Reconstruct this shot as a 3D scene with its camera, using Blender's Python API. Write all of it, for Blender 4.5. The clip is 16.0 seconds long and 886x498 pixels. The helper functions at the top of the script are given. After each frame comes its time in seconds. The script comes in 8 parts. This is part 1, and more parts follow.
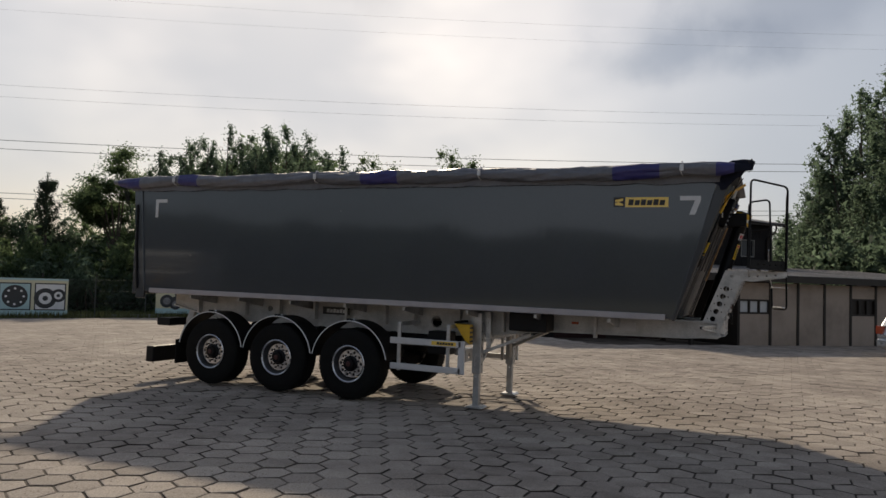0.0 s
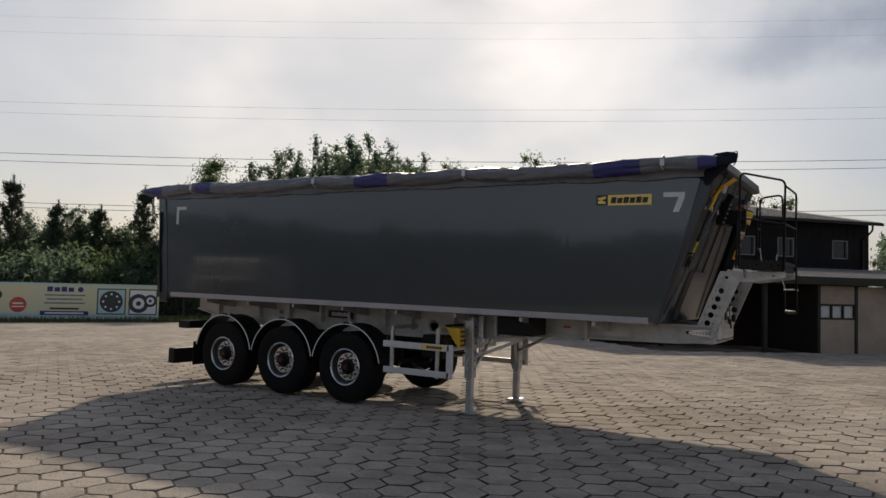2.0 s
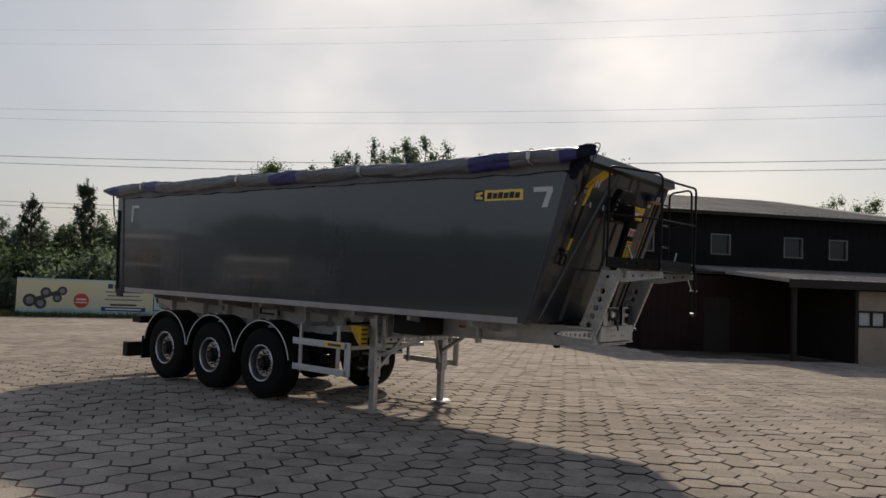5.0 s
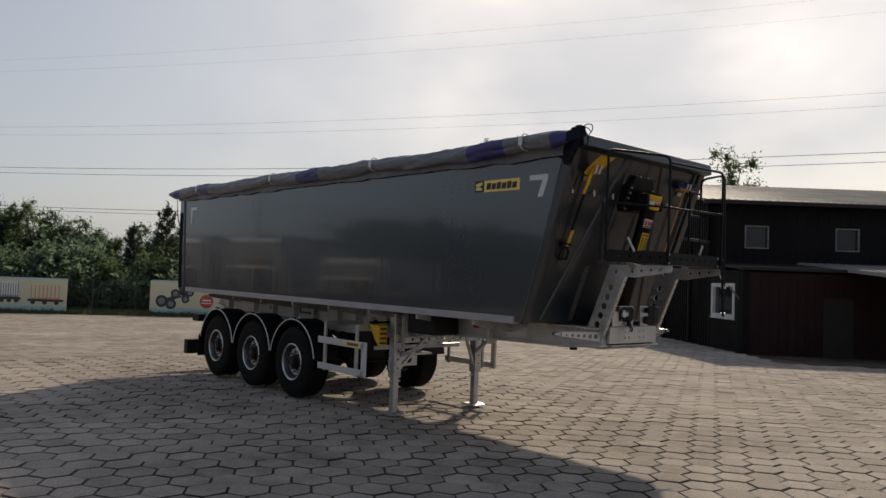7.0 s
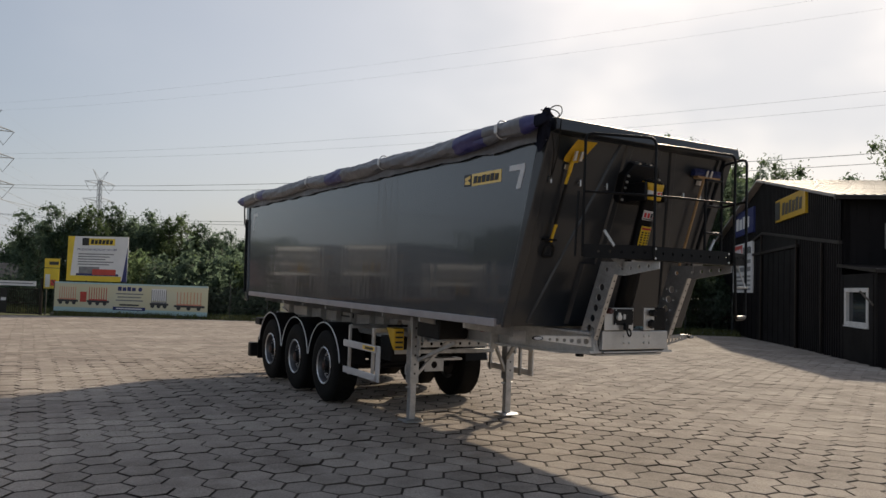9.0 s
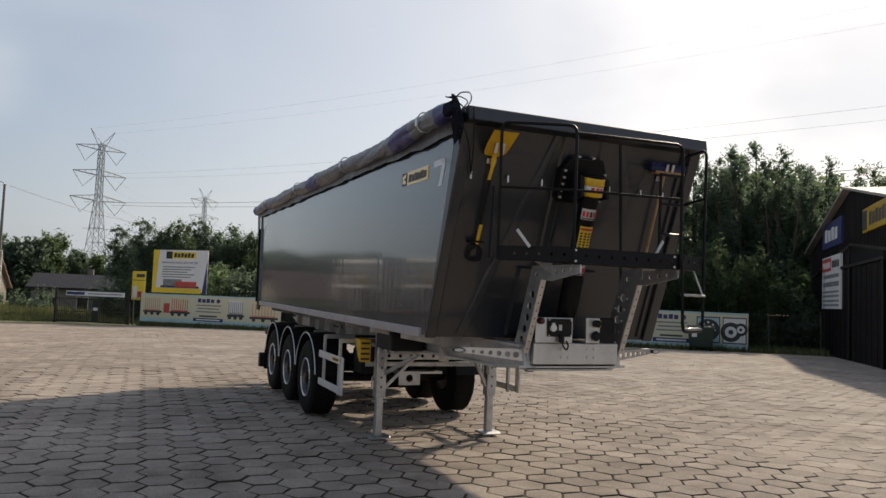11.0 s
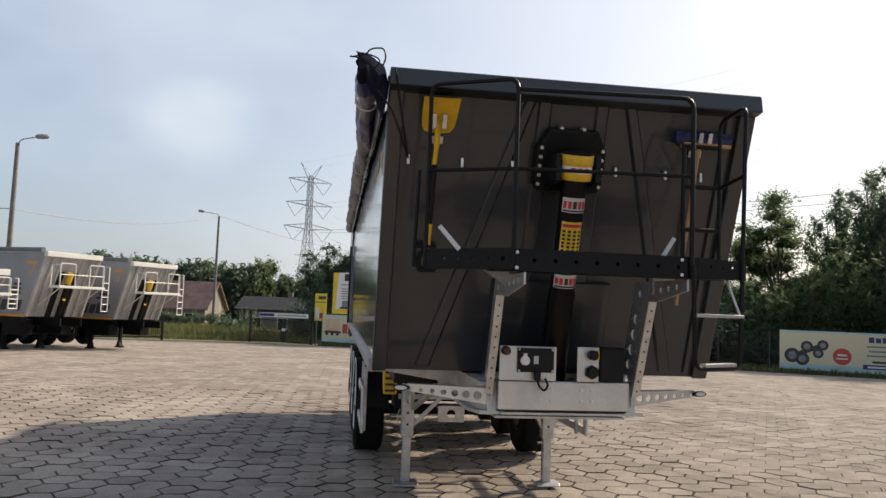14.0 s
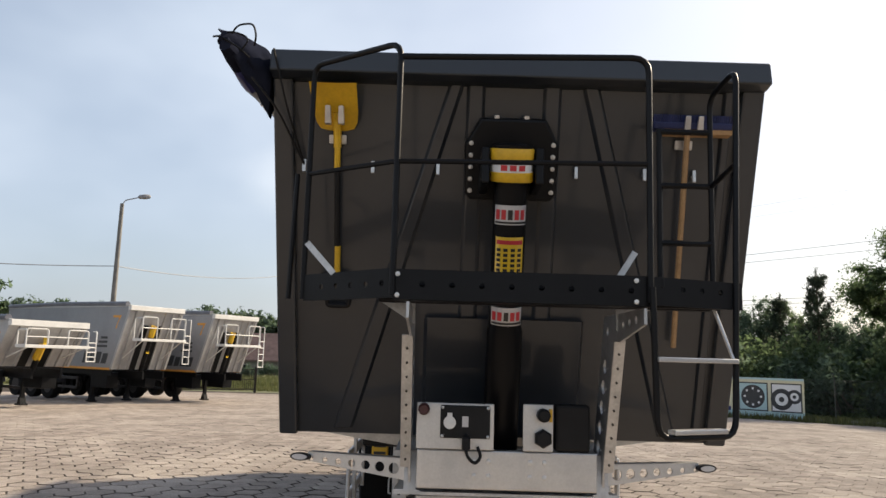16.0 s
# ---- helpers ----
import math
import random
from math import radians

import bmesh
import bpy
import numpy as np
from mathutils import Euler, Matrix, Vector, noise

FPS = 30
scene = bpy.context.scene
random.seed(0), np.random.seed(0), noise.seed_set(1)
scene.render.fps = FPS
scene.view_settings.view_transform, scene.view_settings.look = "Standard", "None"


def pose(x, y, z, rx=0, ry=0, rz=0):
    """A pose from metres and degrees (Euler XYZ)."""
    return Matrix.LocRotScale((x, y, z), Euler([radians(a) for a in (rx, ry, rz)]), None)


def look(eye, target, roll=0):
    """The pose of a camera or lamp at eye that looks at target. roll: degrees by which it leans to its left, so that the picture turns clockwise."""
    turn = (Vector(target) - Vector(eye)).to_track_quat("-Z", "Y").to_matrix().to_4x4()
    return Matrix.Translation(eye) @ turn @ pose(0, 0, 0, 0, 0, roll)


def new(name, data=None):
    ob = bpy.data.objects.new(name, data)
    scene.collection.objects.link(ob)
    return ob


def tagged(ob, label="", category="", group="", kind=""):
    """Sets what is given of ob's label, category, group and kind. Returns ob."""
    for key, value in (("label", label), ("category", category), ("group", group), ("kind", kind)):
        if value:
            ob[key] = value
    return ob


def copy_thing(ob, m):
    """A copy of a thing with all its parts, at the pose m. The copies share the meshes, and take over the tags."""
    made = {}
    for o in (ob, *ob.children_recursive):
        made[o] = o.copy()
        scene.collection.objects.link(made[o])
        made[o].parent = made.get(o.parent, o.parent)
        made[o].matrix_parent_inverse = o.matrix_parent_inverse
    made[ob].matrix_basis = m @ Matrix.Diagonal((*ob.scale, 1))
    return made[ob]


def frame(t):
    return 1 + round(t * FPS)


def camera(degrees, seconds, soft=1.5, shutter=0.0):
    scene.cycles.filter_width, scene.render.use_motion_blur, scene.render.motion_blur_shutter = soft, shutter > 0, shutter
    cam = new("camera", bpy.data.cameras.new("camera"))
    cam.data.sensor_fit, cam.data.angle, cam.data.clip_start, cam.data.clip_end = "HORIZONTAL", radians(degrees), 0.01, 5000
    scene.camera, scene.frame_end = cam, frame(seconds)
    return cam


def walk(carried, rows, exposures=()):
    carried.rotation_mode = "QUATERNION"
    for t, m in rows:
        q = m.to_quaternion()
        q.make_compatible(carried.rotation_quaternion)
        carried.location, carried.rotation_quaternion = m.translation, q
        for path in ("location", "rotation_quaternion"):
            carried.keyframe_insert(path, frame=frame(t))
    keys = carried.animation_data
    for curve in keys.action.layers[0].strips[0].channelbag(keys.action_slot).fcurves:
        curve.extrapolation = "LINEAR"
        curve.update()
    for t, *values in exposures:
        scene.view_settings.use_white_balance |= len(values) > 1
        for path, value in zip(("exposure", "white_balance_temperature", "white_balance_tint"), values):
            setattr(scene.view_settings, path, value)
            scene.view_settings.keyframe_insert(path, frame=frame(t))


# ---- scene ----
cam = camera(61.1, 16.0)
PATH = [
    (0, (0.654, 0.454, 1.83), (-0.14, 2.287, 1.916), 1.7),
    (0.5, (0.935, 0.602, 1.815), (0.145, 2.437, 1.9035), 1.4),
    (1, (1.292, 0.815, 1.831), (0.425, 2.616, 1.919), 1.4),
    (1.5, (1.693, 1.108, 1.864), (0.702, 2.844, 1.95), 1.5),
    (2, (2.019, 1.324, 1.832), (0.983, 3.032, 1.926), 1.5),
    (2.5, (2.439, 1.508, 1.851), (1.379, 3.201, 1.948), 1.5),
    (3, (2.756, 1.686, 1.831), (1.687, 3.372, 1.93), 1.3),
    (3.5, (3.155, 2.01, 1.844), (2.049, 3.674, 1.943), 1.5),
    (6, (4.52, 3.614, 1.846), (3.163, 5.081, 1.936), 2.1),
    (6.5, (4.709, 4.0, 1.837), (3.275, 5.391, 1.925), 2.0),
    (7, (4.943, 4.376, 1.836), (3.45, 5.704, 1.924), 2.0),
    (7.5, (5.15, 4.78, 1.818), (3.595, 6.034, 1.907), 1.9),
    (8, (5.286, 5.228, 1.822), (3.657, 6.385, 1.909), 1.8),
    (8.5, (5.457, 5.654, 1.817), (3.772, 6.728, 1.907), 1.8),
    (11, (5.811, 7.776, 1.788), (3.975, 8.559, 1.915), 2.2),
    (11.5, (5.762, 8.197, 1.789), (3.892, 8.894, 1.918), 2.3),
    (12, (5.672, 8.566, 1.81), (3.774, 9.185, 1.938), 2.2),
    (12.5, (5.487, 8.95, 1.838), (3.567, 9.495, 1.964), 2.1),
    (13, (5.308, 9.331, 1.847), (3.359, 9.763, 1.975), 2.0),
    (13.5, (5.096, 9.677, 1.841), (3.131, 10.022, 1.981), 2.1),
    (14, (4.901, 10.026, 1.854), (2.927, 10.301, 2.017), 2.1),
    (14.5, (4.675, 10.315, 1.853), (2.691, 10.5, 2.03), 2.0),
    (15, (4.421, 10.632, 1.864), (2.436, 10.737, 2.082), 1.9),
    (15.5, (4.165, 10.931, 1.862), (2.183, 10.972, 2.124), 1.9),
    (16, (3.878, 11.182, 1.858), (1.899, 11.18, 2.146), 1.7),
]
EXPOSURE = [(0, -0.31), (1, -0.28), (3.5, -0.37), (7, -0.29), (8.5, -0.15), (11, 0.10), (13.5, 0.39), (15, 0.53), (16, 0.61)]
walk(cam, [(t, look(eye, target, roll)) for t, eye, target, roll in PATH], EXPOSURE)

# ---- light ----
SUN_AZ, SUN_EL = 122.7, 34.0
world = bpy.data.worlds.new("hazy_sky")
scene.world = world
world.use_nodes = True
wt = world.node_tree
wt.nodes.clear()


def wnode(kind, **k):
    n = wt.nodes.new(kind)
    for a, v in k.items():
        setattr(n, a, v)
    return n


sky = wnode("ShaderNodeTexSky", sky_type="NISHITA", sun_disc=False, sun_elevation=radians(SUN_EL), sun_rotation=radians(90 - SUN_AZ),
            air_density=1.0, dust_density=3.0, ozone_density=1.0)
tc = wnode("ShaderNodeTexCoord")
wmap = wnode("ShaderNodeMapping")
wmap.inputs["Scale"].default_value = (1.0, 1.0, 1.9)
wmap.inputs["Location"].default_value = (0.35, 0.1, 0.0)
wn = wnode("ShaderNodeTexNoise")
wn.inputs["Scale"].default_value, wn.inputs["Detail"].default_value, wn.inputs["Roughness"].default_value = 1.9, 4.0, 0.5
wr = wnode("ShaderNodeMapRange", interpolation_type="SMOOTHSTEP")
wr.inputs["From Min"].default_value, wr.inputs["From Max"].default_value = 0.34, 0.72
wr.inputs["To Min"].default_value, wr.inputs["To Max"].default_value = 0.45, 0.86
haze = wnode("ShaderNodeMixRGB")
haze.inputs[2].default_value = (5.9, 6.3, 7.0, 1)
bg = wnode("ShaderNodeBackground")
bg.inputs["Strength"].default_value = 0.102
out = wnode("ShaderNodeOutputWorld")


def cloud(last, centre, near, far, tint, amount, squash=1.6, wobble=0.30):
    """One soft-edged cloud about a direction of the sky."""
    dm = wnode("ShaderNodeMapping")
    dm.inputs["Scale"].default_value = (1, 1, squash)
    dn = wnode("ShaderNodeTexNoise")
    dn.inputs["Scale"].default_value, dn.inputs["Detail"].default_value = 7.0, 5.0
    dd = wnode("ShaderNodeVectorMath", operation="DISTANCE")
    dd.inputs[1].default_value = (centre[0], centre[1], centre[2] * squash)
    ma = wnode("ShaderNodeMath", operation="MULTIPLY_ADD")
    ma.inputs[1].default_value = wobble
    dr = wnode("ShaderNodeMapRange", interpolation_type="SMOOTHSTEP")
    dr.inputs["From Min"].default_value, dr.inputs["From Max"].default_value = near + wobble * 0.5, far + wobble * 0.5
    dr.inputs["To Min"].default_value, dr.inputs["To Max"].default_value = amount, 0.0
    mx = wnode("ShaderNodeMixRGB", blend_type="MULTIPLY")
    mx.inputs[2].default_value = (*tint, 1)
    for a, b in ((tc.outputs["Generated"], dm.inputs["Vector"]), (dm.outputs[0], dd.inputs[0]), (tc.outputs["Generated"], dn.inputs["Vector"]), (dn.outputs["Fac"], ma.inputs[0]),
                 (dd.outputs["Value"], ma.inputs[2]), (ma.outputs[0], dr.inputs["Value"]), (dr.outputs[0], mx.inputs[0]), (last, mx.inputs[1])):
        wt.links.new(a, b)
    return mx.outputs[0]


hz = wnode("ShaderNodeSeparateXYZ")
hr_ = wnode("ShaderNodeMapRange", interpolation_type="SMOOTHSTEP")   # the haze thins out towards the zenith
hr_.inputs["From Min"].default_value, hr_.inputs["From Max"].default_value = 0.40, 0.72
hr_.inputs["To Min"].default_value, hr_.inputs["To Max"].default_value = 1.0, 0.30
hm = wnode("ShaderNodeMath", operation="MULTIPLY")
for a, b in ((tc.outputs["Generated"], wmap.inputs["Vector"]), (wmap.outputs[0], wn.inputs["Vector"]), (wn.outputs["Fac"], wr.inputs["Value"]),
             (tc.outputs["Generated"], hz.inputs[0]), (hz.outputs["Z"], hr_.inputs["Value"]), (wr.outputs[0], hm.inputs[0]), (hr_.outputs[0], hm.inputs[1]), (hm.outputs[0], haze.inputs[0]), (sky.outputs[0], haze.inputs[1]), (bg.outputs[0], out.inputs[0])):
    wt.links.new(a, b)
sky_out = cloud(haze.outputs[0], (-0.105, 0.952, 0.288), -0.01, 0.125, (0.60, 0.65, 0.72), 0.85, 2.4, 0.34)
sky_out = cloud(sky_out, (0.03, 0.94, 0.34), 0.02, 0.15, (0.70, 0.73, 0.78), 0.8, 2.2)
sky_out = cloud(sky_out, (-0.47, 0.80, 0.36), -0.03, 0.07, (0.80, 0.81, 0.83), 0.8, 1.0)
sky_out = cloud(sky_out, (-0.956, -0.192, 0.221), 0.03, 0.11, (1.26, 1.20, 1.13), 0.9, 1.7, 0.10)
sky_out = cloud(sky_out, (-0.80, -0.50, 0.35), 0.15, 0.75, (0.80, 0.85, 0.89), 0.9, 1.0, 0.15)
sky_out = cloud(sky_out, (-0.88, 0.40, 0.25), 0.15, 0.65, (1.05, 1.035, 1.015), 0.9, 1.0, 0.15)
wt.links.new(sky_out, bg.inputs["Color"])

sun_data = bpy.data.lights.new("sun", "SUN")
sun_data.energy, sun_data.angle, sun_data.color = 4.9, radians(1.6), (1.0, 0.845, 0.64)
sun = new("sun", sun_data)
sd = Vector((math.cos(radians(SUN_AZ)) * math.cos(radians(SUN_EL)), math.sin(radians(SUN_AZ)) * math.cos(radians(SUN_EL)), math.sin(radians(SUN_EL))))
sun.matrix_world = look(sd * 60, (0, 0, 0))


# ---- materials ----
def mat(name, base, rough=0.5, metal=0.0, var=0.18, scale=2.5, fine=45.0, bump=0.08, coat=0.0, second=None, amount=0.5, rvar=0.12, trans=0.0, by_object=0.0, spec=0.5, streak=0.0, crough=0.03, cior=1.5):
    """A surface with stains at one scale and grain at a finer one."""
    m = bpy.data.materials.new(name)
    m.use_nodes = True
    nt = m.node_tree
    N, L = nt.nodes, nt.links
    p = N["Principled BSDF"]
    p.inputs["Metallic"].default_value = metal
    p.inputs["Specular IOR Level"].default_value = spec
    p.inputs["Coat Weight"].default_value = coat
    p.inputs["Coat Roughness"].default_value = crough
    p.inputs["Coat IOR"].default_value = cior
    t = N.new("ShaderNodeTexCoord")
    n1, n2 = N.new("ShaderNodeTexNoise"), N.new("ShaderNodeTexNoise")
    n1.inputs["Scale"].default_value, n1.inputs["Detail"].default_value, n1.inputs["Roughness"].default_value = scale, 6, 0.65
    n2.inputs["Scale"].default_value, n2.inputs["Detail"].default_value = fine, 3
    L.new(t.outputs["Object"], n1.inputs["Vector"])
    L.new(t.outputs["Object"], n2.inputs["Vector"])
    mix = N.new("ShaderNodeMixRGB")
    sec = second or tuple(c * (1 - amount) for c in base)
    mix.inputs[1].default_value, mix.inputs[2].default_value = (*base, 1), (*sec, 1)
    mr = N.new("ShaderNodeMapRange")
    mr.inputs["From Min"].default_value, mr.inputs["From Max"].default_value, mr.inputs["To Max"].default_value = 0.42, 0.72, min(1.0, var * 3)
    L.new(n1.outputs["Fac"], mr.inputs["Value"])
    L.new(mr.outputs[0], mix.inputs[0])
    g = N.new("ShaderNodeMixRGB")
    g.blend_type = "MULTIPLY"
    g.inputs[0].default_value = min(1.0, var * 1.6)
    L.new(mix.outputs[0], g.inputs[1])
    L.new(n2.outputs["Fac"], g.inputs[2])
    last = g.outputs[0]
    if by_object:
        oi = N.new("ShaderNodeObjectInfo")
        geo = N.new("ShaderNodeNewGeometry")
        add = N.new("ShaderNodeMath")
        add.operation = "ADD"
        L.new(oi.outputs["Random"], add.inputs[0])
        L.new(geo.outputs["Random Per Island"], add.inputs[1])
        fr = N.new("ShaderNodeMath")
        fr.operation = "FRACT"
        L.new(add.outputs[0], fr.inputs[0])
        hr = N.new("ShaderNodeMapRange")
        hr.inputs["To Min"].default_value, hr.inputs["To Max"].default_value = 1 - by_object, 1 + by_object
        L.new(fr.outputs[0], hr.inputs["Value"])
        hs = N.new("ShaderNodeHueSaturation")
        L.new(hr.outputs[0], hs.inputs["Value"])
        L.new(last, hs.inputs["Color"])
        last = hs.outputs[0]
    L.new(last, p.inputs["Base Color"])
    rr = N.new("ShaderNodeMapRange")
    rr.inputs["To Min"].default_value, rr.inputs["To Max"].default_value = max(0.02, rough - rvar), min(1.0, rough + rvar)
    L.new(n1.outputs["Fac"], rr.inputs["Value"])
    L.new(rr.outputs[0], p.inputs["Roughness"])
    if bump:
        b = N.new("ShaderNodeBump")
        b.inputs["Strength"].default_value, b.inputs["Distance"].default_value = bump, 0.01
        L.new(n2.outputs["Fac"], b.inputs["Height"])
        L.new(b.outputs[0], p.inputs["Normal"])
        if streak:
            mp, n3, b2 = N.new("ShaderNodeMapping"), N.new("ShaderNodeTexNoise"), N.new("ShaderNodeBump")
            mp.inputs["Scale"].default_value = (9.0, 9.0, 0.35)
            n3.inputs["Scale"].default_value = 1.0
            b2.inputs["Strength"].default_value, b2.inputs["Distance"].default_value = streak, 0.01
            L.new(t.outputs["Object"], mp.inputs["Vector"])
            L.new(mp.outputs[0], n3.inputs["Vector"])
            L.new(n3.outputs["Fac"], b2.inputs["Height"])
            L.new(b.outputs[0], b2.inputs["Normal"])
            L.new(b2.outputs[0], p.inputs["Normal"])
            L.new(b2.outputs[0], p.inputs["Coat Normal"])
    if trans:
        p.inputs["Subsurface Weight"].default_value = 0.0
        tr = N.new("ShaderNodeBsdfTranslucent")
        L.new(last, tr.inputs["Color"])
        ms = N.new("ShaderNodeMixShader")
        ms.inputs[0].default_value = trans
        L.new(p.outputs[0], ms.inputs[1])
        L.new(tr.outputs[0], ms.inputs[2])
        L.new(ms.outputs[0], N["Material Output"].inputs["Surface"])
    return m


M = {}
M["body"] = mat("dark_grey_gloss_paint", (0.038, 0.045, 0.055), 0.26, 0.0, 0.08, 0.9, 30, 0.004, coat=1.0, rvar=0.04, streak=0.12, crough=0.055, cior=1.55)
# front wall's shade put into the colour: darker and bluer against warm ground bounce
M["front"] = mat("shade_toned_front_paint", (0.0165, 0.0205, 0.0265), 0.42, 0.0, 0.12, 1.5, 30, 0.02, coat=0.38, rvar=0.06, crough=0.10)
M["alu"] = mat("brushed_aluminium", (0.62, 0.62, 0.62), 0.38, 0.85, 0.12, 4, 90, 0.05)
M["galv"] = mat("galvanised_steel", (0.60, 0.61, 0.62), 0.42, 0.80, 0.22, 6, 60, 0.06)
M["chassis"] = mat("light_grey_chassis_paint", (0.62, 0.61, 0.59), 0.42, 0.15, 0.25, 3, 40, 0.05)
M["guard"] = mat("silver_anodised_rail", (0.60, 0.60, 0.61), 0.42, 0.3, 0.08, 3, 60, 0.03)
M["strip"] = mat("silver_bottom_rail", (0.42, 0.40, 0.42), 0.45, 0.4, 0.12, 3, 60, 0.03)
M["black"] = mat("black_painted_steel", (0.006, 0.0065, 0.008), 0.42, 0.0, 0.2, 3, 60, 0.06, spec=0.18)
M["plastic"] = mat("black_plastic", (0.008, 0.008, 0.009), 0.55, 0.0, 0.2, 4, 80, 0.08, spec=0.25)
M["rubber"] = mat("tyre_rubber", (0.009, 0.009, 0.009), 0.75, 0.0, 0.3, 5, 70, 0.15, second=(0.015, 0.0145, 0.013), spec=0.12)
M["dirtrubber"] = mat("mudguard_plastic", (0.007, 0.007, 0.008), 0.55, 0.0, 0.3, 3, 70, 0.1, spec=0.25)
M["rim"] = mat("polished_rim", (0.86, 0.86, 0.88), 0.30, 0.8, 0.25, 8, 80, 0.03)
# the rim's own metal, darkened for the shade deep inside the wheel
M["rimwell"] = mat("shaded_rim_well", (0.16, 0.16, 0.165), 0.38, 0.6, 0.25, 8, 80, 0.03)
M["hub"] = mat("dark_hub", (0.035, 0.03, 0.03), 0.5, 0.2, 0.3, 12, 80, 0.06)
M["hubred"] = mat("red_hub_cap", (0.06, 0.012, 0.012), 0.45, 0.0, 0.25, 12, 80, 0.04)
M["white"] = mat("white_paint", (0.72, 0.72, 0.70), 0.45, 0.0, 0.12, 2, 40, 0.04)
M["trim"] = mat("white_edge_trim", (0.70, 0.70, 0.70), 0.35, 0.0, 0.08, 4, 40, 0.02)
M["yellow"] = mat("yellow_paint", (0.78, 0.47, 0.02), 0.42, 0.0, 0.15, 5, 60, 0.05)
M["sticker"] = mat("yellow_film", (0.80, 0.52, 0.03), 0.35, 0.0, 0.05, 4, 60, 0.0, coat=1.0, cior=1.7)
M["ink"] = mat("black_film", (0.012, 0.012, 0.012), 0.4, 0.0, 0.05, 4, 60, 0.0)
M["tape"] = mat("grey_reflective_tape", (0.55, 0.55, 0.56), 0.35, 0.1, 0.1, 9, 90, 0.02, coat=1.0)
M["red"] = mat("red_film", (0.55, 0.03, 0.04), 0.4, 0.0, 0.1, 4, 60, 0.0)
M["lens"] = mat("orange_red_lens", (0.40, 0.06, 0.02), 0.2, 0.0, 0.1, 9, 90, 0.02, coat=0.5)
M["tarp"] = mat("grey_tarpaulin", (0.155, 0.163, 0.190), 0.42, 0.0, 0.20, 3, 18, 0.35)
M["tarpend"] = mat("dark_tarpaulin", (0.022, 0.025, 0.040), 0.80, 0.0, 0.20, 3, 18, 0.35, spec=0.0)
M["tarpblue"] = mat("blue_tarpaulin", (0.032, 0.032, 0.17), 0.42, 0.0, 0.20, 3, 18, 0.35)
M["wood"] = mat("ash_handle", (0.46, 0.28, 0.13), 0.55, 0.0, 0.25, 9, 70, 0.1)
M["blue"] = mat("blue_broom_head", (0.008, 0.018, 0.10), 0.6, 0.0, 0.25, 9, 90, 0.3)
M["steelbolt"] = mat("zinc_bolt", (0.65, 0.65, 0.64), 0.35, 0.7, 0.1, 9, 90, 0.02)
M["cyl"] = mat("black_cylinder_paint", (0.005, 0.005, 0.006), 0.34, 0.0, 0.12, 4, 60, 0.03, spec=0.14)


# where wind and tyres have left sandy grit over the paving: place and reach
DRIFTS = ((-3.5, 6.0, 1.9, 0.9), (-5.2, 5.0, 1.6, 0.9), (1.7, 12.2, 1.2, 1.7), (-3.9, 7.4, 1.2, 0.7), (-8.5, 7.2, 2.4, 1.1), (2.6, 15.0, 2.0, 1.6))


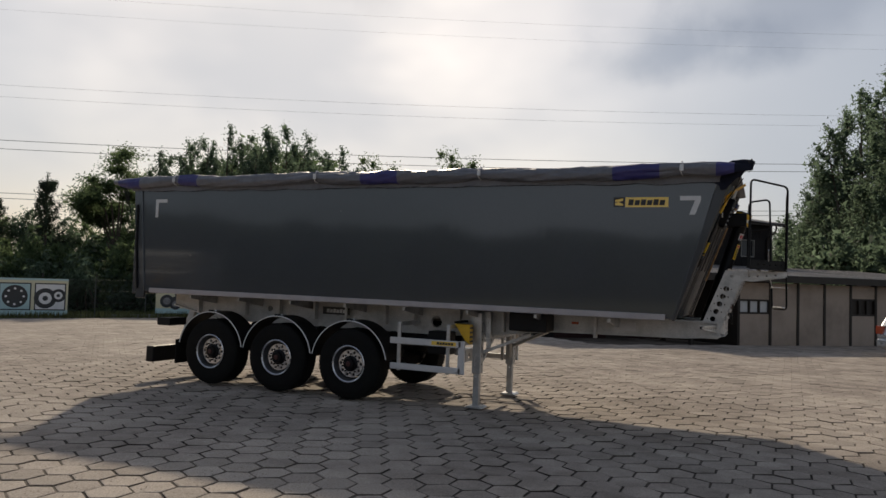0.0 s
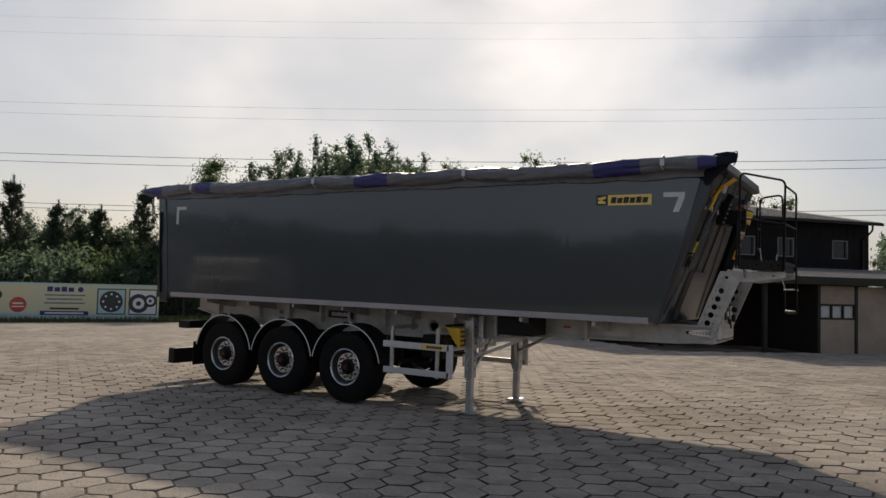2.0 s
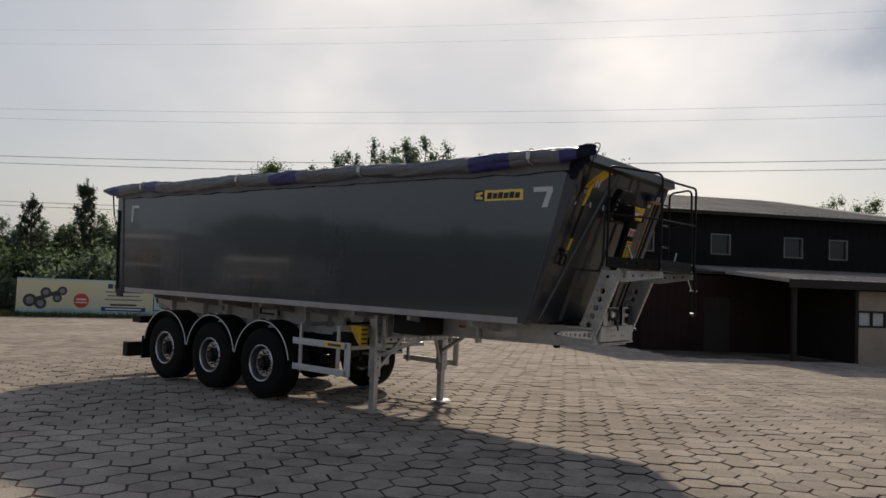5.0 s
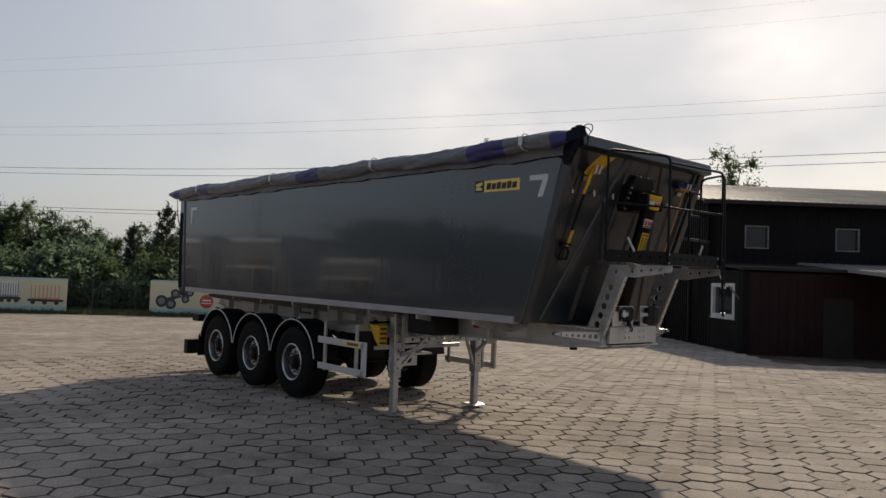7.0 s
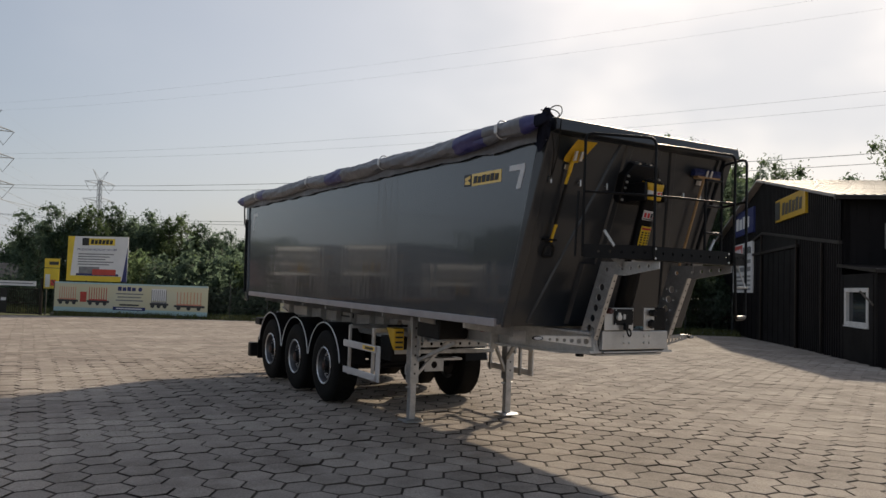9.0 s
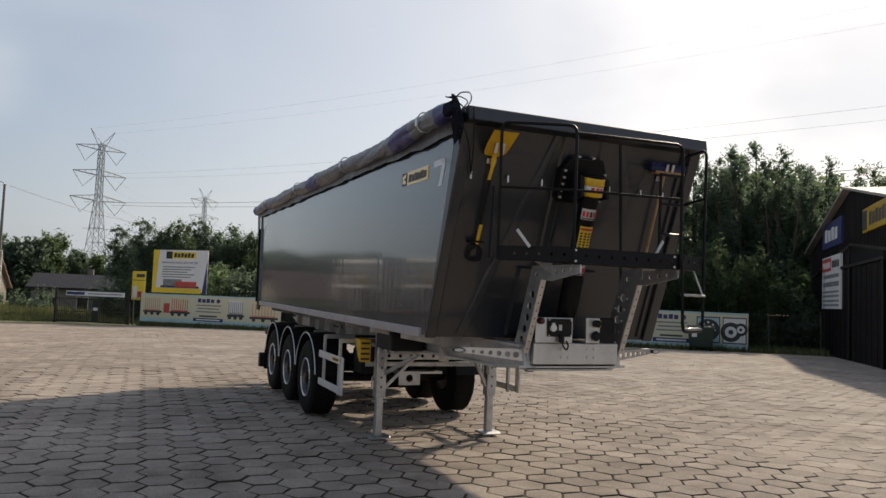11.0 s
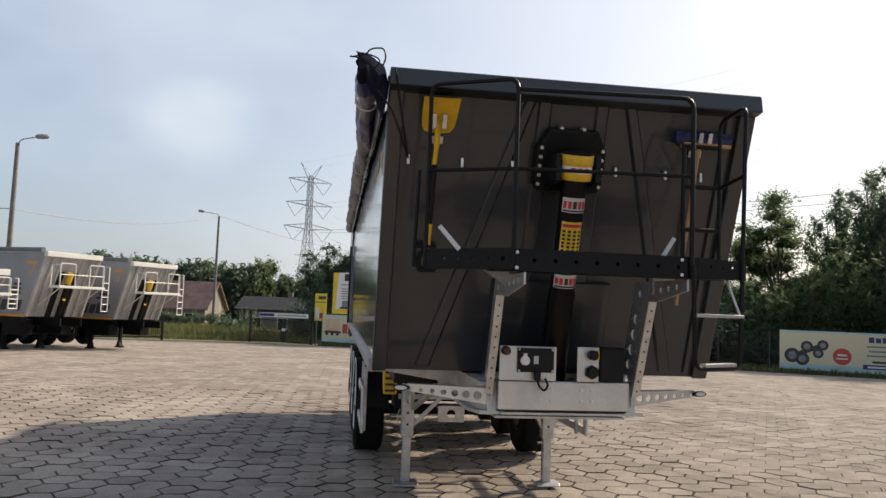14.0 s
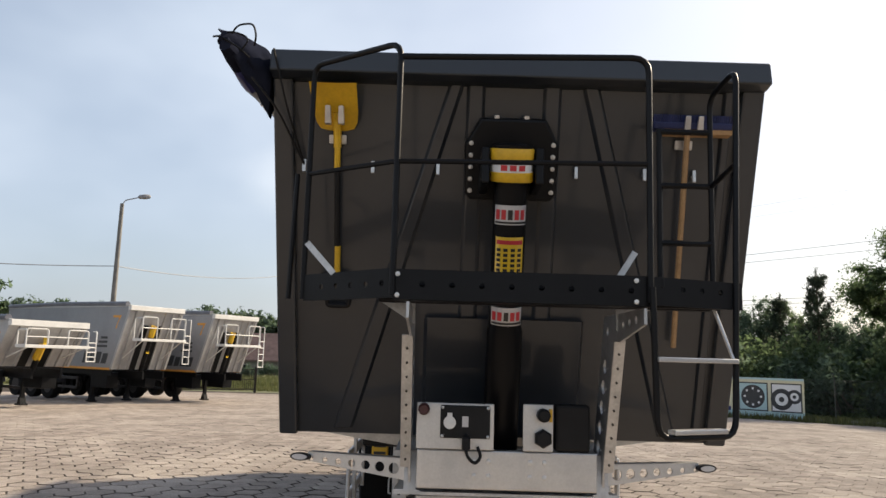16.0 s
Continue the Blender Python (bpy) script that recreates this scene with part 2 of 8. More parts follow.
def dusty(name, base, worn, dust, bump, vary):
    """Yard concrete or joint filling; sandy dust lies over both in the same drifts."""
    m = bpy.data.materials.new(name)
    m.use_nodes = True
    N, L = m.node_tree.nodes, m.node_tree.links
    p = N["Principled BSDF"]
    p.inputs["Specular IOR Level"].default_value = 0.1
    p.inputs["Diffuse Roughness"].default_value = 0.4
    geo = N.new("ShaderNodeNewGeometry")

    def noise_at(scale, detail, lo, hi, top=1.0):
        n = N.new("ShaderNodeTexNoise")
        n.inputs["Scale"].default_value, n.inputs["Detail"].default_value, n.inputs["Roughness"].default_value = scale, detail, 0.62
        r = N.new("ShaderNodeMapRange")
        r.inputs["From Min"].default_value, r.inputs["From Max"].default_value, r.inputs["To Max"].default_value = lo, hi, top
        L.new(geo.outputs["Position"], n.inputs["Vector"])
        L.new(n.outputs["Fac"], r.inputs["Value"])
        return r.outputs[0], n.outputs["Fac"]

    def mix(fac, a, b, blend="MIX"):
        x = N.new("ShaderNodeMixRGB")
        x.blend_type = blend
        for s, v in ((0, fac), (1, a), (2, b)):
            if isinstance(v, (float, tuple)):
                x.inputs[s].default_value = v if isinstance(v, float) else (*v, 1)
            else:
                L.new(v, x.inputs[s])
        return x.outputs[0]
    wear, _ = noise_at(2.6, 8, 0.40, 0.66)
    stain, _ = noise_at(0.55, 6, 0.45, 0.75, 0.6)
    drift, _ = noise_at(0.42, 9, 0.46, 0.66, 0.85)
    rough_edge, ragged = noise_at(2.2, 8, 0.3, 0.7)
    for px, py, rx, ry in DRIFTS:
        mp, ln, ad_, mr, mx = N.new("ShaderNodeMapping"), N.new("ShaderNodeVectorMath"), N.new("ShaderNodeMath"), N.new("ShaderNodeMapRange"), N.new("ShaderNodeMath")
        mp.vector_type = "TEXTURE"
        mp.inputs["Location"].default_value, mp.inputs["Scale"].default_value = (px, py, 0), (rx, ry, 50)
        ln.operation, ad_.operation, mx.operation = "LENGTH", "SUBTRACT", "MAXIMUM"
        mr.inputs["From Min"].default_value, mr.inputs["From Max"].default_value, mr.inputs["To Min"].default_value, mr.inputs["To Max"].default_value = 0.15, 0.60, 0.92, 0.0
        L.new(geo.outputs["Position"], mp.inputs["Vector"])
        L.new(mp.outputs[0], ln.inputs[0])
        L.new(ln.outputs["Value"], ad_.inputs[0])
        L.new(ragged, ad_.inputs[1])
        L.new(ad_.outputs[0], mr.inputs["Value"])
        L.new(mr.outputs[0], mx.inputs[0])
        L.new(drift, mx.inputs[1])
        drift = mx.outputs[0]
    grain, gf = noise_at(60, 4, 0.25, 0.75)
    pits, _ = noise_at(190, 2, 0.30, 0.62)
    c = mix(wear, base, worn)
    c = mix(stain, c, tuple(v * 0.62 for v in base))
    c = mix(drift, c, dust)
    c = mix(0.50, c, grain, "MULTIPLY")
    c = mix(0.25, c, pits, "MULTIPLY")
    if vary:
        oi = N.new("ShaderNodeObjectInfo")
        ad, fr, hr, hs = N.new("ShaderNodeMath"), N.new("ShaderNodeMath"), N.new("ShaderNodeMapRange"), N.new("ShaderNodeHueSaturation")
        ad.operation, fr.operation = "ADD", "FRACT"
        hr.inputs["To Min"].default_value, hr.inputs["To Max"].default_value = 1 - vary, 1 + vary
        L.new(oi.outputs["Random"], ad.inputs[0])
        L.new(geo.outputs["Random Per Island"], ad.inputs[1])
        L.new(ad.outputs[0], fr.inputs[0])
        L.new(fr.outputs[0], hr.inputs["Value"])
        L.new(hr.outputs[0], hs.inputs["Value"])
        L.new(c, hs.inputs["Color"])
        c = hs.outputs[0]
    L.new(c, p.inputs["Base Color"])
    p.inputs["Roughness"].default_value = 0.8
    b = N.new("ShaderNodeBump")
    b.inputs["Strength"].default_value, b.inputs["Distance"].default_value = bump, 0.012
    L.new(gf, b.inputs["Height"])
    L.new(b.outputs[0], p.inputs["Normal"])
    return m


DUST = (0.62, 0.54, 0.462)
M["paver"] = dusty("worn_concrete_paver", (0.545, 0.468, 0.402), (0.36, 0.307, 0.262), DUST, 0.9, 0.15)
M["sand"] = dusty("joint_sand_and_dirt", (0.066, 0.054, 0.045), (0.094, 0.077, 0.063), (0.24, 0.203, 0.168), 0.8, 0.0)
M["grit"] = mat("sandy_grit", (0.40, 0.34, 0.28), 0.9, 0.0, 0.3, 6, 60, 0.2, second=(0.22, 0.19, 0.16), by_object=0.35)
M["grass"] = mat("rough_grass", (0.12, 0.13, 0.05), 0.9, 0.0, 0.35, 0.25, 9, 0.5, second=(0.15, 0.15, 0.06), by_object=0.25)
M["blade"] = mat("grass_blades", (0.15, 0.17, 0.055), 0.7, 0.0, 0.3, 0.4, 9, 0.0, second=(0.20, 0.20, 0.08), by_object=0.3, trans=0.35)
M["kerb"] = mat("concrete_kerb", (0.33, 0.31, 0.28), 0.85, 0.0, 0.3, 2, 40, 0.3)
M["leaf"] = mat("broad_leaves", (0.130, 0.190, 0.095), 0.6, 0.0, 0.3, 0.35, 5, 0.0, second=(0.165, 0.215, 0.098), by_object=0.24, trans=0.74, spec=0.2)
# lighter and bluer than plain foliage; haze before the trees is in the colour
M["leafhaze"] = mat("haze_toned_leaves", (0.150, 0.212, 0.146), 0.6, 0.0, 0.3, 0.35, 5, 0.0, second=(0.138, 0.195, 0.122), by_object=0.24, trans=0.74, spec=0.2)
M["needle"] = mat("pine_needles", (0.070, 0.098, 0.060), 0.6, 0.0, 0.3, 0.5, 6, 0.0, by_object=0.3, trans=0.3, spec=0.2)
M["bark"] = mat("tree_bark", (0.13, 0.105, 0.08), 0.9, 0.0, 0.35, 3, 25, 0.6)
M["wallbrown"] = mat("dark_brown_cladding", (0.0105, 0.0095, 0.0105), 0.55, 0.0, 0.2, 0.8, 20, 0.05, spec=0.10)
M["wallred"] = mat("dark_red_cladding", (0.026, 0.010, 0.010), 0.55, 0.0, 0.2, 0.8, 20, 0.05, spec=0.16)
M["beige"] = mat("beige_panel", (0.36, 0.29, 0.235), 0.6, 0.0, 0.2, 1.0, 30, 0.06)
M["darktrim"] = mat("dark_brown_trim", (0.020, 0.015, 0.012), 0.5, 0.0, 0.2, 2, 40, 0.05, spec=0.3)
M["roof"] = mat("grey_metal_roof", (0.40, 0.38, 0.37), 0.60, 0.05, 0.25, 0.6, 12, 0.05, spec=0.25)
M["roofred"] = mat("red_brown_tiles", (0.28, 0.175, 0.145), 0.75, 0.0, 0.3, 1.0, 12, 0.3)
M["render"] = mat("grey_render", (0.25, 0.23, 0.205), 0.85, 0.0, 0.25, 0.7, 20, 0.2)
M["concrete"] = mat("post_concrete", (0.25, 0.24, 0.22), 0.85, 0.0, 0.25, 2, 30, 0.2)
M["fence"] = mat("green_grey_fence", (0.09, 0.10, 0.09), 0.55, 0.3, 0.2, 3, 40, 0.05)
M["glass"] = mat("dark_window_glass", (0.016, 0.019, 0.023), 0.10, 0.0, 0.05, 1, 10, 0.0, coat=0.1, rvar=0.02, spec=0.3)
# light translucent panes, the sky's reflection put into their pale colour
M["pane"] = mat("sky_toned_pane", (0.50, 0.52, 0.54), 0.25, 0.0, 0.1, 3, 20, 0.0)
M["pylon"] = mat("pylon_steel", (0.36, 0.37, 0.40), 0.6, 0.0, 0.1, 1, 10, 0.0)
M["wire"] = mat("wire_metal", (0.30, 0.30, 0.31), 0.6, 0.0, 0.1, 1, 10, 0.0)
M["cream"] = mat("cream_print", (0.66, 0.62, 0.40), 0.5, 0.0, 0.15, 0.4, 20, 0.0, second=(0.62, 0.66, 0.60))
M["paleblue"] = mat("pale_blue_print", (0.42, 0.60, 0.62), 0.5, 0.0, 0.1, 0.6, 20, 0.0)
M["print_white"] = mat("white_print", (0.74, 0.75, 0.75), 0.5, 0.0, 0.08, 0.6, 20, 0.0)
M["print_dark"] = mat("dark_print", (0.035, 0.04, 0.045), 0.5, 0.0, 0.2, 2, 20, 0.0)
M["print_grey"] = mat("grey_print", (0.28, 0.29, 0.30), 0.5, 0.0, 0.3, 3, 20, 0.0)
M["print_navy"] = mat("navy_print", (0.02, 0.03, 0.14), 0.5, 0.0, 0.1, 2, 20, 0.0)
M["print_red"] = mat("red_print", (0.55, 0.07, 0.05), 0.5, 0.0, 0.15, 2, 20, 0.0)
M["print_salmon"] = mat("faded_red_print", (0.70, 0.30, 0.20), 0.5, 0.0, 0.15, 2, 20, 0.0)
M["print_orange"] = mat("orange_print", (0.72, 0.33, 0.05), 0.5, 0.0, 0.1, 2, 20, 0.0)
M["print_yellow"] = mat("yellow_print", (0.75, 0.56, 0.04), 0.5, 0.0, 0.1, 2, 20, 0.0)
M["bin"] = mat("dark_green_bin_plastic", (0.02, 0.045, 0.03), 0.5, 0.0, 0.2, 2, 30, 0.05)
M["alusheet"] = mat("aluminium_sheet", (0.50, 0.50, 0.50), 0.42, 0.25, 0.2, 1.2, 30, 0.05)
M["greybody"] = mat("blue_grey_paint", (0.30, 0.31, 0.33), 0.38, 0.15, 0.12, 1.0, 30, 0.03, coat=0.3)
M["silvercar"] = mat("silver_car_paint", (0.52, 0.53, 0.54), 0.28, 0.6, 0.05, 2, 30, 0.0, coat=0.8)


# ---- geometry helpers ----
class Geo:
    """Collects vertices and faces of one mesh."""

    def __init__(self):
        self.v, self.f = [], []

    def add(self, vs, fs):
        k = len(self.v)
        self.v += [tuple(a) for a in vs]
        self.f += [tuple(i + k for i in f) for f in fs]
        return self

    def box(self, x0, x1, y0, y1, z0, z1, m=None):
        vs = [(x, y, z) for x in (x0, x1) for y in (y0, y1) for z in (z0, z1)]
        if m:
            vs = [m @ Vector(a) for a in vs]
        return self.add(vs, [(0, 1, 3, 2), (4, 6, 7, 5), (0, 4, 5, 1), (2, 3, 7, 6), (0, 2, 6, 4), (1, 5, 7, 3)])

    def bar(self, a, b, w, h, up=(0, 0, 1)):
        """A square bar from a to b."""
        a, b = Vector(a), Vector(b)
        d = (b - a).normalized()
        s = d.cross(Vector(up))
        if s.length < 1e-4:
            s = d.cross(Vector((1, 0, 0)))
        s.normalize()
        u = s.cross(d)
        vs = [p + s * i * w / 2 + u * j * h / 2 for p in (a, b) for i, j in ((-1, -1), (1, -1), (1, 1), (-1, 1))]
        return self.add(vs, [(3, 2, 1, 0), (4, 5, 6, 7), (0, 1, 5, 4), (1, 2, 6, 5), (2, 3, 7, 6), (3, 0, 4, 7)])

    def prism(self, poly, axis, a, b):
        """A polygon drawn in the other two axes, pulled from a to b."""
        n = len(poly)

        def at(p, c):
            return {"x": (c, p[0], p[1]), "y": (p[0], c, p[1]), "z": (p[0], p[1], c)}[axis]

        vs = [at(p, a) for p in poly] + [at(p, b) for p in poly]
        return self.add(vs, [tuple(range(n - 1, -1, -1)), tuple(range(n, 2 * n))] + [(i, (i + 1) % n, n + (i + 1) % n, n + i) for i in range(n)])

    def tube(self, pts, r, n=8, closed=False, radii=None):
        pts = [Vector(p) for p in pts]
        k = len(pts)
        ref = None
        vs = []
        for i, p in enumerate(pts):
            a, b = pts[(i - 1) % k if closed else max(i - 1, 0)], pts[(i + 1) % k if closed else min(i + 1, k - 1)]
            d = (b - a).normalized()
            if ref is None:
                ref = d.cross(Vector((0.13, 0.31, 0.94)))
                if ref.length < 1e-3:
                    ref = d.cross(Vector((1, 0, 0)))
            ref = (ref - d * ref.dot(d)).normalized()
            o = d.cross(ref)
            q = radii[i] if radii else r
            vs += [p + (ref * math.cos(6.28318 * j / n) + o * math.sin(6.28318 * j / n)) * q for j in range(n)]
        fs = []
        for i in range(k if closed else k - 1):
            for j in range(n):
                i2 = (i + 1) % k
                fs.append((i * n + j, i * n + (j + 1) % n, i2 * n + (j + 1) % n, i2 * n + j))
        if not closed:
            fs += [tuple(range(n - 1, -1, -1)), tuple(range((k - 1) * n, k * n))]
        return self.add(vs, fs)

    def lathe(self, prof, m=None, n=24, close=False):
        """Turns (radius, height) pairs about the z axis, then moves by m."""
        m = m or Matrix()
        vs = [m @ Vector((r * math.cos(6.28318 * j / n), r * math.sin(6.28318 * j / n), h)) for r, h in prof for j in range(n)]
        k = len(prof)
        fs = [(i * n + j, i * n + (j + 1) % n, (i + 1) * n + (j + 1) % n, (i + 1) * n + j) for i in range(k - 1) for j in range(n)]
        if not close:
            fs += [tuple(range(n - 1, -1, -1)), tuple(range((k - 1) * n, k * n))]
        else:
            fs += [((k - 1) * n + j, (k - 1) * n + (j + 1) % n, (j + 1) % n, j) for j in range(n)]
        return self.add(vs, fs)

    def plate(self, poly, holes, axis, a, b, seg=12):
        """A flat plate with round holes (x, y, r) right through it."""
        bm = bmesh.new()

        def ring(pts):
            vs = [bm.verts.new((p[0], p[1], 0)) for p in pts]
            return [bm.edges.new((vs[i], vs[(i + 1) % len(vs)])) for i in range(len(vs))]

        es = ring(poly)
        for hx, hy, hr in holes:
            es += ring([(hx + hr * math.cos(6.28318 * j / seg), hy + hr * math.sin(6.28318 * j / seg)) for j in range(seg)])
        bmesh.ops.triangle_fill(bm, edges=es, use_beauty=True, use_dissolve=False, normal=(0, 0, 1))
        bm.verts.index_update()
        top = [(v.co.x, v.co.y) for v in bm.verts]
        tris = [tuple(v.index for v in f.verts) for f in bm.faces]
        rim = [(e.verts[0].index, e.verts[1].index) for e in bm.edges if len(e.link_faces) == 1]
        bm.free()
        n = len(top)

        def at(p, c):
            return {"x": (c, p[0], p[1]), "y": (p[0], c, p[1]), "z": (p[0], p[1], c)}[axis]

        return self.add([at(p, a) for p in top] + [at(p, b) for p in top],
                        [t[::-1] for t in tris] + [tuple(i + n for i in t) for t in tris] + [(i, j, j + n, i + n) for i, j in rim])


def fillet(pts, r, n=4):
    """Rounds the inner corners of a path."""
    pts = [Vector(p) for p in pts]
    res = [pts[0]]
    for i in range(1, len(pts) - 1):
        a, p, b = pts[i - 1], pts[i], pts[i + 1]
        q = min(r, (a - p).length * 0.45, (b - p).length * 0.45)
        s, e = p + (a - p).normalized() * q, p + (b - p).normalized() * q
        res += [(s * (1 - t) + p * t) * (1 - t) + (p * (1 - t) + e * t) * t for t in [j / n for j in range(n + 1)]]
    return res + [pts[-1]]


def finish(name, geo, material, bevel=0.0, smooth=False):
    me = bpy.data.meshes.new(name)
    me.from_pydata(geo.v, [], geo.f)
    bm = bmesh.new()
    bm.from_mesh(me)
    bmesh.ops.recalc_face_normals(bm, faces=bm.faces)
    bm.to_mesh(me)
    bm.free()
    me.materials.append(M[material])
    if smooth:
        me.shade_smooth()
        me.set_sharp_from_angle(angle=radians(40))
    ob = new(name, me)
    if bevel:
        b = ob.modifiers.new("edge", "BEVEL")
        b.width, b.segments, b.limit_method, b.angle_limit = bevel, 2, "ANGLE", radians(50)
    return ob


def part(name, geo, material, parent, label="", bevel=0.0, smooth=False):
    ob = finish(name, geo, material, bevel, smooth)
    ob.parent = parent
    return tagged(ob, label)


def root(name, m, label, category, group="", kind=""):
    ob = new(name)
    ob.empty_display_size = 0.2
    ob.matrix_world = m
    return tagged(ob, label, category, group, kind)


def thing(name, geo, material, label, category="", group="", kind="", bevel=0.0, smooth=False):
    return tagged(finish(name, geo, material, bevel, smooth), label, category, group, kind)


def arc(cx, cz, r, a0, a1, n):
    return [(cx + r * math.cos(radians(a0 + (a1 - a0) * i / n)), cz + r * math.sin(radians(a0 + (a1 - a0) * i / n))) for i in range(n + 1)]


def ground_z(x, y):
    """Height of the yard: nearly level, falling away gently towards the far gate and the workshop."""
    def soft(d, w):
        return w * math.log1p(math.exp(min(d / w, 40)))
    z = -0.009 * (x + 3.25)
    z -= 0.038 * (soft(-13 - x, 4) - soft(-62 - x, 6))
    z -= 0.012 * (soft(y - 15, 3) - soft(y - 42, 4))
    if x > 8:
        z += 0.009 * (x - 8)
    return z


# ---- ground ----
FENCE_O, FENCE_U = Vector((-50.0, 9.2)), Vector((0.656, 0.755))


def fence_side(x, y):
    """Metres from the boundary fence, positive inside the yard."""
    return (x - FENCE_O.x) * FENCE_U.y - (y - FENCE_O.y) * FENCE_U.x


def in_yard(x, y):
    return fence_side(x, y) > 0.9 and x > -53 and x < 34 and y > -34


def make_ground():
    def axis(lo, hi, step):
        inner = list(np.arange(lo, hi + 0.1, step))
        outer = [15, 35, 70, 130, 230, 400, 700, 1300]
        return [lo - d for d in reversed(outer)] + inner + [hi + d for d in outer]
    xs, ys = axis(-70, 40, 2.0), axis(-40, 62, 2.0)
    me = bpy.data.meshes.new("ground")
    vs = [(x, y, ground_z(max(min(x, 60), -90), max(min(y, 80), -60)) - 0.013) for x in xs for y in ys]
    n = len(ys)
    fs = [(i * n + j, (i + 1) * n + j, (i + 1) * n + j + 1, i * n + j + 1) for i in range(len(xs) - 1) for j in range(n - 1)]
    me.from_pydata(vs, [], fs)
    me.materials.append(M["sand"])
    me.materials.append(M["grass"])
    for p in me.polygons:
        p.material_index = 0 if in_yard(p.center.x, p.center.y) else 1
    me.shade_smooth()
    return tagged(new("ground", me), "sandy yard bed and rough grass reaching the horizon", "ground", kind="structure")


ground = make_ground()


# ---- workshop building ----
BS = Vector((0.66, 0.75, 0)).normalized()
BG = Vector((-BS.y, BS.x, 0))
BQ = Vector((-6.84, 28.06, -0.42))
WB = Matrix(((BS.x, BG.x, 0, BQ.x), (BS.y, BG.y, 0, BQ.y), (0, 0, 1, BQ.z), (0, 0, 0, 1)))   # x along the side, y along the gable, z up
shop = root("workshop", WB, "dark brown corrugated workshop with a grey metal roof", "building", kind="structure")
SET, APEX, FAR, LEN = 3.3, 14.7, 26.1, 15.2
EAVE, TOP = 5.65, 7.75


def corrugated(geo, y0, y1, zlow, ztop, x, step=0.25, depth=0.035):
    """A ribbed sheet in the gable plane whose top follows the roof."""
    n = int((y1 - y0) / step)
    for i in range(n):
        a = y0 + i * step
        prof = [(a, 0), (a + step * 0.45, 0), (a + step * 0.55, -depth), (a + step * 0.9, -depth), (a + step, 0)]
        for (p, d), (q, e) in zip(prof, prof[1:]):
            geo.add([(x + d, p, zlow(p)), (x + e, q, zlow(q)), (x + e, q, ztop(q)), (x + d, p, ztop(p))], [(0, 1, 2, 3)])
    return geo


def roof_z(y):
    return EAVE + (TOP - EAVE) * (1 - abs(y - APEX) / (APEX - SET))


def band_z(y):
    return 4.15 + (roof_z(y) - EAVE) * 0.55


g = Geo()
g.prism([(SET, 0), (FAR, 0), (FAR, EAVE - 0.02), (APEX, TOP - 0.05), (SET, EAVE - 0.02)], "x", 0.05, 0.30)
part("gable_wall", g, "wallbrown", shop)
part("upper_gable_cladding", corrugated(Geo(), SET, FAR, lambda y: band_z(y), lambda y: roof_z(y) - 0.03, 0.0), "wallbrown", shop, "ribbed dark brown metal sheet")
g = corrugated(Geo(), SET, 8.4, lambda y: 0.0, lambda y: band_z(y) - 0.1, 0.03)
part("lower_gable_cladding", g, "wallbrown", shop)
g = Geo()
for y0, y1 in ((SET, APEX), (APEX, FAR)):
    g.add([(-0.06, y0, band_z(y0) - 0.12), (-0.06, y1, band_z(y1) - 0.12), (-0.06, y1, band_z(y1)), (-0.06, y0, band_z(y0)), (0.06, y0, band_z(y0) - 0.12), (0.06, y1, band_z(y1) - 0.12),
           (0.06, y1, band_z(y1)), (0.06, y0, band_z(y0))], [(0, 1, 2, 3), (4, 7, 6, 5), (3, 2, 6, 7), (0, 4, 5, 1), (0, 3, 7, 4), (1, 5, 6, 2)])
part("gable_band", g, "darktrim", shop, "grey flashing across the gable")
for y0, y1 in ((8.6, 14.4), (14.9, 20.9)):
    g = Geo().box(-0.03, 0.05, y0, y1, 0.02, 4.2)
    for k in range(7):
        yy = y0 + (y1 - y0) * k / 6
        g.box(-0.05, -0.03, yy - 0.03, yy + 0.03, 0.05, 4.18)
    part("sliding_door", g, "wallbrown", shop, "dark brown sheet sliding door", bevel=0.01)
part("door_track", Geo().box(-0.12, 0.0, 8.3, 21.2, 4.22, 4.34), "darktrim", shop)
for yy in (5.1, 8.45, 14.65, 21.0):
    part("downpipe", Geo().tube([(-0.09, yy, 0.05), (-0.09, yy, band_z(yy) - 0.15)], 0.05, 8), "darktrim", shop, smooth=True)
# far and rear walls
part("far_wall", Geo().box(0.3, LEN, FAR - 0.2, FAR, -0.6, EAVE), "wallbrown", shop)
g = Geo().prism([(SET, -0.3), (FAR - 0.2, -0.3), (FAR - 0.2, EAVE), (APEX, TOP), (SET, EAVE)], "x", LEN, LEN + 0.2)
part("rear_wall", g, "wallbrown", shop)
# upper side wall with its windows
WINS = (1.80, 5.18, 8.5, 10.62, 13.7)
g = Geo()
g.box(0.05, LEN, SET, SET + 0.2, 2.3, 3.90)
g.box(0.05, LEN, SET, SET + 0.2, 4.76, EAVE)
edges = [0.05] + [e for w in WINS for e in (w - 0.45, w + 0.45)] + [LEN]
for a, b in zip(edges[::2], edges[1::2]):
    g.box(a, b, SET, SET + 0.2, 3.90, 4.76)
wall = part("upper_side_wall", g, "wallbrown", shop)
for k in range(int(LEN / 0.4)):
    part("rib", Geo().box(0.1 + k * 0.4, 0.14 + k * 0.4, SET - 0.012, SET, 2.75, 3.86), "wallbrown", wall)
    part("rib", Geo().box(0.1 + k * 0.4, 0.14 + k * 0.4, SET - 0.012, SET, 4.80, EAVE), "wallbrown", wall)
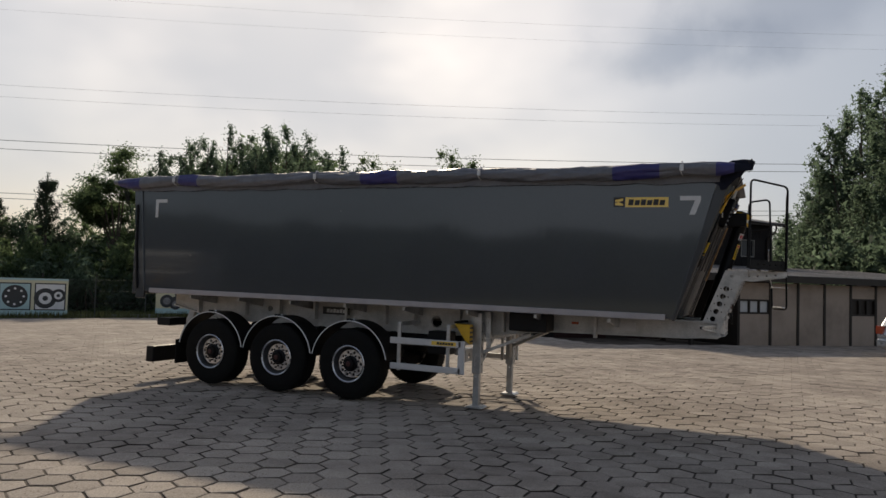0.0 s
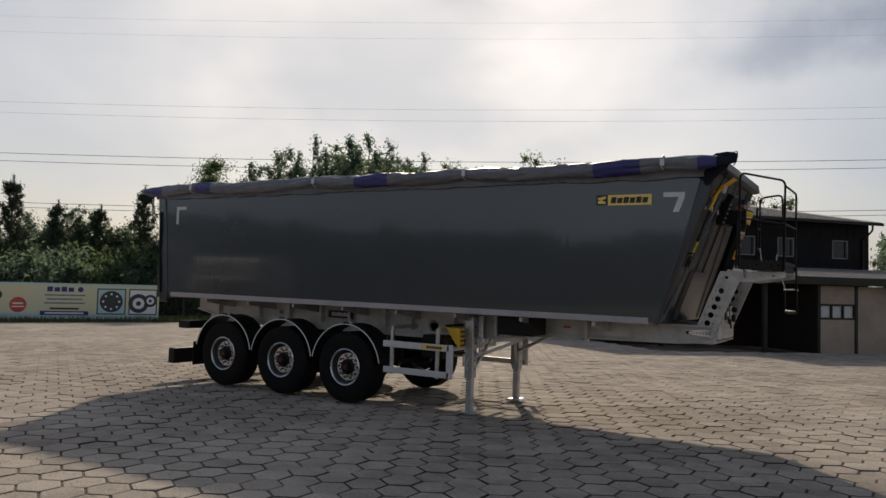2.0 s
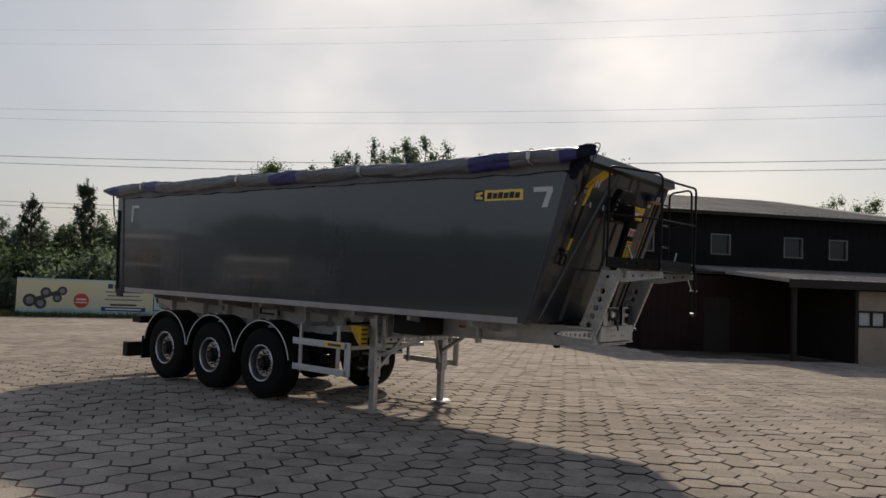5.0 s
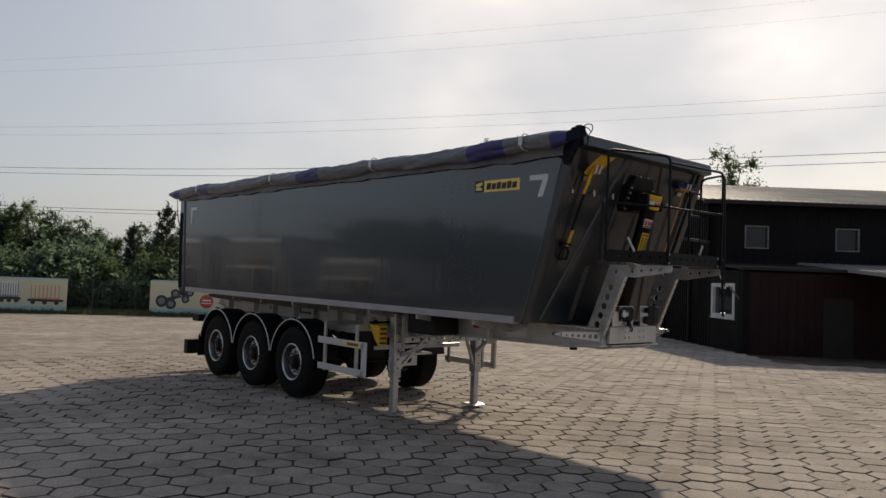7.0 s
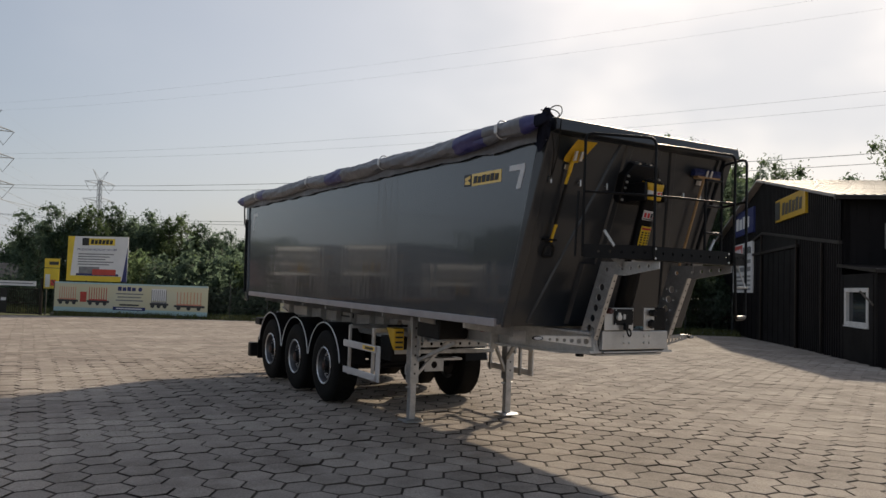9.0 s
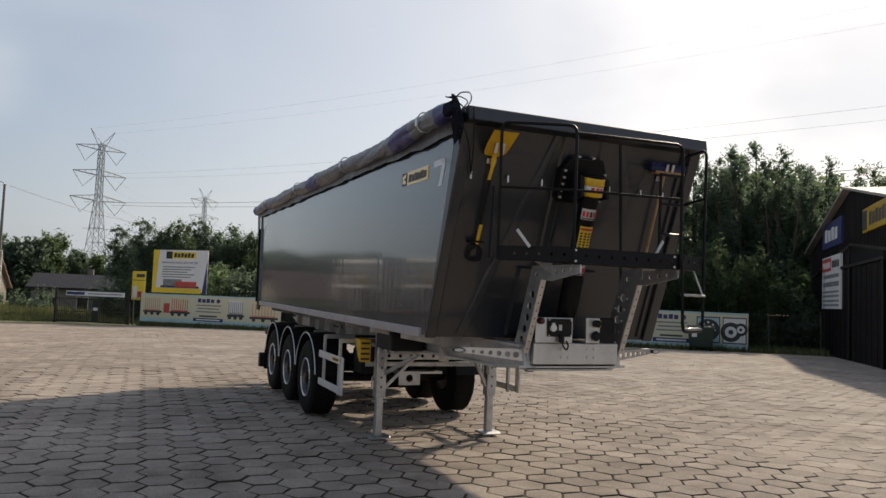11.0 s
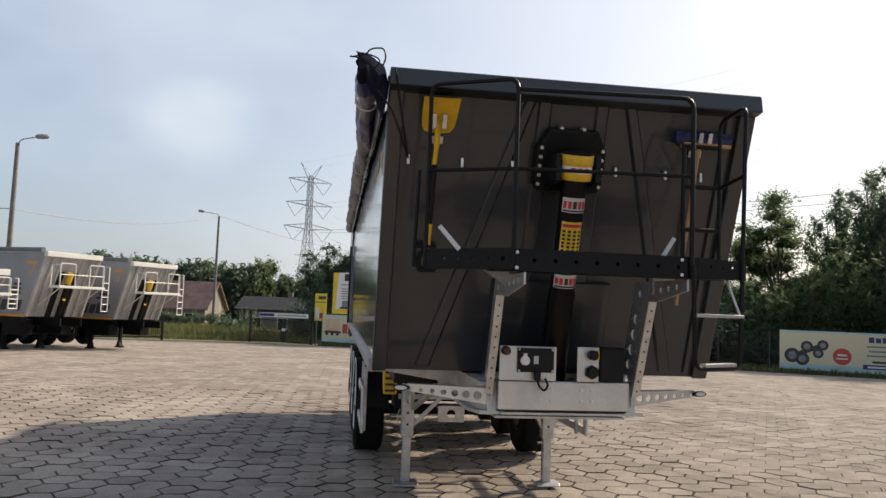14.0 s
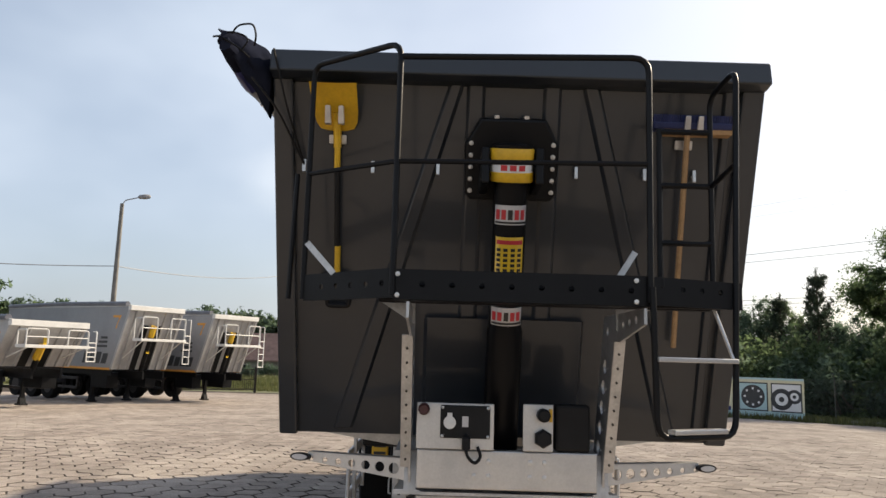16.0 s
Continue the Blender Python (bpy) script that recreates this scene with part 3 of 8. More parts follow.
for w in WINS:
    win = part("window", Geo().box(w - 0.41, w + 0.41, SET + 0.08, SET + 0.1, 3.94, 4.72), "glass", shop, "dark framed upper window")
    g = Geo()
    g.box(w - 0.45, w - 0.40, SET - 0.02, SET + 0.1, 3.90, 4.76).box(w + 0.40, w + 0.45, SET - 0.02, SET + 0.1, 3.90, 4.76)
    g.box(w - 0.40, w + 0.40, SET - 0.02, SET + 0.1, 3.90, 3.95).box(w - 0.40, w + 0.40, SET - 0.02, SET + 0.1, 4.71, 4.76)
    part("frame", g, "concrete", win)
# main roof in two slopes, with ribs
for side in (0, 1):
    g = Geo()
    y0, y1 = (SET - 0.45, APEX) if side == 0 else (FAR + 0.45, APEX)
    z0, z1 = roof_z(SET) - (TOP - EAVE) * 0.45 / (APEX - SET), TOP
    g.add([(-0.35, y0, z0), (LEN + 0.5, y0, z0), (LEN + 0.5, y1, z1), (-0.35, y1, z1), (-0.35, y0, z0 + 0.09), (LEN + 0.5, y0, z0 + 0.09), (LEN + 0.5, y1, z1 + 0.09), (-0.35, y1, z1 + 0.09)],
          [(0, 1, 2, 3), (4, 7, 6, 5), (0, 4, 5, 1), (1, 5, 6, 2), (2, 6, 7, 3), (3, 7, 4, 0)])
    for k in range(int(LEN / 0.3)):
        xx = -0.3 + k * 0.3
        g.bar((xx, y0, z0 + 0.10), (xx, y1, z1 + 0.10), 0.05, 0.03)
    part("roof_slope", g, "roof", shop)
g = Geo().box(-0.35, LEN + 0.5, SET - 0.58, SET - 0.44, roof_z(SET) - 0.16, roof_z(SET) - 0.04)
part("gutter", g, "darktrim", shop)
g = Geo().tube(fillet([(LEN - 0.1, SET - 0.5, roof_z(SET) - 0.15), (LEN - 0.1, SET - 0.5, roof_z(SET) - 0.4), (LEN - 0.2, SET - 0.06, roof_z(SET) - 0.8), (LEN - 0.2, SET - 0.06, 2.9)], 0.1), 0.045, 8)
part("downpipe", g, "darktrim", shop, smooth=True)
# lower room at the corner with a white window
g = Geo()
g.box(0.0, 0.2, 0.0, 0.72, 0, 3.0).box(0.0, 0.2, 2.84, SET, 0, 3.0).box(0.0, 0.2, 0.72, 2.84, 0, 1.36).box(0.0, 0.2, 0.72, 2.84, 2.56, 3.0)
for k in range(12):
    if not 2 <= k < 11:
        g.box(-0.012, 0.0, 0.05 + k * 0.27, 0.09 + k * 0.27, 0, 2.95)
part("corner_wall", g, "wallbrown", shop)
win = part("window", Geo().box(0.08, 0.10, 0.80, 2.76, 1.44, 2.48), "glass", shop, "white framed ground floor window")
g = Geo().box(-0.03, 0.12, 0.72, 0.88, 1.36, 2.56).box(-0.03, 0.12, 2.68, 2.84, 1.36, 2.56).box(-0.03, 0.12, 0.88, 2.68, 1.36, 1.49).box(-0.03, 0.12, 0.88, 2.68, 2.43, 2.56)
part("frame", g, "white", win, "white plastic frame", bevel=0.008)
part("sill", Geo().box(-0.06, 0.0, 0.70, 2.86, 1.32, 1.355), "white", win)
part("window_ornament", Geo().prism([(1.45, 1.75), (2.05, 1.75), (1.85, 2.25), (1.65, 2.25)], "x", 0.105, 0.13), "darktrim", win)
part("lamp_arm", Geo().tube([(0.0, 0.35, 2.05), (-0.45, 0.1, 2.45)], 0.03, 6), "concrete", shop)
g = Geo().box(0.2, 6.2, 0.0, 0.2, 0, 2.95)
wall = part("red_side_wall", g, "wallred", shop, "dark red ribbed cladding in the shade of the porch")
for k in range(20):
    part("rib", Geo().box(0.25 + k * 0.3, 0.30 + k * 0.3, -0.015, 0.0, 0, 2.7), "wallred", wall)
g = Geo().box(2.6, 3.6, -0.03, 0.0, 0.05, 2.15)
part("door", g, "darktrim", shop, "dark closed door", bevel=0.01)
# lean-to roof over porch and annex, sloping outwards
FR = -3.3
g = Geo()
x0, x1 = 3.3, 22.0
zb = 2.74
g.add([(x0, SET, 3.3), (x1, SET, 3.3), (x1, FR - 0.5, zb), (x0, FR - 0.5, zb), (x0, SET, 3.42), (x1, SET, 3.42), (x1, FR - 0.5, zb + 0.12), (x0, FR - 0.5, zb + 0.12)],
      [(0, 1, 2, 3), (4, 7, 6, 5), (0, 4, 5, 1), (1, 5, 6, 2), (2, 6, 7, 3), (3, 7, 4, 0)])
for k in range(53):
    xx = x0 + 0.1 + k * 0.35
    g.bar((xx, SET, 3.43), (xx, FR - 0.5, zb + 0.13), 0.05, 0.03)
part("leanto_roof", g, "roof", shop, "grey metal lean-to roof")
g = Geo().add([(-0.12, SET, 3.26), (x0, SET, 3.26), (x0, -0.18, 3.0), (-0.12, -0.18, 3.0), (-0.12, SET, 3.36), (x0, SET, 3.36), (x0, -0.18, 3.10), (-0.12, -0.18, 3.10)],
              [(0, 1, 2, 3), (4, 7, 6, 5), (0, 4, 5, 1), (1, 5, 6, 2), (2, 6, 7, 3), (3, 7, 4, 0)])
part("corner_roof", g, "darktrim", shop, "short dark metal roof over the corner room")
part("fascia", Geo().box(x0, x1, FR - 0.56, FR - 0.5, zb - 0.16, zb + 0.1), "darktrim", shop)
for xx in (3.85,):
    part("porch_post", Geo().box(xx - 0.07, xx + 0.07, FR - 0.05, FR + 0.09, 0.0, zb), "darktrim", shop, bevel=0.01)
# beige annex of panels between dark posts
AX = 6.1
part("annex_end_wall", Geo().box(AX, AX + 0.18, FR + 0.2, 0.0, 0, 2.75), "darktrim", shop)
part("annex_rear_wall", Geo().box(21.8, 22.0, FR, SET, 0, 2.75), "beige", shop)
posts = [AX, 7.75, 9.25, 10.75, 12.3, 13.85, 15.5, 17.2, 18.9, 20.5, 22.0]
for i, (a, b) in enumerate(zip(posts, posts[1:])):
    g = Geo()
    if i in (0, 4):
        zl, zh = (1.42, 1.87) if i == 0 else (1.38, 1.98)
        g.box(a + 0.06, b - 0.06, FR, FR + 0.14, 0.03, zl).box(a + 0.06, b - 0.06, FR, FR + 0.14, zh, 2.55)
        part("annex_panel", g, "beige", shop, bevel=0.006)
        win = part("window_strip", Geo().box(a + 0.06, b - 0.06, FR + 0.06, FR + 0.09, zl, zh), "pane" if i == 0 else "darktrim", shop, "row of small panes")
        g = Geo()
        for k in range(4):
            xx = a + 0.06 + (b - a - 0.12) * k / 3
            g.box(xx - 0.035, xx + 0.035, FR - 0.01, FR + 0.06, zl, zh)
        g.box(a + 0.06, b - 0.06, FR - 0.01, FR + 0.05, zl - 0.05, zl + 0.02).box(a + 0.06, b - 0.06, FR - 0.01, FR + 0.05, zh - 0.02, zh + 0.05)
        part("frame", g, "darktrim", win)
    else:
        g.box(a + 0.06, b - 0.06, FR, FR + 0.14, 0.03, 2.55)
        part("annex_panel", g, "beige", shop, bevel=0.006)
for a in posts:
    part("annex_post", Geo().box(a - 0.06, a + 0.06, FR - 0.03, FR + 0.16, -0.1, 2.6), "darktrim", shop)
part("plinth", Geo().box(0.0, 22.0, FR + 0.2, 0.0, -0.35, 0.05), "kerb", shop, "low concrete step", bevel=0.01)
part("foundation", Geo().box(0.05, LEN, 0.05, FAR, -0.7, 0.0), "kerb", shop)


def wordmark(parent, m, length, height, material, n=6, slant=0.15, name="letter_block", t=0.004):
    """A brand name as a row of plain blocks."""
    w = length / n
    for k in range(n):
        xa, xb = k * w + w * 0.08, (k + 1) * w - w * 0.12
        z1 = 1.0 - 0.12 * (k % 2)
        pts = [(xa, 0.0), (xb, 0.0), (xb + slant * height, z1 * height), (xa + slant * height, z1 * height)]
        part(name, Geo().add([m @ Vector((p, -t, q)) for p, q in pts] + [m @ Vector((p, 0, q)) for p, q in pts], [(0, 1, 2, 3), (0, 4, 5, 1), (1, 5, 6, 2), (2, 6, 7, 3), (3, 7, 4, 0), (7, 6, 5, 4)]), material, parent)


# gable signs: their own x runs from left to right seen from the yard
def gable_sign(y_left, y_right, z0, z1, m, label, inner):
    w = y_left - y_right
    base = Matrix.Translation((-0.12, y_left, z0)) @ Matrix.Rotation(radians(-90), 4, "Z")
    ob = root("gable_sign", WB @ base, label, "sign")
    part("board", Geo().box(0, w, 0, 0.12, 0, z1 - z0), m, ob, bevel=0.01)
    inner(ob, w, z1 - z0)
    return ob


def sign_yellow(ob, w, h):
    part("emblem", Geo().box(0.0, w * 0.18, -0.006, 0.0, h * 0.1, h * 0.9), "ink", ob)
    wordmark(ob, Matrix.Translation((w * 0.24, 0, h * 0.22)), w * 0.68, h * 0.56, "ink", 6)


def sign_blue(ob, w, h):
    wordmark(ob, Matrix.Translation((w * 0.14, 0, h * 0.25)), w * 0.7, h * 0.5, "print_white", 4, 0.0)


def sign_list(ob, w, h):
    part("heading", Geo().box(0.03, w * 0.52, -0.006, 0, h * 0.72, h * 0.97), "print_red", ob)
    wordmark(ob, Matrix.Translation((w * 0.56, 0, h * 0.77)), w * 0.40, h * 0.14, "print_dark", 6, 0.0)
    wordmark(ob, Matrix.Translation((w * 0.06, -0.006, h * 0.78)), w * 0.42, h * 0.12, "print_white", 6, 0.0)
    for k, (z, t) in enumerate(((0.58, 0.07), (0.42, 0.09), (0.30, 0.04), (0.22, 0.04), (0.13, 0.04), (0.05, 0.04))):
        part("text_bar", Geo().box(w * 0.06, w * 0.94, -0.005, 0, h * z, h * (z + t)), "print_grey", ob)


gable_sign(11.8, 7.15, 5.48, 6.45, "sticker", "yellow illuminated sign board with a dark emblem", sign_yellow)
gable_sign(21.6, 16.4, 5.45, 6.75, "print_navy", "navy blue sign box with pale lettering blocks", sign_blue)
gable_sign(21.6, 16.6, 2.35, 5.0, "print_white", "white service notice with red heading on the sliding door", sign_list)


# ---- the tipper semi-trailer ----
TR = Matrix.Translation((-3.255, 11.52, 0.0)) @ Matrix.Rotation(radians(0.5), 4, "Y")
trailer = root("tipper_semitrailer", TR, "dark grey three-axle tipper semi-trailer parked on landing legs", "trailer")
HW, Z0, Z1, XR = 1.222, 1.462, 3.325, -6.10          # half width, floor, top, rear
RS = 0.14          # the running gear stands a little to the far side of the body


def wall_x(z, off=0.0):
    """The raked front wall."""
    return 2.755 + 0.36 * (z - 1.466) + off


for sy in (-1, 1):
    g = Geo()
    y0, y1 = sy * HW, sy * (HW - 0.05)
    g.prism([(XR + 0.10, Z0), (2.83, Z0), (3.335, Z1), (XR - 0.13, Z1), (XR - 0.02, Z0 + 0.14)], "y", min(y0, y1), max(y0, y1))
    part("side_wall", g, "body", trailer, "smooth glossy dark grey side panel", bevel=0.006)
    g = Geo().box(XR - 0.13, 3.42, min(sy * (HW + 0.012), sy * (HW - 0.07)), max(sy * (HW + 0.012), sy * (HW - 0.07)), Z1 - 0.01, Z1 + 0.05)
    part("top_rail", g, "body", trailer, bevel=0.01)
    g = Geo().box(-5.82, 2.715, min(sy * (HW + 0.028), sy * (HW - 0.04)), max(sy * (HW + 0.028), sy * (HW - 0.04)), Z0 - 0.02, Z0 + 0.06)
    part("bottom_rail", g, "strip", trailer, "silver aluminium bottom rail", bevel=0.006)
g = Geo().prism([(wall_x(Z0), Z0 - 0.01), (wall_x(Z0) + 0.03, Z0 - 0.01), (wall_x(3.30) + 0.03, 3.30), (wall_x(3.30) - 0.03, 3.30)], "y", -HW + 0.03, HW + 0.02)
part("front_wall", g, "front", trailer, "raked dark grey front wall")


def on_wall(y, z, off):
    return (wall_x(z, off), y, z)


def wall_slab(y0, y1, z0, z1, t, y2=None, y3=None):
    """A raised band on the front wall from z0 (y0..y1) to z1 (y2..y3)."""
    y2, y3 = (y0, y1) if y2 is None else (y2, y3)
    q = min(0.025, (y1 - y0) * 0.2)
    a = [on_wall(y0, z0, 0.02), on_wall(y1, z0, 0.02), on_wall(y3, z1, 0.02), on_wall(y2, z1, 0.02)]
    b = [on_wall(y0 + q, z0, 0.03 + t), on_wall(y1 - q, z0, 0.03 + t), on_wall(y3 - q, z1, 0.03 + t), on_wall(y2 + q, z1, 0.03 + t)]
    return Geo().add(a + b, [(3, 2, 1, 0), (4, 5, 6, 7), (0, 1, 5, 4), (1, 2, 6, 5), (2, 3, 7, 6), (3, 0, 4, 7)])


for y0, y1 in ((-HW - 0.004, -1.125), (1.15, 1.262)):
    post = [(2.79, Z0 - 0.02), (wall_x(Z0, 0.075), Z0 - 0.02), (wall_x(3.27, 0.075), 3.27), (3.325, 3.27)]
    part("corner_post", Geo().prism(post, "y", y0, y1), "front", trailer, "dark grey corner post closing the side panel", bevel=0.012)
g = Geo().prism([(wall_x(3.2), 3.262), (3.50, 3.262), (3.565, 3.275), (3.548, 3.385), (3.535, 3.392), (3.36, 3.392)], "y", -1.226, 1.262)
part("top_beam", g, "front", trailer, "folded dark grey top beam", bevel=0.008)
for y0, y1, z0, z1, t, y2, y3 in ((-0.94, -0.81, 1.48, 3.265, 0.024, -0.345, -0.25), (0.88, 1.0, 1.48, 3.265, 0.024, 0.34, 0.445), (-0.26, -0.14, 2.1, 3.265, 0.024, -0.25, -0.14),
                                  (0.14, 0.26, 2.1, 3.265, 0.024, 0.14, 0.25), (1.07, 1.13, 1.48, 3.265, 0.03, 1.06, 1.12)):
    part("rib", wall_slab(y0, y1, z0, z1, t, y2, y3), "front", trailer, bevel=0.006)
part("floor", Geo().box(XR, wall_x(Z0), -HW + 0.05, HW - 0.05, Z0, Z0 + 0.05), "galv", trailer)
# rear door, hinged at the top
g = Geo().box(XR - 0.16, XR - 0.02, -HW + 0.03, HW - 0.03, Z0 - 0.05, Z1)
for k in range(5):
    g.box(XR - 0.20, XR - 0.16, -1.1 + k * 0.52, -0.98 + k * 0.52, Z0, Z1 - 0.1)
part("rear_door", g, "body", trailer, bevel=0.01)
for sy in (-1, 1):
    part("rear_post", Geo().prism([(XR - 0.02, Z0 - 0.12), (XR + 0.16, Z0 - 0.12), (XR + 0.16, Z0 + 0.1), (XR - 0.0, Z1 + 0.05), (XR - 0.17, Z1 + 0.05)], "y", min(sy * 1.2, sy * 1.245), max(sy * 1.2, sy * 1.245)), "body", trailer, bevel=0.01)
    part("door_lever", Geo().tube([(XR - 0.06, sy * 1.26, 2.95), (XR - 0.04, sy * 1.26, 2.2), (XR + 0.02, sy * 1.26, 1.5)], 0.02, 8), "black", trailer, smooth=True)

# decals on the sides
for sy in (-1, 1):
    y = sy * HW
    a, b = sorted((y, y + sy * 0.004))
    part("corner_mark", Geo().prism([(2.86, 3.02), (3.11, 3.02), (3.11, 2.96), (3.045, 2.785), (2.975, 2.785), (3.04, 2.965), (2.86, 2.965)], "y", a, b), "tape", trailer, "pale grey contour tape")
    part("corner_mark", Geo().prism([(-5.78, 3.04), (-5.53, 3.04), (-5.53, 2.985), (-5.72, 2.985), (-5.72, 2.73), (-5.78, 2.73)], "y", a, b), "tape", trailer, "pale grey contour tape")
    em = part("emblem", Geo().box(2.03, 2.17, a, b, 2.885, 3.01), "ink", trailer, "black emblem square")
    part("emblem_stripe", Geo().prism([(2.05, 2.975), (2.15, 2.995), (2.15, 2.965), (2.095, 2.945), (2.15, 2.925), (2.15, 2.90), (2.05, 2.905), (2.05, 2.935), (2.10, 2.95), (2.05, 2.95)], "y", min(b, a) - 0.003, max(a, b) + 0.003), "sticker", em)
    nm = part("name_plate", Geo().box(2.18, 2.72, a, b, 2.88, 3.008), "sticker", trailer, "yellow name plate with dark blocks")
    if sy < 0:
        wordmark(nm, Matrix.Translation((2.21, a, 2.905)), 0.47, 0.075, "ink", 6)
    else:
        wordmark(nm, Matrix.Translation((2.69, b, 2.905)) @ Matrix.Rotation(radians(180), 4, "Z"), 0.47, 0.075, "ink", 6)

# chassis
for sy in (-1, 1):
    a, b = sorted((sy * 0.44, sy * 0.50))
    web = Geo().plate([(-5.9, 1.22), (-5.9, 1.42), (3.30, 1.42), (3.34, 1.24), (2.9, 1.20), (1.05, 1.17), (0.3, 1.08), (-0.5, 1.02), (-4.9, 1.02)],
                      [(-0.75, 1.2, 0.09), (-3.84, 1.25, 0.05), (-2.5, 1.25, 0.05), (2.15, 1.32, 0.045)], "y", a, b)
    beam = part("chassis_beam", web, "chassis", trailer, "light grey chassis beam")
    g = Geo()
    fl = [(-5.9, 1.22), (-4.9, 1.02), (-0.5, 1.02), (0.3, 1.08), (1.05, 1.17), (2.9, 1.20), (3.34, 1.24)]
    for (xa, za), (xb, zb) in zip(fl, fl[1:]):
        g.bar((xa, sy * 0.47, za), (xb, sy * 0.47, zb), 0.16, 0.022)
    g.bar((-5.9, sy * 0.47, 1.42), (3.3, sy * 0.47, 1.42), 0.16, 0.022)
    part("flange", g, "chassis", beam)
    for xx in (-5.3, -4.3, -3.6, -2.9, -2.3, -1.6, -1.1, -0.35, 0.35, 1.7):
        part("stiffener", Geo().box(xx - 0.02, xx + 0.02, min(sy * 0.50, sy * 0.60), max(sy * 0.50, sy * 0.60), 1.12, 1.41), "chassis", trailer, bevel=0.004)
    for xx in (-5.0, -4.0, -3.0, -2.0, -1.0, 0.0, 1.0, 2.0):
        part("outrigger", Geo().prism([(sy * 0.5, 1.41), (sy * 1.15, 1.43), (sy * 1.15, 1.38), (sy * 0.5, 1.28)], "x", xx - 0.02, xx + 0.02), "galv", trailer)
    part("reflector", Geo().box(1.35, 1.45, min(sy * 0.50, sy * 0.512), max(sy * 0.50, sy * 0.512), 1.29, 1.325), "lens", trailer, "small orange side reflector")
    part("reflector", Geo().box(-2.08, -1.98, min(sy * 0.50, sy * 0.512), max(sy * 0.50, sy * 0.512), 1.30, 1.335), "lens", trailer)
    part("label", Geo().box(1.95, 2.25, min(sy * 0.50, sy * 0.506), max(sy * 0.50, sy * 0.506), 1.24, 1.36), "tape", trailer)
    pl = part("name_plate", Geo().box(-2.75, -2.25, min(sy * 0.56, sy * 0.57), max(sy * 0.56, sy * 0.57), 1.22, 1.34), "ink", trailer, "small dark name plate")
    wordmark(pl, Matrix.Translation((-2.68, -0.57, 1.25)) if sy < 0 else Matrix.Translation((-2.32, 0.57, 1.25)) @ Matrix.Rotation(radians(180), 4, "Z"), 0.36, 0.06, "tape", 6)
for xx in (-5.4, -3.9, -2.5, -1.0, 0.45, 1.6, 2.6):
    part("cross_member", Geo().box(xx - 0.04, xx + 0.04, -0.44, 0.44, 1.22, 1.38), "galv", trailer, bevel=0.005)
part("kingpin_plate", Geo().box(2.0, 3.3, -0.44, 0.44, 1.2, 1.215), "galv", trailer)
part("kingpin", Geo().lathe([(0.045, -0.09), (0.045, -0.06), (0.03, -0.05), (0.03, 0.0)], Matrix.Translation((2.55, 0, 1.2)), 12), "black", trailer, smooth=True)
for sy in (-1, 1):
    part("battery_box", Geo().box(0.55, 1.1, min(sy * 0.52, sy * 0.93), max(sy * 0.52, sy * 0.93), 1.17, 1.43), "plastic", trailer, "black box under the body", bevel=0.02)

# axles, wheels and mudguards
WR = 0.53


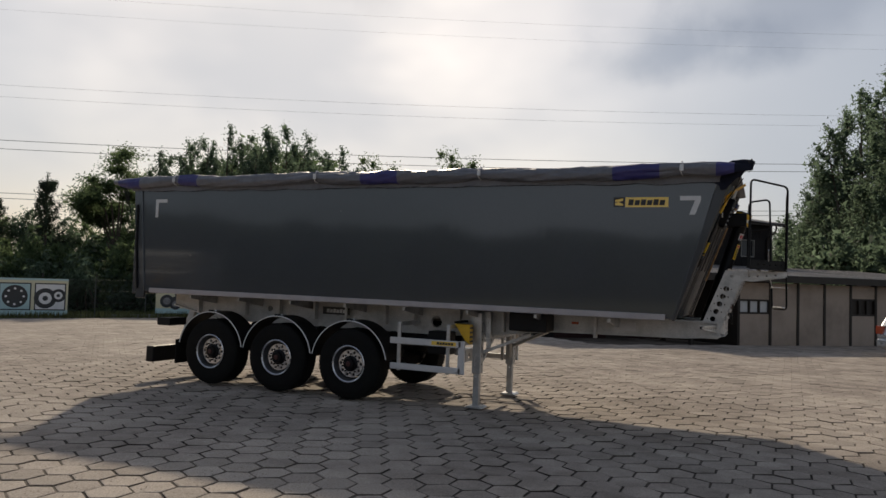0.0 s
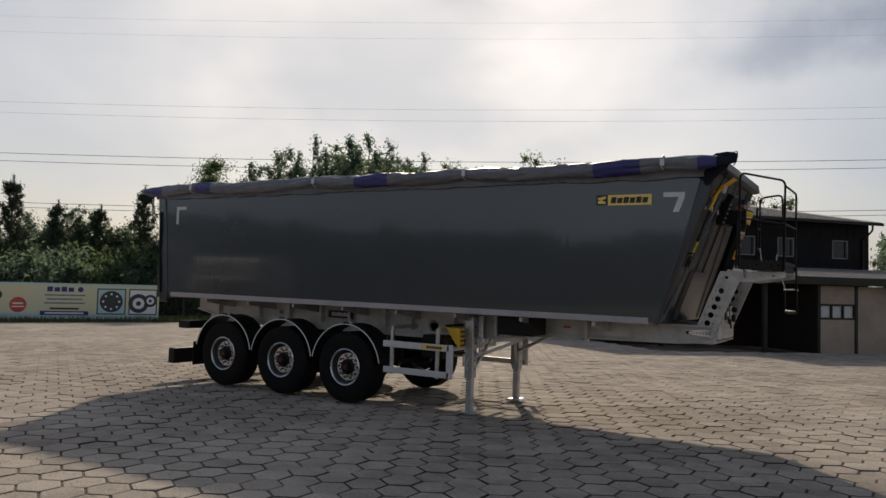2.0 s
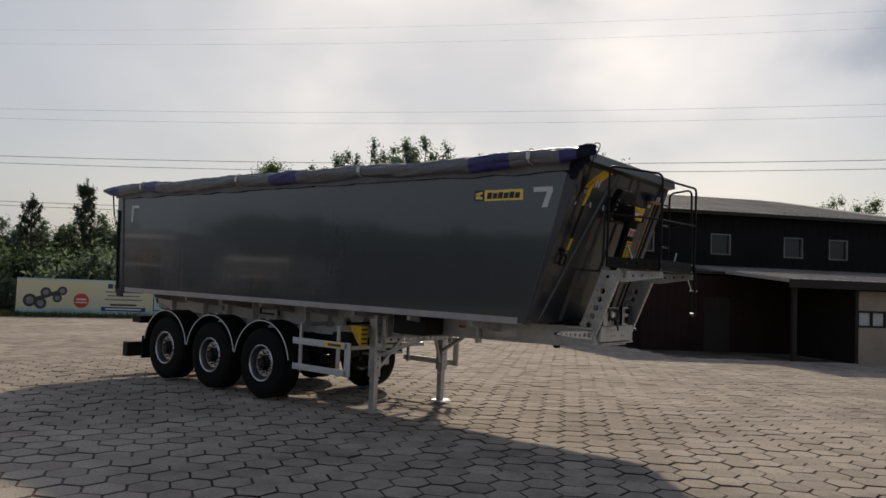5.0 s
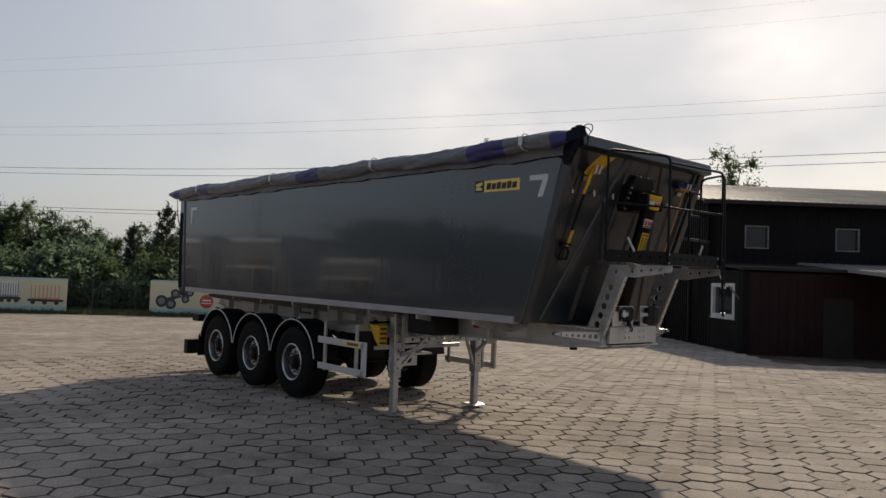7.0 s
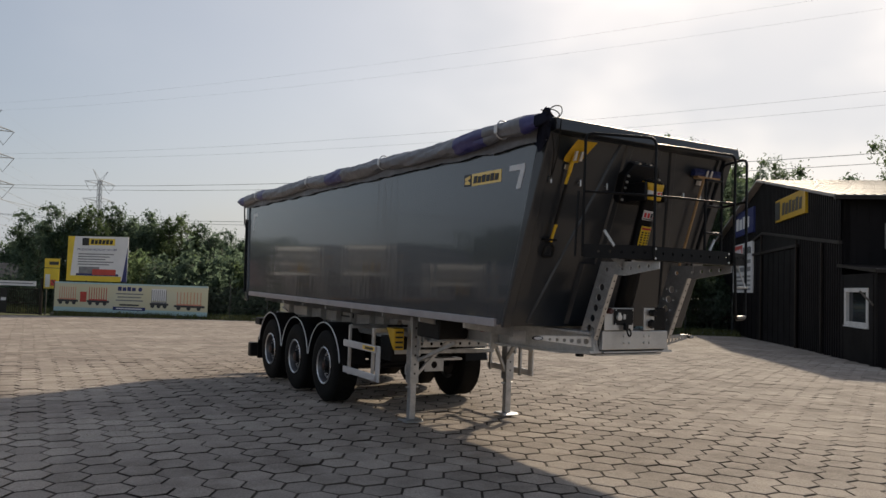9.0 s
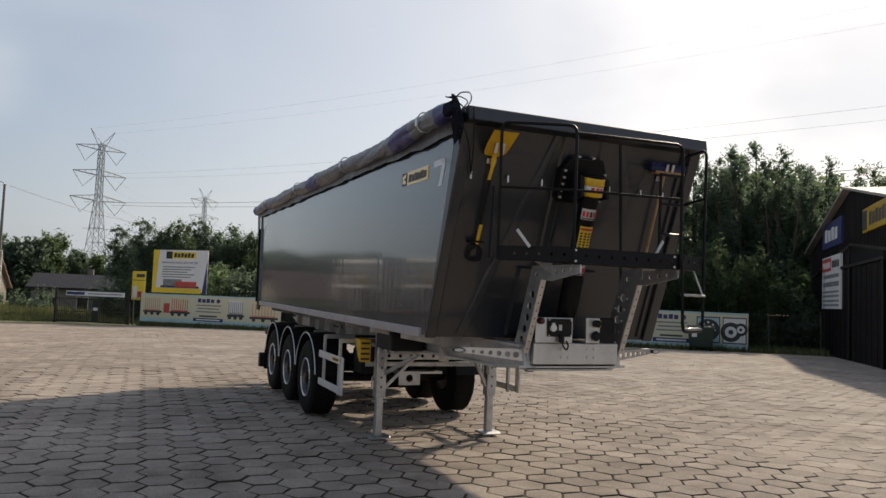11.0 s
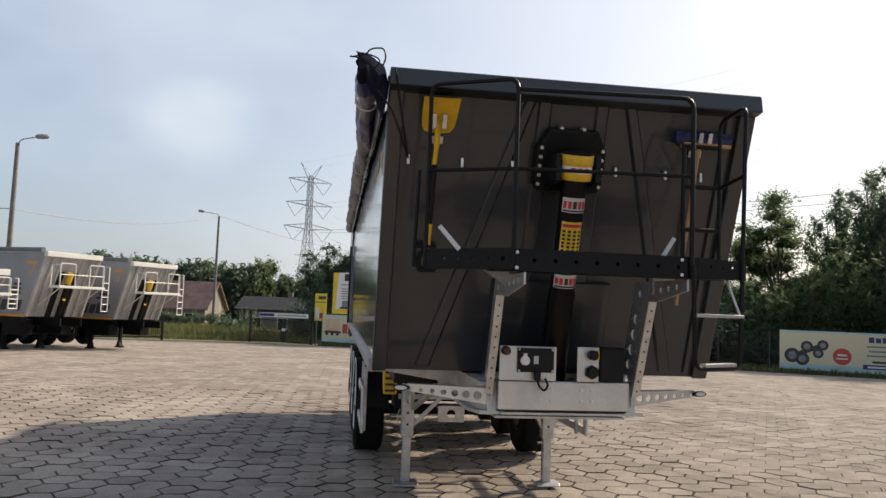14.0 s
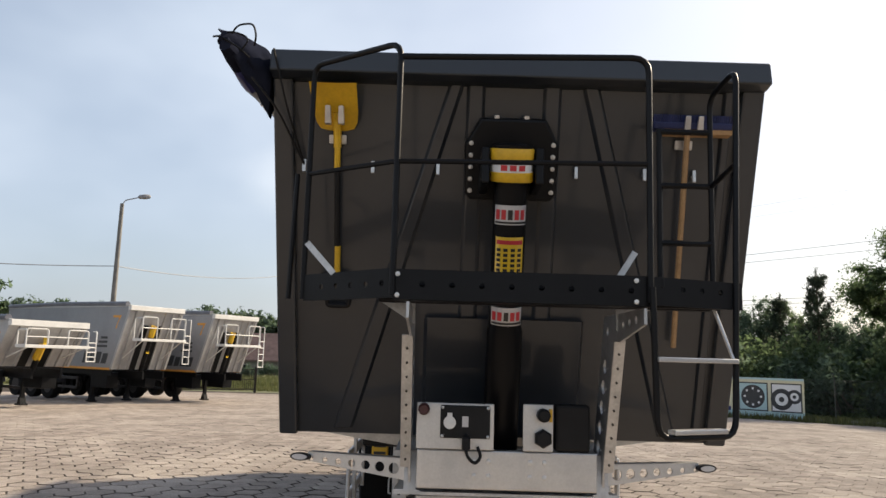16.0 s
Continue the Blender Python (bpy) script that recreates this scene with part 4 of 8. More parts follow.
def wheel(x, sy):
    m = Matrix.Translation((x, -1.01 if sy < 0 else 1.01 + RS, WR + 0.0)) @ Matrix.Rotation(radians(-90 * sy), 4, "X")
    w = new("wheel")
    w.parent = trailer
    w.matrix_local = m
    prof = [(0.26, -0.17), (0.40, -0.185), (0.48, -0.18), (0.52, -0.155), (0.53, -0.12), (0.53, 0.12), (0.52, 0.155), (0.48, 0.18), (0.40, 0.187), (0.275, 0.172), (0.26, 0.15), (0.26, -0.15)]
    part("tyre", Geo().lathe(prof, n=48, close=True), "rubber", w, smooth=True)
    g = Geo()
    for k in range(60):
        a = 6.28318 * k / 60
        for hh in (-0.145, 0.095):
            mm = Matrix.Rotation(a, 4, "Z")
            g.box(0.524, 0.534, -0.016, 0.016, hh, hh + 0.05, mm)
    tagged(part("tread_block", g, "rubber", w), kind="stuff")
    rim = part("rim", Geo().lathe([(0.258, 0.158), (0.268, 0.165), (0.280, 0.180), (0.270, 0.187), (0.257, 0.178)], n=40, close=True), "rim", w, "polished aluminium rim lip", smooth=True)
    part("rim_well", Geo().lathe([(0.258, 0.172), (0.249, 0.160), (0.240, 0.10), (0.228, 0.05), (0.222, 0.03), (0.235, 0.02), (0.24, -0.15), (0.262, -0.17), (0.259, 0.0)], n=40, close=True), "rimwell", rim, "deep rim well, its shade put into the colour", smooth=True)
    holes = [(0.172 * math.cos(6.28318 * k / 10), 0.172 * math.sin(6.28318 * k / 10), 0.024) for k in range(10)]
    disc = Geo().plate([(0.208 * math.cos(6.28318 * k / 40), 0.208 * math.sin(6.28318 * k / 40)) for k in range(40)], holes, "z", 0.075, 0.10, 10)
    part("disc", disc, "rim", w, "polished wheel disc with ten hand holes")
    part("hub", Geo().lathe([(0.122, 0.09), (0.118, 0.125), (0.095, 0.135), (0.080, 0.175), (0.0, 0.18)], n=24), "black", w, smooth=True)
    part("hub_cap", Geo().lathe([(0.04, 0.176), (0.036, 0.188), (0.0, 0.19)], n=16), "hubred", w, "dull red hub cap", smooth=True)
    g = Geo()
    for k in range(10):
        a = 6.28318 * (k + 0.5) / 10
        g.lathe([(0.013, 0.10), (0.013, 0.128), (0.008, 0.134)], Matrix.Translation((0.142 * math.cos(a), 0.142 * math.sin(a), 0)), 6)
    tagged(part("wheel_nut", g, "hub", w), kind="stuff")
    part("brake_drum", Geo().lathe([(0.20, -0.16), (0.21, -0.1), (0.21, 0.03), (0.1, 0.04)], n=24), "hub", w, smooth=True)


AXLES = (-4.495, -3.185, -1.875)
for xa in AXLES:
    for sy in (-1, 1):
        wheel(xa, sy)
        o = RS if sy > 0 else 0.01
        y0, y1 = sorted((sy * 0.80 + o, sy * 1.21 + o))
        outer, inner = arc(xa, WR, 0.655, 8, 172, 20), arc(xa, WR, 0.64, 172, 8, 20)
        fd = part("mudguard", Geo().prism(outer + inner, "y", y0, y1), "dirtrubber", trailer, "black half-round mudguard", smooth=True)
        e = sy * 1.212 + o
        part("edge_trim", Geo().tube([(px, e, pz) for px, pz in arc(xa, WR, 0.648, 10, 170, 20)], 0.009, 6), "trim", fd, "white edge trim", smooth=True)
        part("mudguard_bracket", Geo().tube([(xa, sy * 0.5, 1.1), (xa, sy * 1.1 + o, 1.195)], 0.02, 6), "galv", fd)
        part("bracket_plate", Geo().box(xa - 0.05, xa + 0.05, min(sy * 1.19, sy * 1.215) + o, max(sy * 1.19, sy * 1.215) + o, 1.175, 1.21), "plastic", fd)
        part("air_spring", Geo().lathe([(0.09, 0.62), (0.13, 0.66), (0.135, 0.74), (0.11, 0.80), (0.135, 0.86), (0.13, 0.98), (0.09, 1.02)], Matrix.Translation((xa + 0.42, sy * 0.47, 0)), 16), "rubber", trailer, smooth=True)
        part("trailing_arm", Geo().bar((xa - 0.55, sy * 0.47, 0.86), (xa + 0.5, sy * 0.47, 0.56), 0.10, 0.07), "black", trailer, bevel=0.01)
    part("axle", Geo().tube([(xa, -0.85, WR), (xa, 0.85 + RS, WR)], 0.07, 12), "black", trailer, smooth=True)

# rear underrun bar, lamps
part("underrun_bar", Geo().box(-5.86, -5.70, -1.2, 1.2, 0.26, 0.53), "plastic", trailer, "black rear underrun bar", bevel=0.02)
for sy in (-1, 1):
    part("underrun_arm", Geo().bar((-5.75, sy * 0.47, 0.5), (-5.5, sy * 0.47, 1.15), 0.08, 0.12), "galv", trailer, bevel=0.01)
    lp = part("rear_lamp", Geo().box(-5.72, -5.44, min(sy * 0.72, sy * 1.12), max(sy * 0.72, sy * 1.12), 0.89, 1.02), "plastic", trailer, bevel=0.01)
    part("lens", Geo().box(-5.735, -5.72, min(sy * 0.75, sy * 1.1), max(sy * 0.75, sy * 1.1), 0.91, 1.0), "lens", lp, "red lamp lens")
    part("mud_flap", Geo().box(-5.22, -5.20, min(sy * 0.82, sy * 1.2), max(sy * 0.82, sy * 1.2), 0.28, 0.68), "rubber", trailer)

# side guards
for sy in (-1, 1):
    o = RS + 0.03 if sy > 0 else 0.0

    def yb(d0, d1):
        return sorted((sy * d0 + o, sy * d1 + o))
    y0, y1 = yb(1.145, 1.175)
    sg = new("side_guard")
    sg.parent = trailer
    tagged(sg, "silver aluminium side guard frame")
    part("rail", Geo().box(-1.195, -0.06, y0, y1, 0.89, 0.985), "guard", sg, bevel=0.01)
    part("rail", Geo().box(-1.18, -0.06, y0, y1, 0.52, 0.61), "guard", sg, bevel=0.01)
    part("end_post", Geo().box(-0.115, -0.005, y0, y1, 0.515, 0.99), "guard", sg, bevel=0.015)
    for xx in (-1.06, -0.28):
        part("upright", Geo().box(xx - 0.025, xx + 0.025, *yb(1.11, 1.145), 0.5, 1.2), "galv", sg, bevel=0.005)
        part("bracket", Geo().bar((xx, sy * 0.5, 1.18), (xx, sy * 1.12 + o, 1.18), 0.06, 0.06), "galv", sg, bevel=0.005)
    nm = part("name_plate", Geo().box(-0.52, -0.14, *yb(1.175, 1.178), 0.91, 0.968), "sticker", sg, "small yellow name plate")
    wordmark(nm, Matrix.Translation((-0.44, -1.178, 0.922)) if sy < 0 else Matrix.Translation((-0.2, 1.178 + o, 0.922)) @ Matrix.Rotation(radians(180), 4, "Z"), 0.26, 0.035, "ink", 6)

# landing legs
for sy in (-1, 1):
    lg = new("landing_leg")
    lg.parent = trailer
    tagged(lg, "galvanised telescopic landing leg")
    y = -0.68 if sy < 0 else 0.865
    part("outer_tube", Geo().box(-0.055, 0.075, y - 0.065, y + 0.065, 0.50, 1.38), "galv", lg, bevel=0.01)
    part("inner_tube", Geo().box(-0.035, 0.055, y - 0.045, y + 0.045, 0.03, 0.55), "galv", lg, bevel=0.008)
    part("foot_plate", Geo().prism([(-0.12, 0.0), (0.14, 0.0), (0.14, 0.012), (0.10, 0.035), (-0.08, 0.035), (-0.12, 0.012)], "y", y - 0.13, y + 0.13), "galv", lg, bevel=0.004)
    part("pin", Geo().tube([(0.01, y - sy * 0.10, 0.45), (0.01, y + sy * 0.09, 0.45)], 0.012, 8), "steelbolt", lg)
    part("handle", Geo().tube(fillet([(0.0, y + sy * 0.075, 0.62), (0.0, y + sy * 0.10, 0.62), (0.0, y + sy * 0.10, 0.74), (0.03, y + sy * 0.085, 0.78)], 0.03), 0.008, 6), "steelbolt", lg, smooth=True)
    g = Geo()
    for k in range(6):
        g.box(0.0755, 0.0775, y - 0.012, y + 0.012, 0.62 + k * 0.12, 0.645 + k * 0.12)
    tagged(part("index_hole", g, "ink", lg), kind="stuff")
    part("mount_plate", Geo().box(-0.14, 0.16, min(sy * 0.50, y - sy * 0.07), max(sy * 0.50, y - sy * 0.07), 1.05, 1.40), "galv", lg, bevel=0.006)
    part("drilled_strap", Geo().plate([(0.14, 0.88), (0.20, 0.88), (0.20, 1.36), (0.14, 1.36)], [(0.17, 0.93 + 0.08 * k, 0.014) for k in range(6)], "y", y - 0.01, y + 0.01), "galv", lg)
    part("brace", Geo().bar((0.03, y - sy * 0.06, 0.62), (0.10, -0.20 if sy < 0 else 0.55, 1.06), 0.04, 0.04), "galv", lg, bevel=0.005)
    part("stay", Geo().bar((0.05, y - sy * 0.05, 0.80), (0.75, sy * 0.47, 1.1), 0.045, 0.045), "galv", lg, bevel=0.005)
part("leg_cross_tie", Geo().plate([(-0.66, 0.98), (0.82, 0.98), (0.82, 1.07), (-0.66, 1.07)], [(-0.6 + 0.15 * k, 1.025, 0.022) for k in range(9)], "x", 0.09, 0.10), "galv", trailer, "drilled cross tie")
part("leg_cross_bar", Geo().box(-0.45, -0.39, -0.75, 0.90, 0.84, 0.90), "galv", trailer, bevel=0.006)
for sy in (-1, 1):
    ch = part("wheel_chock", Geo().prism([(-0.27, 1.22), (-0.03, 1.215), (-0.03, 0.93), (-0.10, 0.99)], "y", min(sy * 0.80, sy * 0.95), max(sy * 0.80, sy * 0.95)), "yellow", trailer, "yellow plastic wheel chock", bevel=0.01)
    g = Geo()
    for k in range(4):
        g.box(-0.029, -0.022, min(sy * 0.82, sy * 0.93), max(sy * 0.82, sy * 0.93), 0.96 + k * 0.065, 0.985 + k * 0.065)
    part("groove", g, "ink", ch)
    part("chock_holder", Geo().bar((-0.25, sy * 0.5, 1.24), (-0.25, sy * 0.95, 1.24), 0.04, 0.03), "black", trailer)
for yy in (-0.28, 0.28):
    part("air_tank", Geo().lathe([(0.0, -0.42), (0.10, -0.40), (0.135, -0.35), (0.135, 0.35), (0.10, 0.40), (0.0, 0.42)], Matrix.Translation((-1.0, yy, 0.93)) @ Matrix.Rotation(radians(90), 4, "Y"), 20), "plastic", trailer, smooth=True)
part("valve_box", Geo().box(-0.75, -0.40, -0.80, -0.55, 0.74, 1.08), "plastic", trailer, bevel=0.015)
part("valve_bracket", Geo().plate([(-0.3, 0.60), (0.0, 0.60), (0.0, 0.78), (-0.3, 0.78)], [(-0.15, 0.69, 0.05)], "x", -0.34, -0.33), "galv", trailer)
part("ladder_rack", Geo().box(-0.62, -0.40, -0.30, 0.35, 0.74, 0.77), "alu", trailer)
g = Geo()
for k in range(5):
    yy = -0.3 + k * 0.15
    g.tube(fillet([(-5.2, yy, 1.15), (-3.5, yy * 0.8, 1.10), (-1.5, yy * 1.1, 1.16), (0.5, yy, 1.12), (3.0, yy, 1.26)], 0.4), 0.012, 6)
part("air_line", g, "rubber", trailer, smooth=True)

# tipping cylinder


ca, sa = math.cos(0.2915), math.sin(0.2915)
CX = Matrix(((ca, 0, sa, 3.58), (0, 1, 0, -0.02), (-sa, 0, ca, 2.9), (0, 0, 0, 1)))
cyl = new("tipping_cylinder")
cyl.parent = trailer
tagged(cyl, "black telescopic tipping cylinder with a yellow collar")
part("barrel", Geo().lathe([(0.085, -1.62), (0.09, -1.60), (0.09, -0.9), (0.082, -0.88), (0.082, -0.16), (0.10, -0.16), (0.10, 0.02), (0.05, 0.03)], CX, 28), "cyl", cyl, smooth=True)
part("collar", Geo().lathe([(0.104, -0.155), (0.108, -0.15), (0.108, -0.11), (0.104, -0.108)], CX, 28, close=False), "yellow", cyl, "yellow collar", smooth=True)
part("collar", Geo().lathe([(0.104, -0.065), (0.108, -0.06), (0.108, 0.0), (0.104, 0.005)], CX, 28), "yellow", cyl, smooth=True)
part("collar_band", Geo().lathe([(0.1045, -0.108), (0.1045, -0.065)], CX, 28), "print_white", cyl, "pale band with red blocks", smooth=True)


def wrap(r, a0, a1, h0, h1, n=8, t=0.002):
    """A label wrapped round the cylinder; angles in degrees from the front."""
    pts = []
    for h in (h0, h1):
        for i in range(n + 1):
            a = radians(a0 + (a1 - a0) * i / n)
            for q in (r, r + t):
                pts.append(CX @ Vector((q * math.cos(a), q * math.sin(a), h)))
    k = 2 * (n + 1)
    fs = []
    for i in range(n):
        fs += [(2 * i + 1, 2 * i + 3, k + 2 * i + 3, k + 2 * i + 1), (2 * i, k + 2 * i, k + 2 * i + 2, 2 * i + 2), (2 * i, 2 * i + 2, 2 * i + 3, 2 * i + 1), (k + 2 * i, k + 2 * i + 1, k + 2 * i + 3, k + 2 * i + 2)]
    return Geo().add(pts, fs)


for h0, h1, rr in ((-0.36, -0.265, 0.082), (-0.86, -0.77, 0.082)):
    lb = part("maker_label", wrap(rr, -62, 62, h0, h1), "tape", cyl, "silver label with red and black blocks")
    for a, c in ((-46, "red"), (-24, "red"), (-2, "ink"), (20, "red"), (42, "red")):
        part("label_block", wrap(rr + 0.0025, a - 8, a + 7, h0 + 0.025, h1 - 0.022, 2), c, lb)
    part("label_stripe", wrap(rr + 0.0025, -56, 56, h0 + 0.006, h0 + 0.016, 6), "ink", lb)
for a in (-24, 0, 24):
    part("label_block", wrap(0.1055, a - 9, a + 8, -0.10, -0.073, 2), "red", cyl)
wl = part("warning_label", wrap(0.082, -52, 52, -0.63, -0.42), "sticker", cyl, "yellow printed warning label")
part("label_stripe", wrap(0.0845, -46, 46, -0.455, -0.435, 6), "red", wl)
for r in range(6):
    for c in range(4):
        part("label_block", wrap(0.0845, -44 + c * 24, -30 + c * 24, -0.615 + r * 0.025, -0.600 + r * 0.025, 2), "ink", wl)
br = part("cylinder_bracket", Geo().prism([(-0.24, 2.74), (-0.215, 2.705), (0.20, 2.705), (0.225, 2.74), (0.23, 2.99), (0.16, 3.12), (-0.17, 3.12), (-0.245, 2.99)], "x", -0.12, 0.06), "black", trailer, "black bolted cylinder bracket", bevel=0.015)
br.matrix_local = Matrix.Translation((3.34, 0, 2.88)) @ Matrix.Rotation(radians(19.8), 4, "Y") @ Matrix.Translation((0, 0, -2.88))
for k in range(5):
    for s in (-1, 1):
        part("bolt", Geo().lathe([(0.012, 0.0), (0.012, 0.018), (0.0, 0.02)], Matrix.Translation((0.06, s * 0.207 - 0.008, 2.755 + k * 0.06)) @ Matrix.Rotation(radians(90), 4, "Y"), 8), "steelbolt", br)
for s in (-0.09, 0.06):
    part("bolt", Geo().box(-0.01, 0.05, s - 0.012, s + 0.012, 3.12, 3.135), "steelbolt", br)
for yy in (-0.15, 0.11):
    part("cylinder_eye", Geo().box(3.36, 3.62, yy - 0.02, yy + 0.02, 2.72, 2.9), "black", trailer, bevel=0.01)

# front head: nose plate, sockets, raked plates
nose = part("nose_plate", Geo().box(3.33, 3.385, -0.44, 0.435, 1.265, 1.452), "alu", trailer, "brushed aluminium nose plate", bevel=0.008)
for yy in (-0.16, -0.09, 0.11, 0.18):
    for zz in (1.33, 1.40):
        part("bolt", Geo().lathe([(0.013, 0.0), (0.013, 0.010), (0.0, 0.012)], Matrix.Translation((3.385, yy, zz)) @ Matrix.Rotation(radians(90), 4, "Y"), 8), "steelbolt", nose)
part("nose_lip", Geo().box(3.05, 3.385, -0.42, 0.42, 1.235, 1.25), "galv", trailer)
pl = part("socket_panel", Geo().box(3.40, 3.412, -0.445, -0.07, 1.456, 1.675), "alu", trailer, "aluminium panel with electrical sockets", bevel=0.004)
part("socket_backing", Geo().box(3.412, 3.432, -0.33, -0.09, 1.51, 1.665), "plastic", pl, bevel=0.006)
part("socket_cover", Geo().lathe([(0.03, 0), (0.03, 0.02), (0.0, 0.024)], Matrix.Translation((3.432, -0.285, 1.585)) @ Matrix.Rotation(radians(90), 4, "Y"), 14).box(3.432, 3.45, -0.297, -0.273, 1.6, 1.63), "white", pl, "white socket cover", smooth=True)
part("display", Geo().box(3.432, 3.436, -0.225, -0.195, 1.565, 1.615), "tape", pl)
for yy, zz in ((-0.32, 1.655), (-0.10, 1.655), (-0.32, 1.52), (-0.10, 1.52)):
    part("screw", Geo().lathe([(0.008, 0), (0.0, 0.005)], Matrix.Translation((3.432, yy, zz)) @ Matrix.Rotation(radians(90), 4, "Y"), 8), "steelbolt", pl)
part("coupling", Geo().lathe([(0.028, 0), (0.028, 0.05), (0.02, 0.06)], Matrix.Translation((3.412, -0.41, 1.645)) @ Matrix.Rotation(radians(90), 4, "Y"), 12), "hubred", pl, "red air coupling", smooth=True)
part("plug_cable", Geo().tube(fillet([(3.43, -0.205, 1.53), (3.46, -0.21, 1.49), (3.47, -0.20, 1.43), (3.46, -0.16, 1.395), (3.45, -0.13, 1.43), (3.44, -0.15, 1.475)], 0.03), 0.008, 6), "plastic", pl, smooth=True)
part("plug", Geo().box(3.43, 3.47, -0.225, -0.185, 1.46, 1.52), "plastic", pl, bevel=0.006)
pr = part("coupling_panel", Geo().box(3.40, 3.412, 0.07, 0.216, 1.456, 1.68), "alu", trailer, "aluminium panel with air couplings", bevel=0.004)
part("coupling", Geo().lathe([(0.032, 0), (0.032, 0.05), (0.022, 0.06)], Matrix.Translation((3.412, 0.165, 1.63)) @ Matrix.Rotation(radians(90), 4, "Y"), 12), "plastic", pr, smooth=True)
part("coupling_tag", Geo().box(3.412, 3.44, 0.195, 0.208, 1.60, 1.66), "yellow", pr)
part("socket", Geo().lathe([(0.045, 0), (0.045, 0.03), (0.035, 0.045), (0.0, 0.045)], Matrix.Translation((3.412, 0.165, 1.52)) @ Matrix.Rotation(radians(90), 4, "Y"), 6), "plastic", pr)
part("control_box", Geo().box(3.30, 3.39, 0.23, 0.40, 1.456, 1.68), "plastic", trailer, "black control box", bevel=0.015)
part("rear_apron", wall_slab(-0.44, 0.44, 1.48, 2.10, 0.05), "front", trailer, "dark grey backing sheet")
for sy in (-1, 1):
    y = sy * 0.475
    poly = [(2.95, 1.20), (3.27, 1.215), (3.33, 1.28), (3.35, 1.40), (3.59, 1.99), (3.70, 1.985), (4.12, 2.05), (4.12, 2.115), (3.38, 2.115), (3.12, 1.45), (3.04, 1.36)]
    holes = [(3.235 + 0.040 * k, 1.466 + 0.101 * k, 0.036) for k in range(5)]
    holes += [(3.17 + 0.040 * k, 1.47 + 0.101 * k, 0.009) for k in range(5)] + [(3.30 + 0.040 * k, 1.46 + 0.101 * k, 0.009) for k in range(5)]
    holes += [(3.66 + 0.11 * k, 2.05 + 0.008 * k, 0.018) for k in range(4)] + [(3.175, 1.295, 0.028), (3.455, 2.04, 0.022)]
    hp = part("head_plate", Geo().plate(poly, holes, "y", y - 0.006, y + 0.006), "galv", trailer, "raked drilled steel head plate")
    g = Geo()
    g.bar((3.345, y + sy * 0.02, 1.36), (3.60, y + sy * 0.02, 1.995), 0.052, 0.008, up=(1, 0, -0.4))
    part("flange", g, "galv", hp, bevel=0.002)
    g = Geo()
    for k in range(9):
        t = 0.06 + k * 0.105
        c = Vector((3.349, y + sy * 0.02, 1.36)).lerp(Vector((3.604, y + sy * 0.02, 1.995)), t)
        g.lathe([(0.006, 0), (0.006, 0.007)], Matrix.Translation(c) @ (Vector((0.93, 0, -0.37)).to_track_quat("Z", "Y").to_matrix().to_4x4()), 6)
    tagged(part("index_hole", g, "ink", hp), kind="stuff")
    part("corner_gusset", Geo().prism([(sy * 0.46, 2.04), (sy * 0.46, 2.14), (sy * 0.62, 2.14)], "x", 3.66, 3.67), "galv", hp)
    # marker lamp arms with drilled webs
    am = new("marker_arm")
    am.parent = trailer
    am.matrix_local = Matrix.Translation((3.30, sy * 0.487, 0)) @ Matrix.Rotation(sy * radians(16.5), 4, "Z")
    tagged(am, "drilled aluminium marker lamp arm")
    ah = [(sy * (0.07 + 0.075 * k), 1.340 + 0.003 * k, 0.028 - 0.0028 * k) for k in range(7)]
    part("web", Geo().plate([(0, 1.285), (0, 1.388), (sy * 0.54, 1.385), (sy * 0.54, 1.345)] if sy > 0 else [(0, 1.285), (sy * 0.54, 1.345), (sy * 0.54, 1.385), (0, 1.388)], ah, "x", -0.008, 0.0), "alu", am)
    part("lip", Geo().box(-0.06, 0.0, min(0, sy * 0.54), max(0, sy * 0.54), 1.385, 1.391), "alu", am)
    part("lamp", Geo().prism([(sy * 0.575 + 0.055 * math.cos(a), 1.366 + 0.02 * math.sin(a)) for a in [6.28318 * i / 20 for i in range(20)]], "x", 0.0, 0.025), "plastic", am, "black marker lamp")
    part("lens", Geo().prism([(sy * 0.575 + 0.042 * math.cos(a), 1.366 + 0.014 * math.sin(a)) for a in [6.28318 * i / 16 for i in range(16)]], "x", 0.025, 0.030), "tape", am, "clear lamp lens")

# service platform, rails and ladder
pf = new("service_platform")
pf.parent = trailer
tagged(pf, "black perforated service platform with tubular rails and a ladder")
fh = [(-0.42 + 0.12 * k, 2.185, 0.012) for k in range(8)]
part("front_channel", Geo().plate([(-0.535, 2.125), (0.50, 2.125), (0.50, 2.245), (-0.535, 2.245)], fh, "x", 4.10, 4.108), "black", pf)
part("channel_flange", Geo().box(3.98, 4.104, -0.535, 0.50, 2.238, 2.246).box(3.98, 4.104, -0.535, 0.50, 2.122, 2.130), "black", pf)
lw = Matrix.Translation((4.10, -0.535, 0)) @ Matrix.Rotation(math.atan2(-0.443, -0.42), 4, "Z")
wing = Geo()
base = Geo().plate([(0.0, 2.13), (0.60, 2.13), (0.60, 2.25), (0.0, 2.25)], [(0.07 + 0.10 * k, 2.19, 0.013) for k in range(5)], "y", -0.004, 0.004)
wing.add([lw @ Vector(v) for v in base.v], base.f)
part("side_wing", wing, "black", pf)
g = Geo()
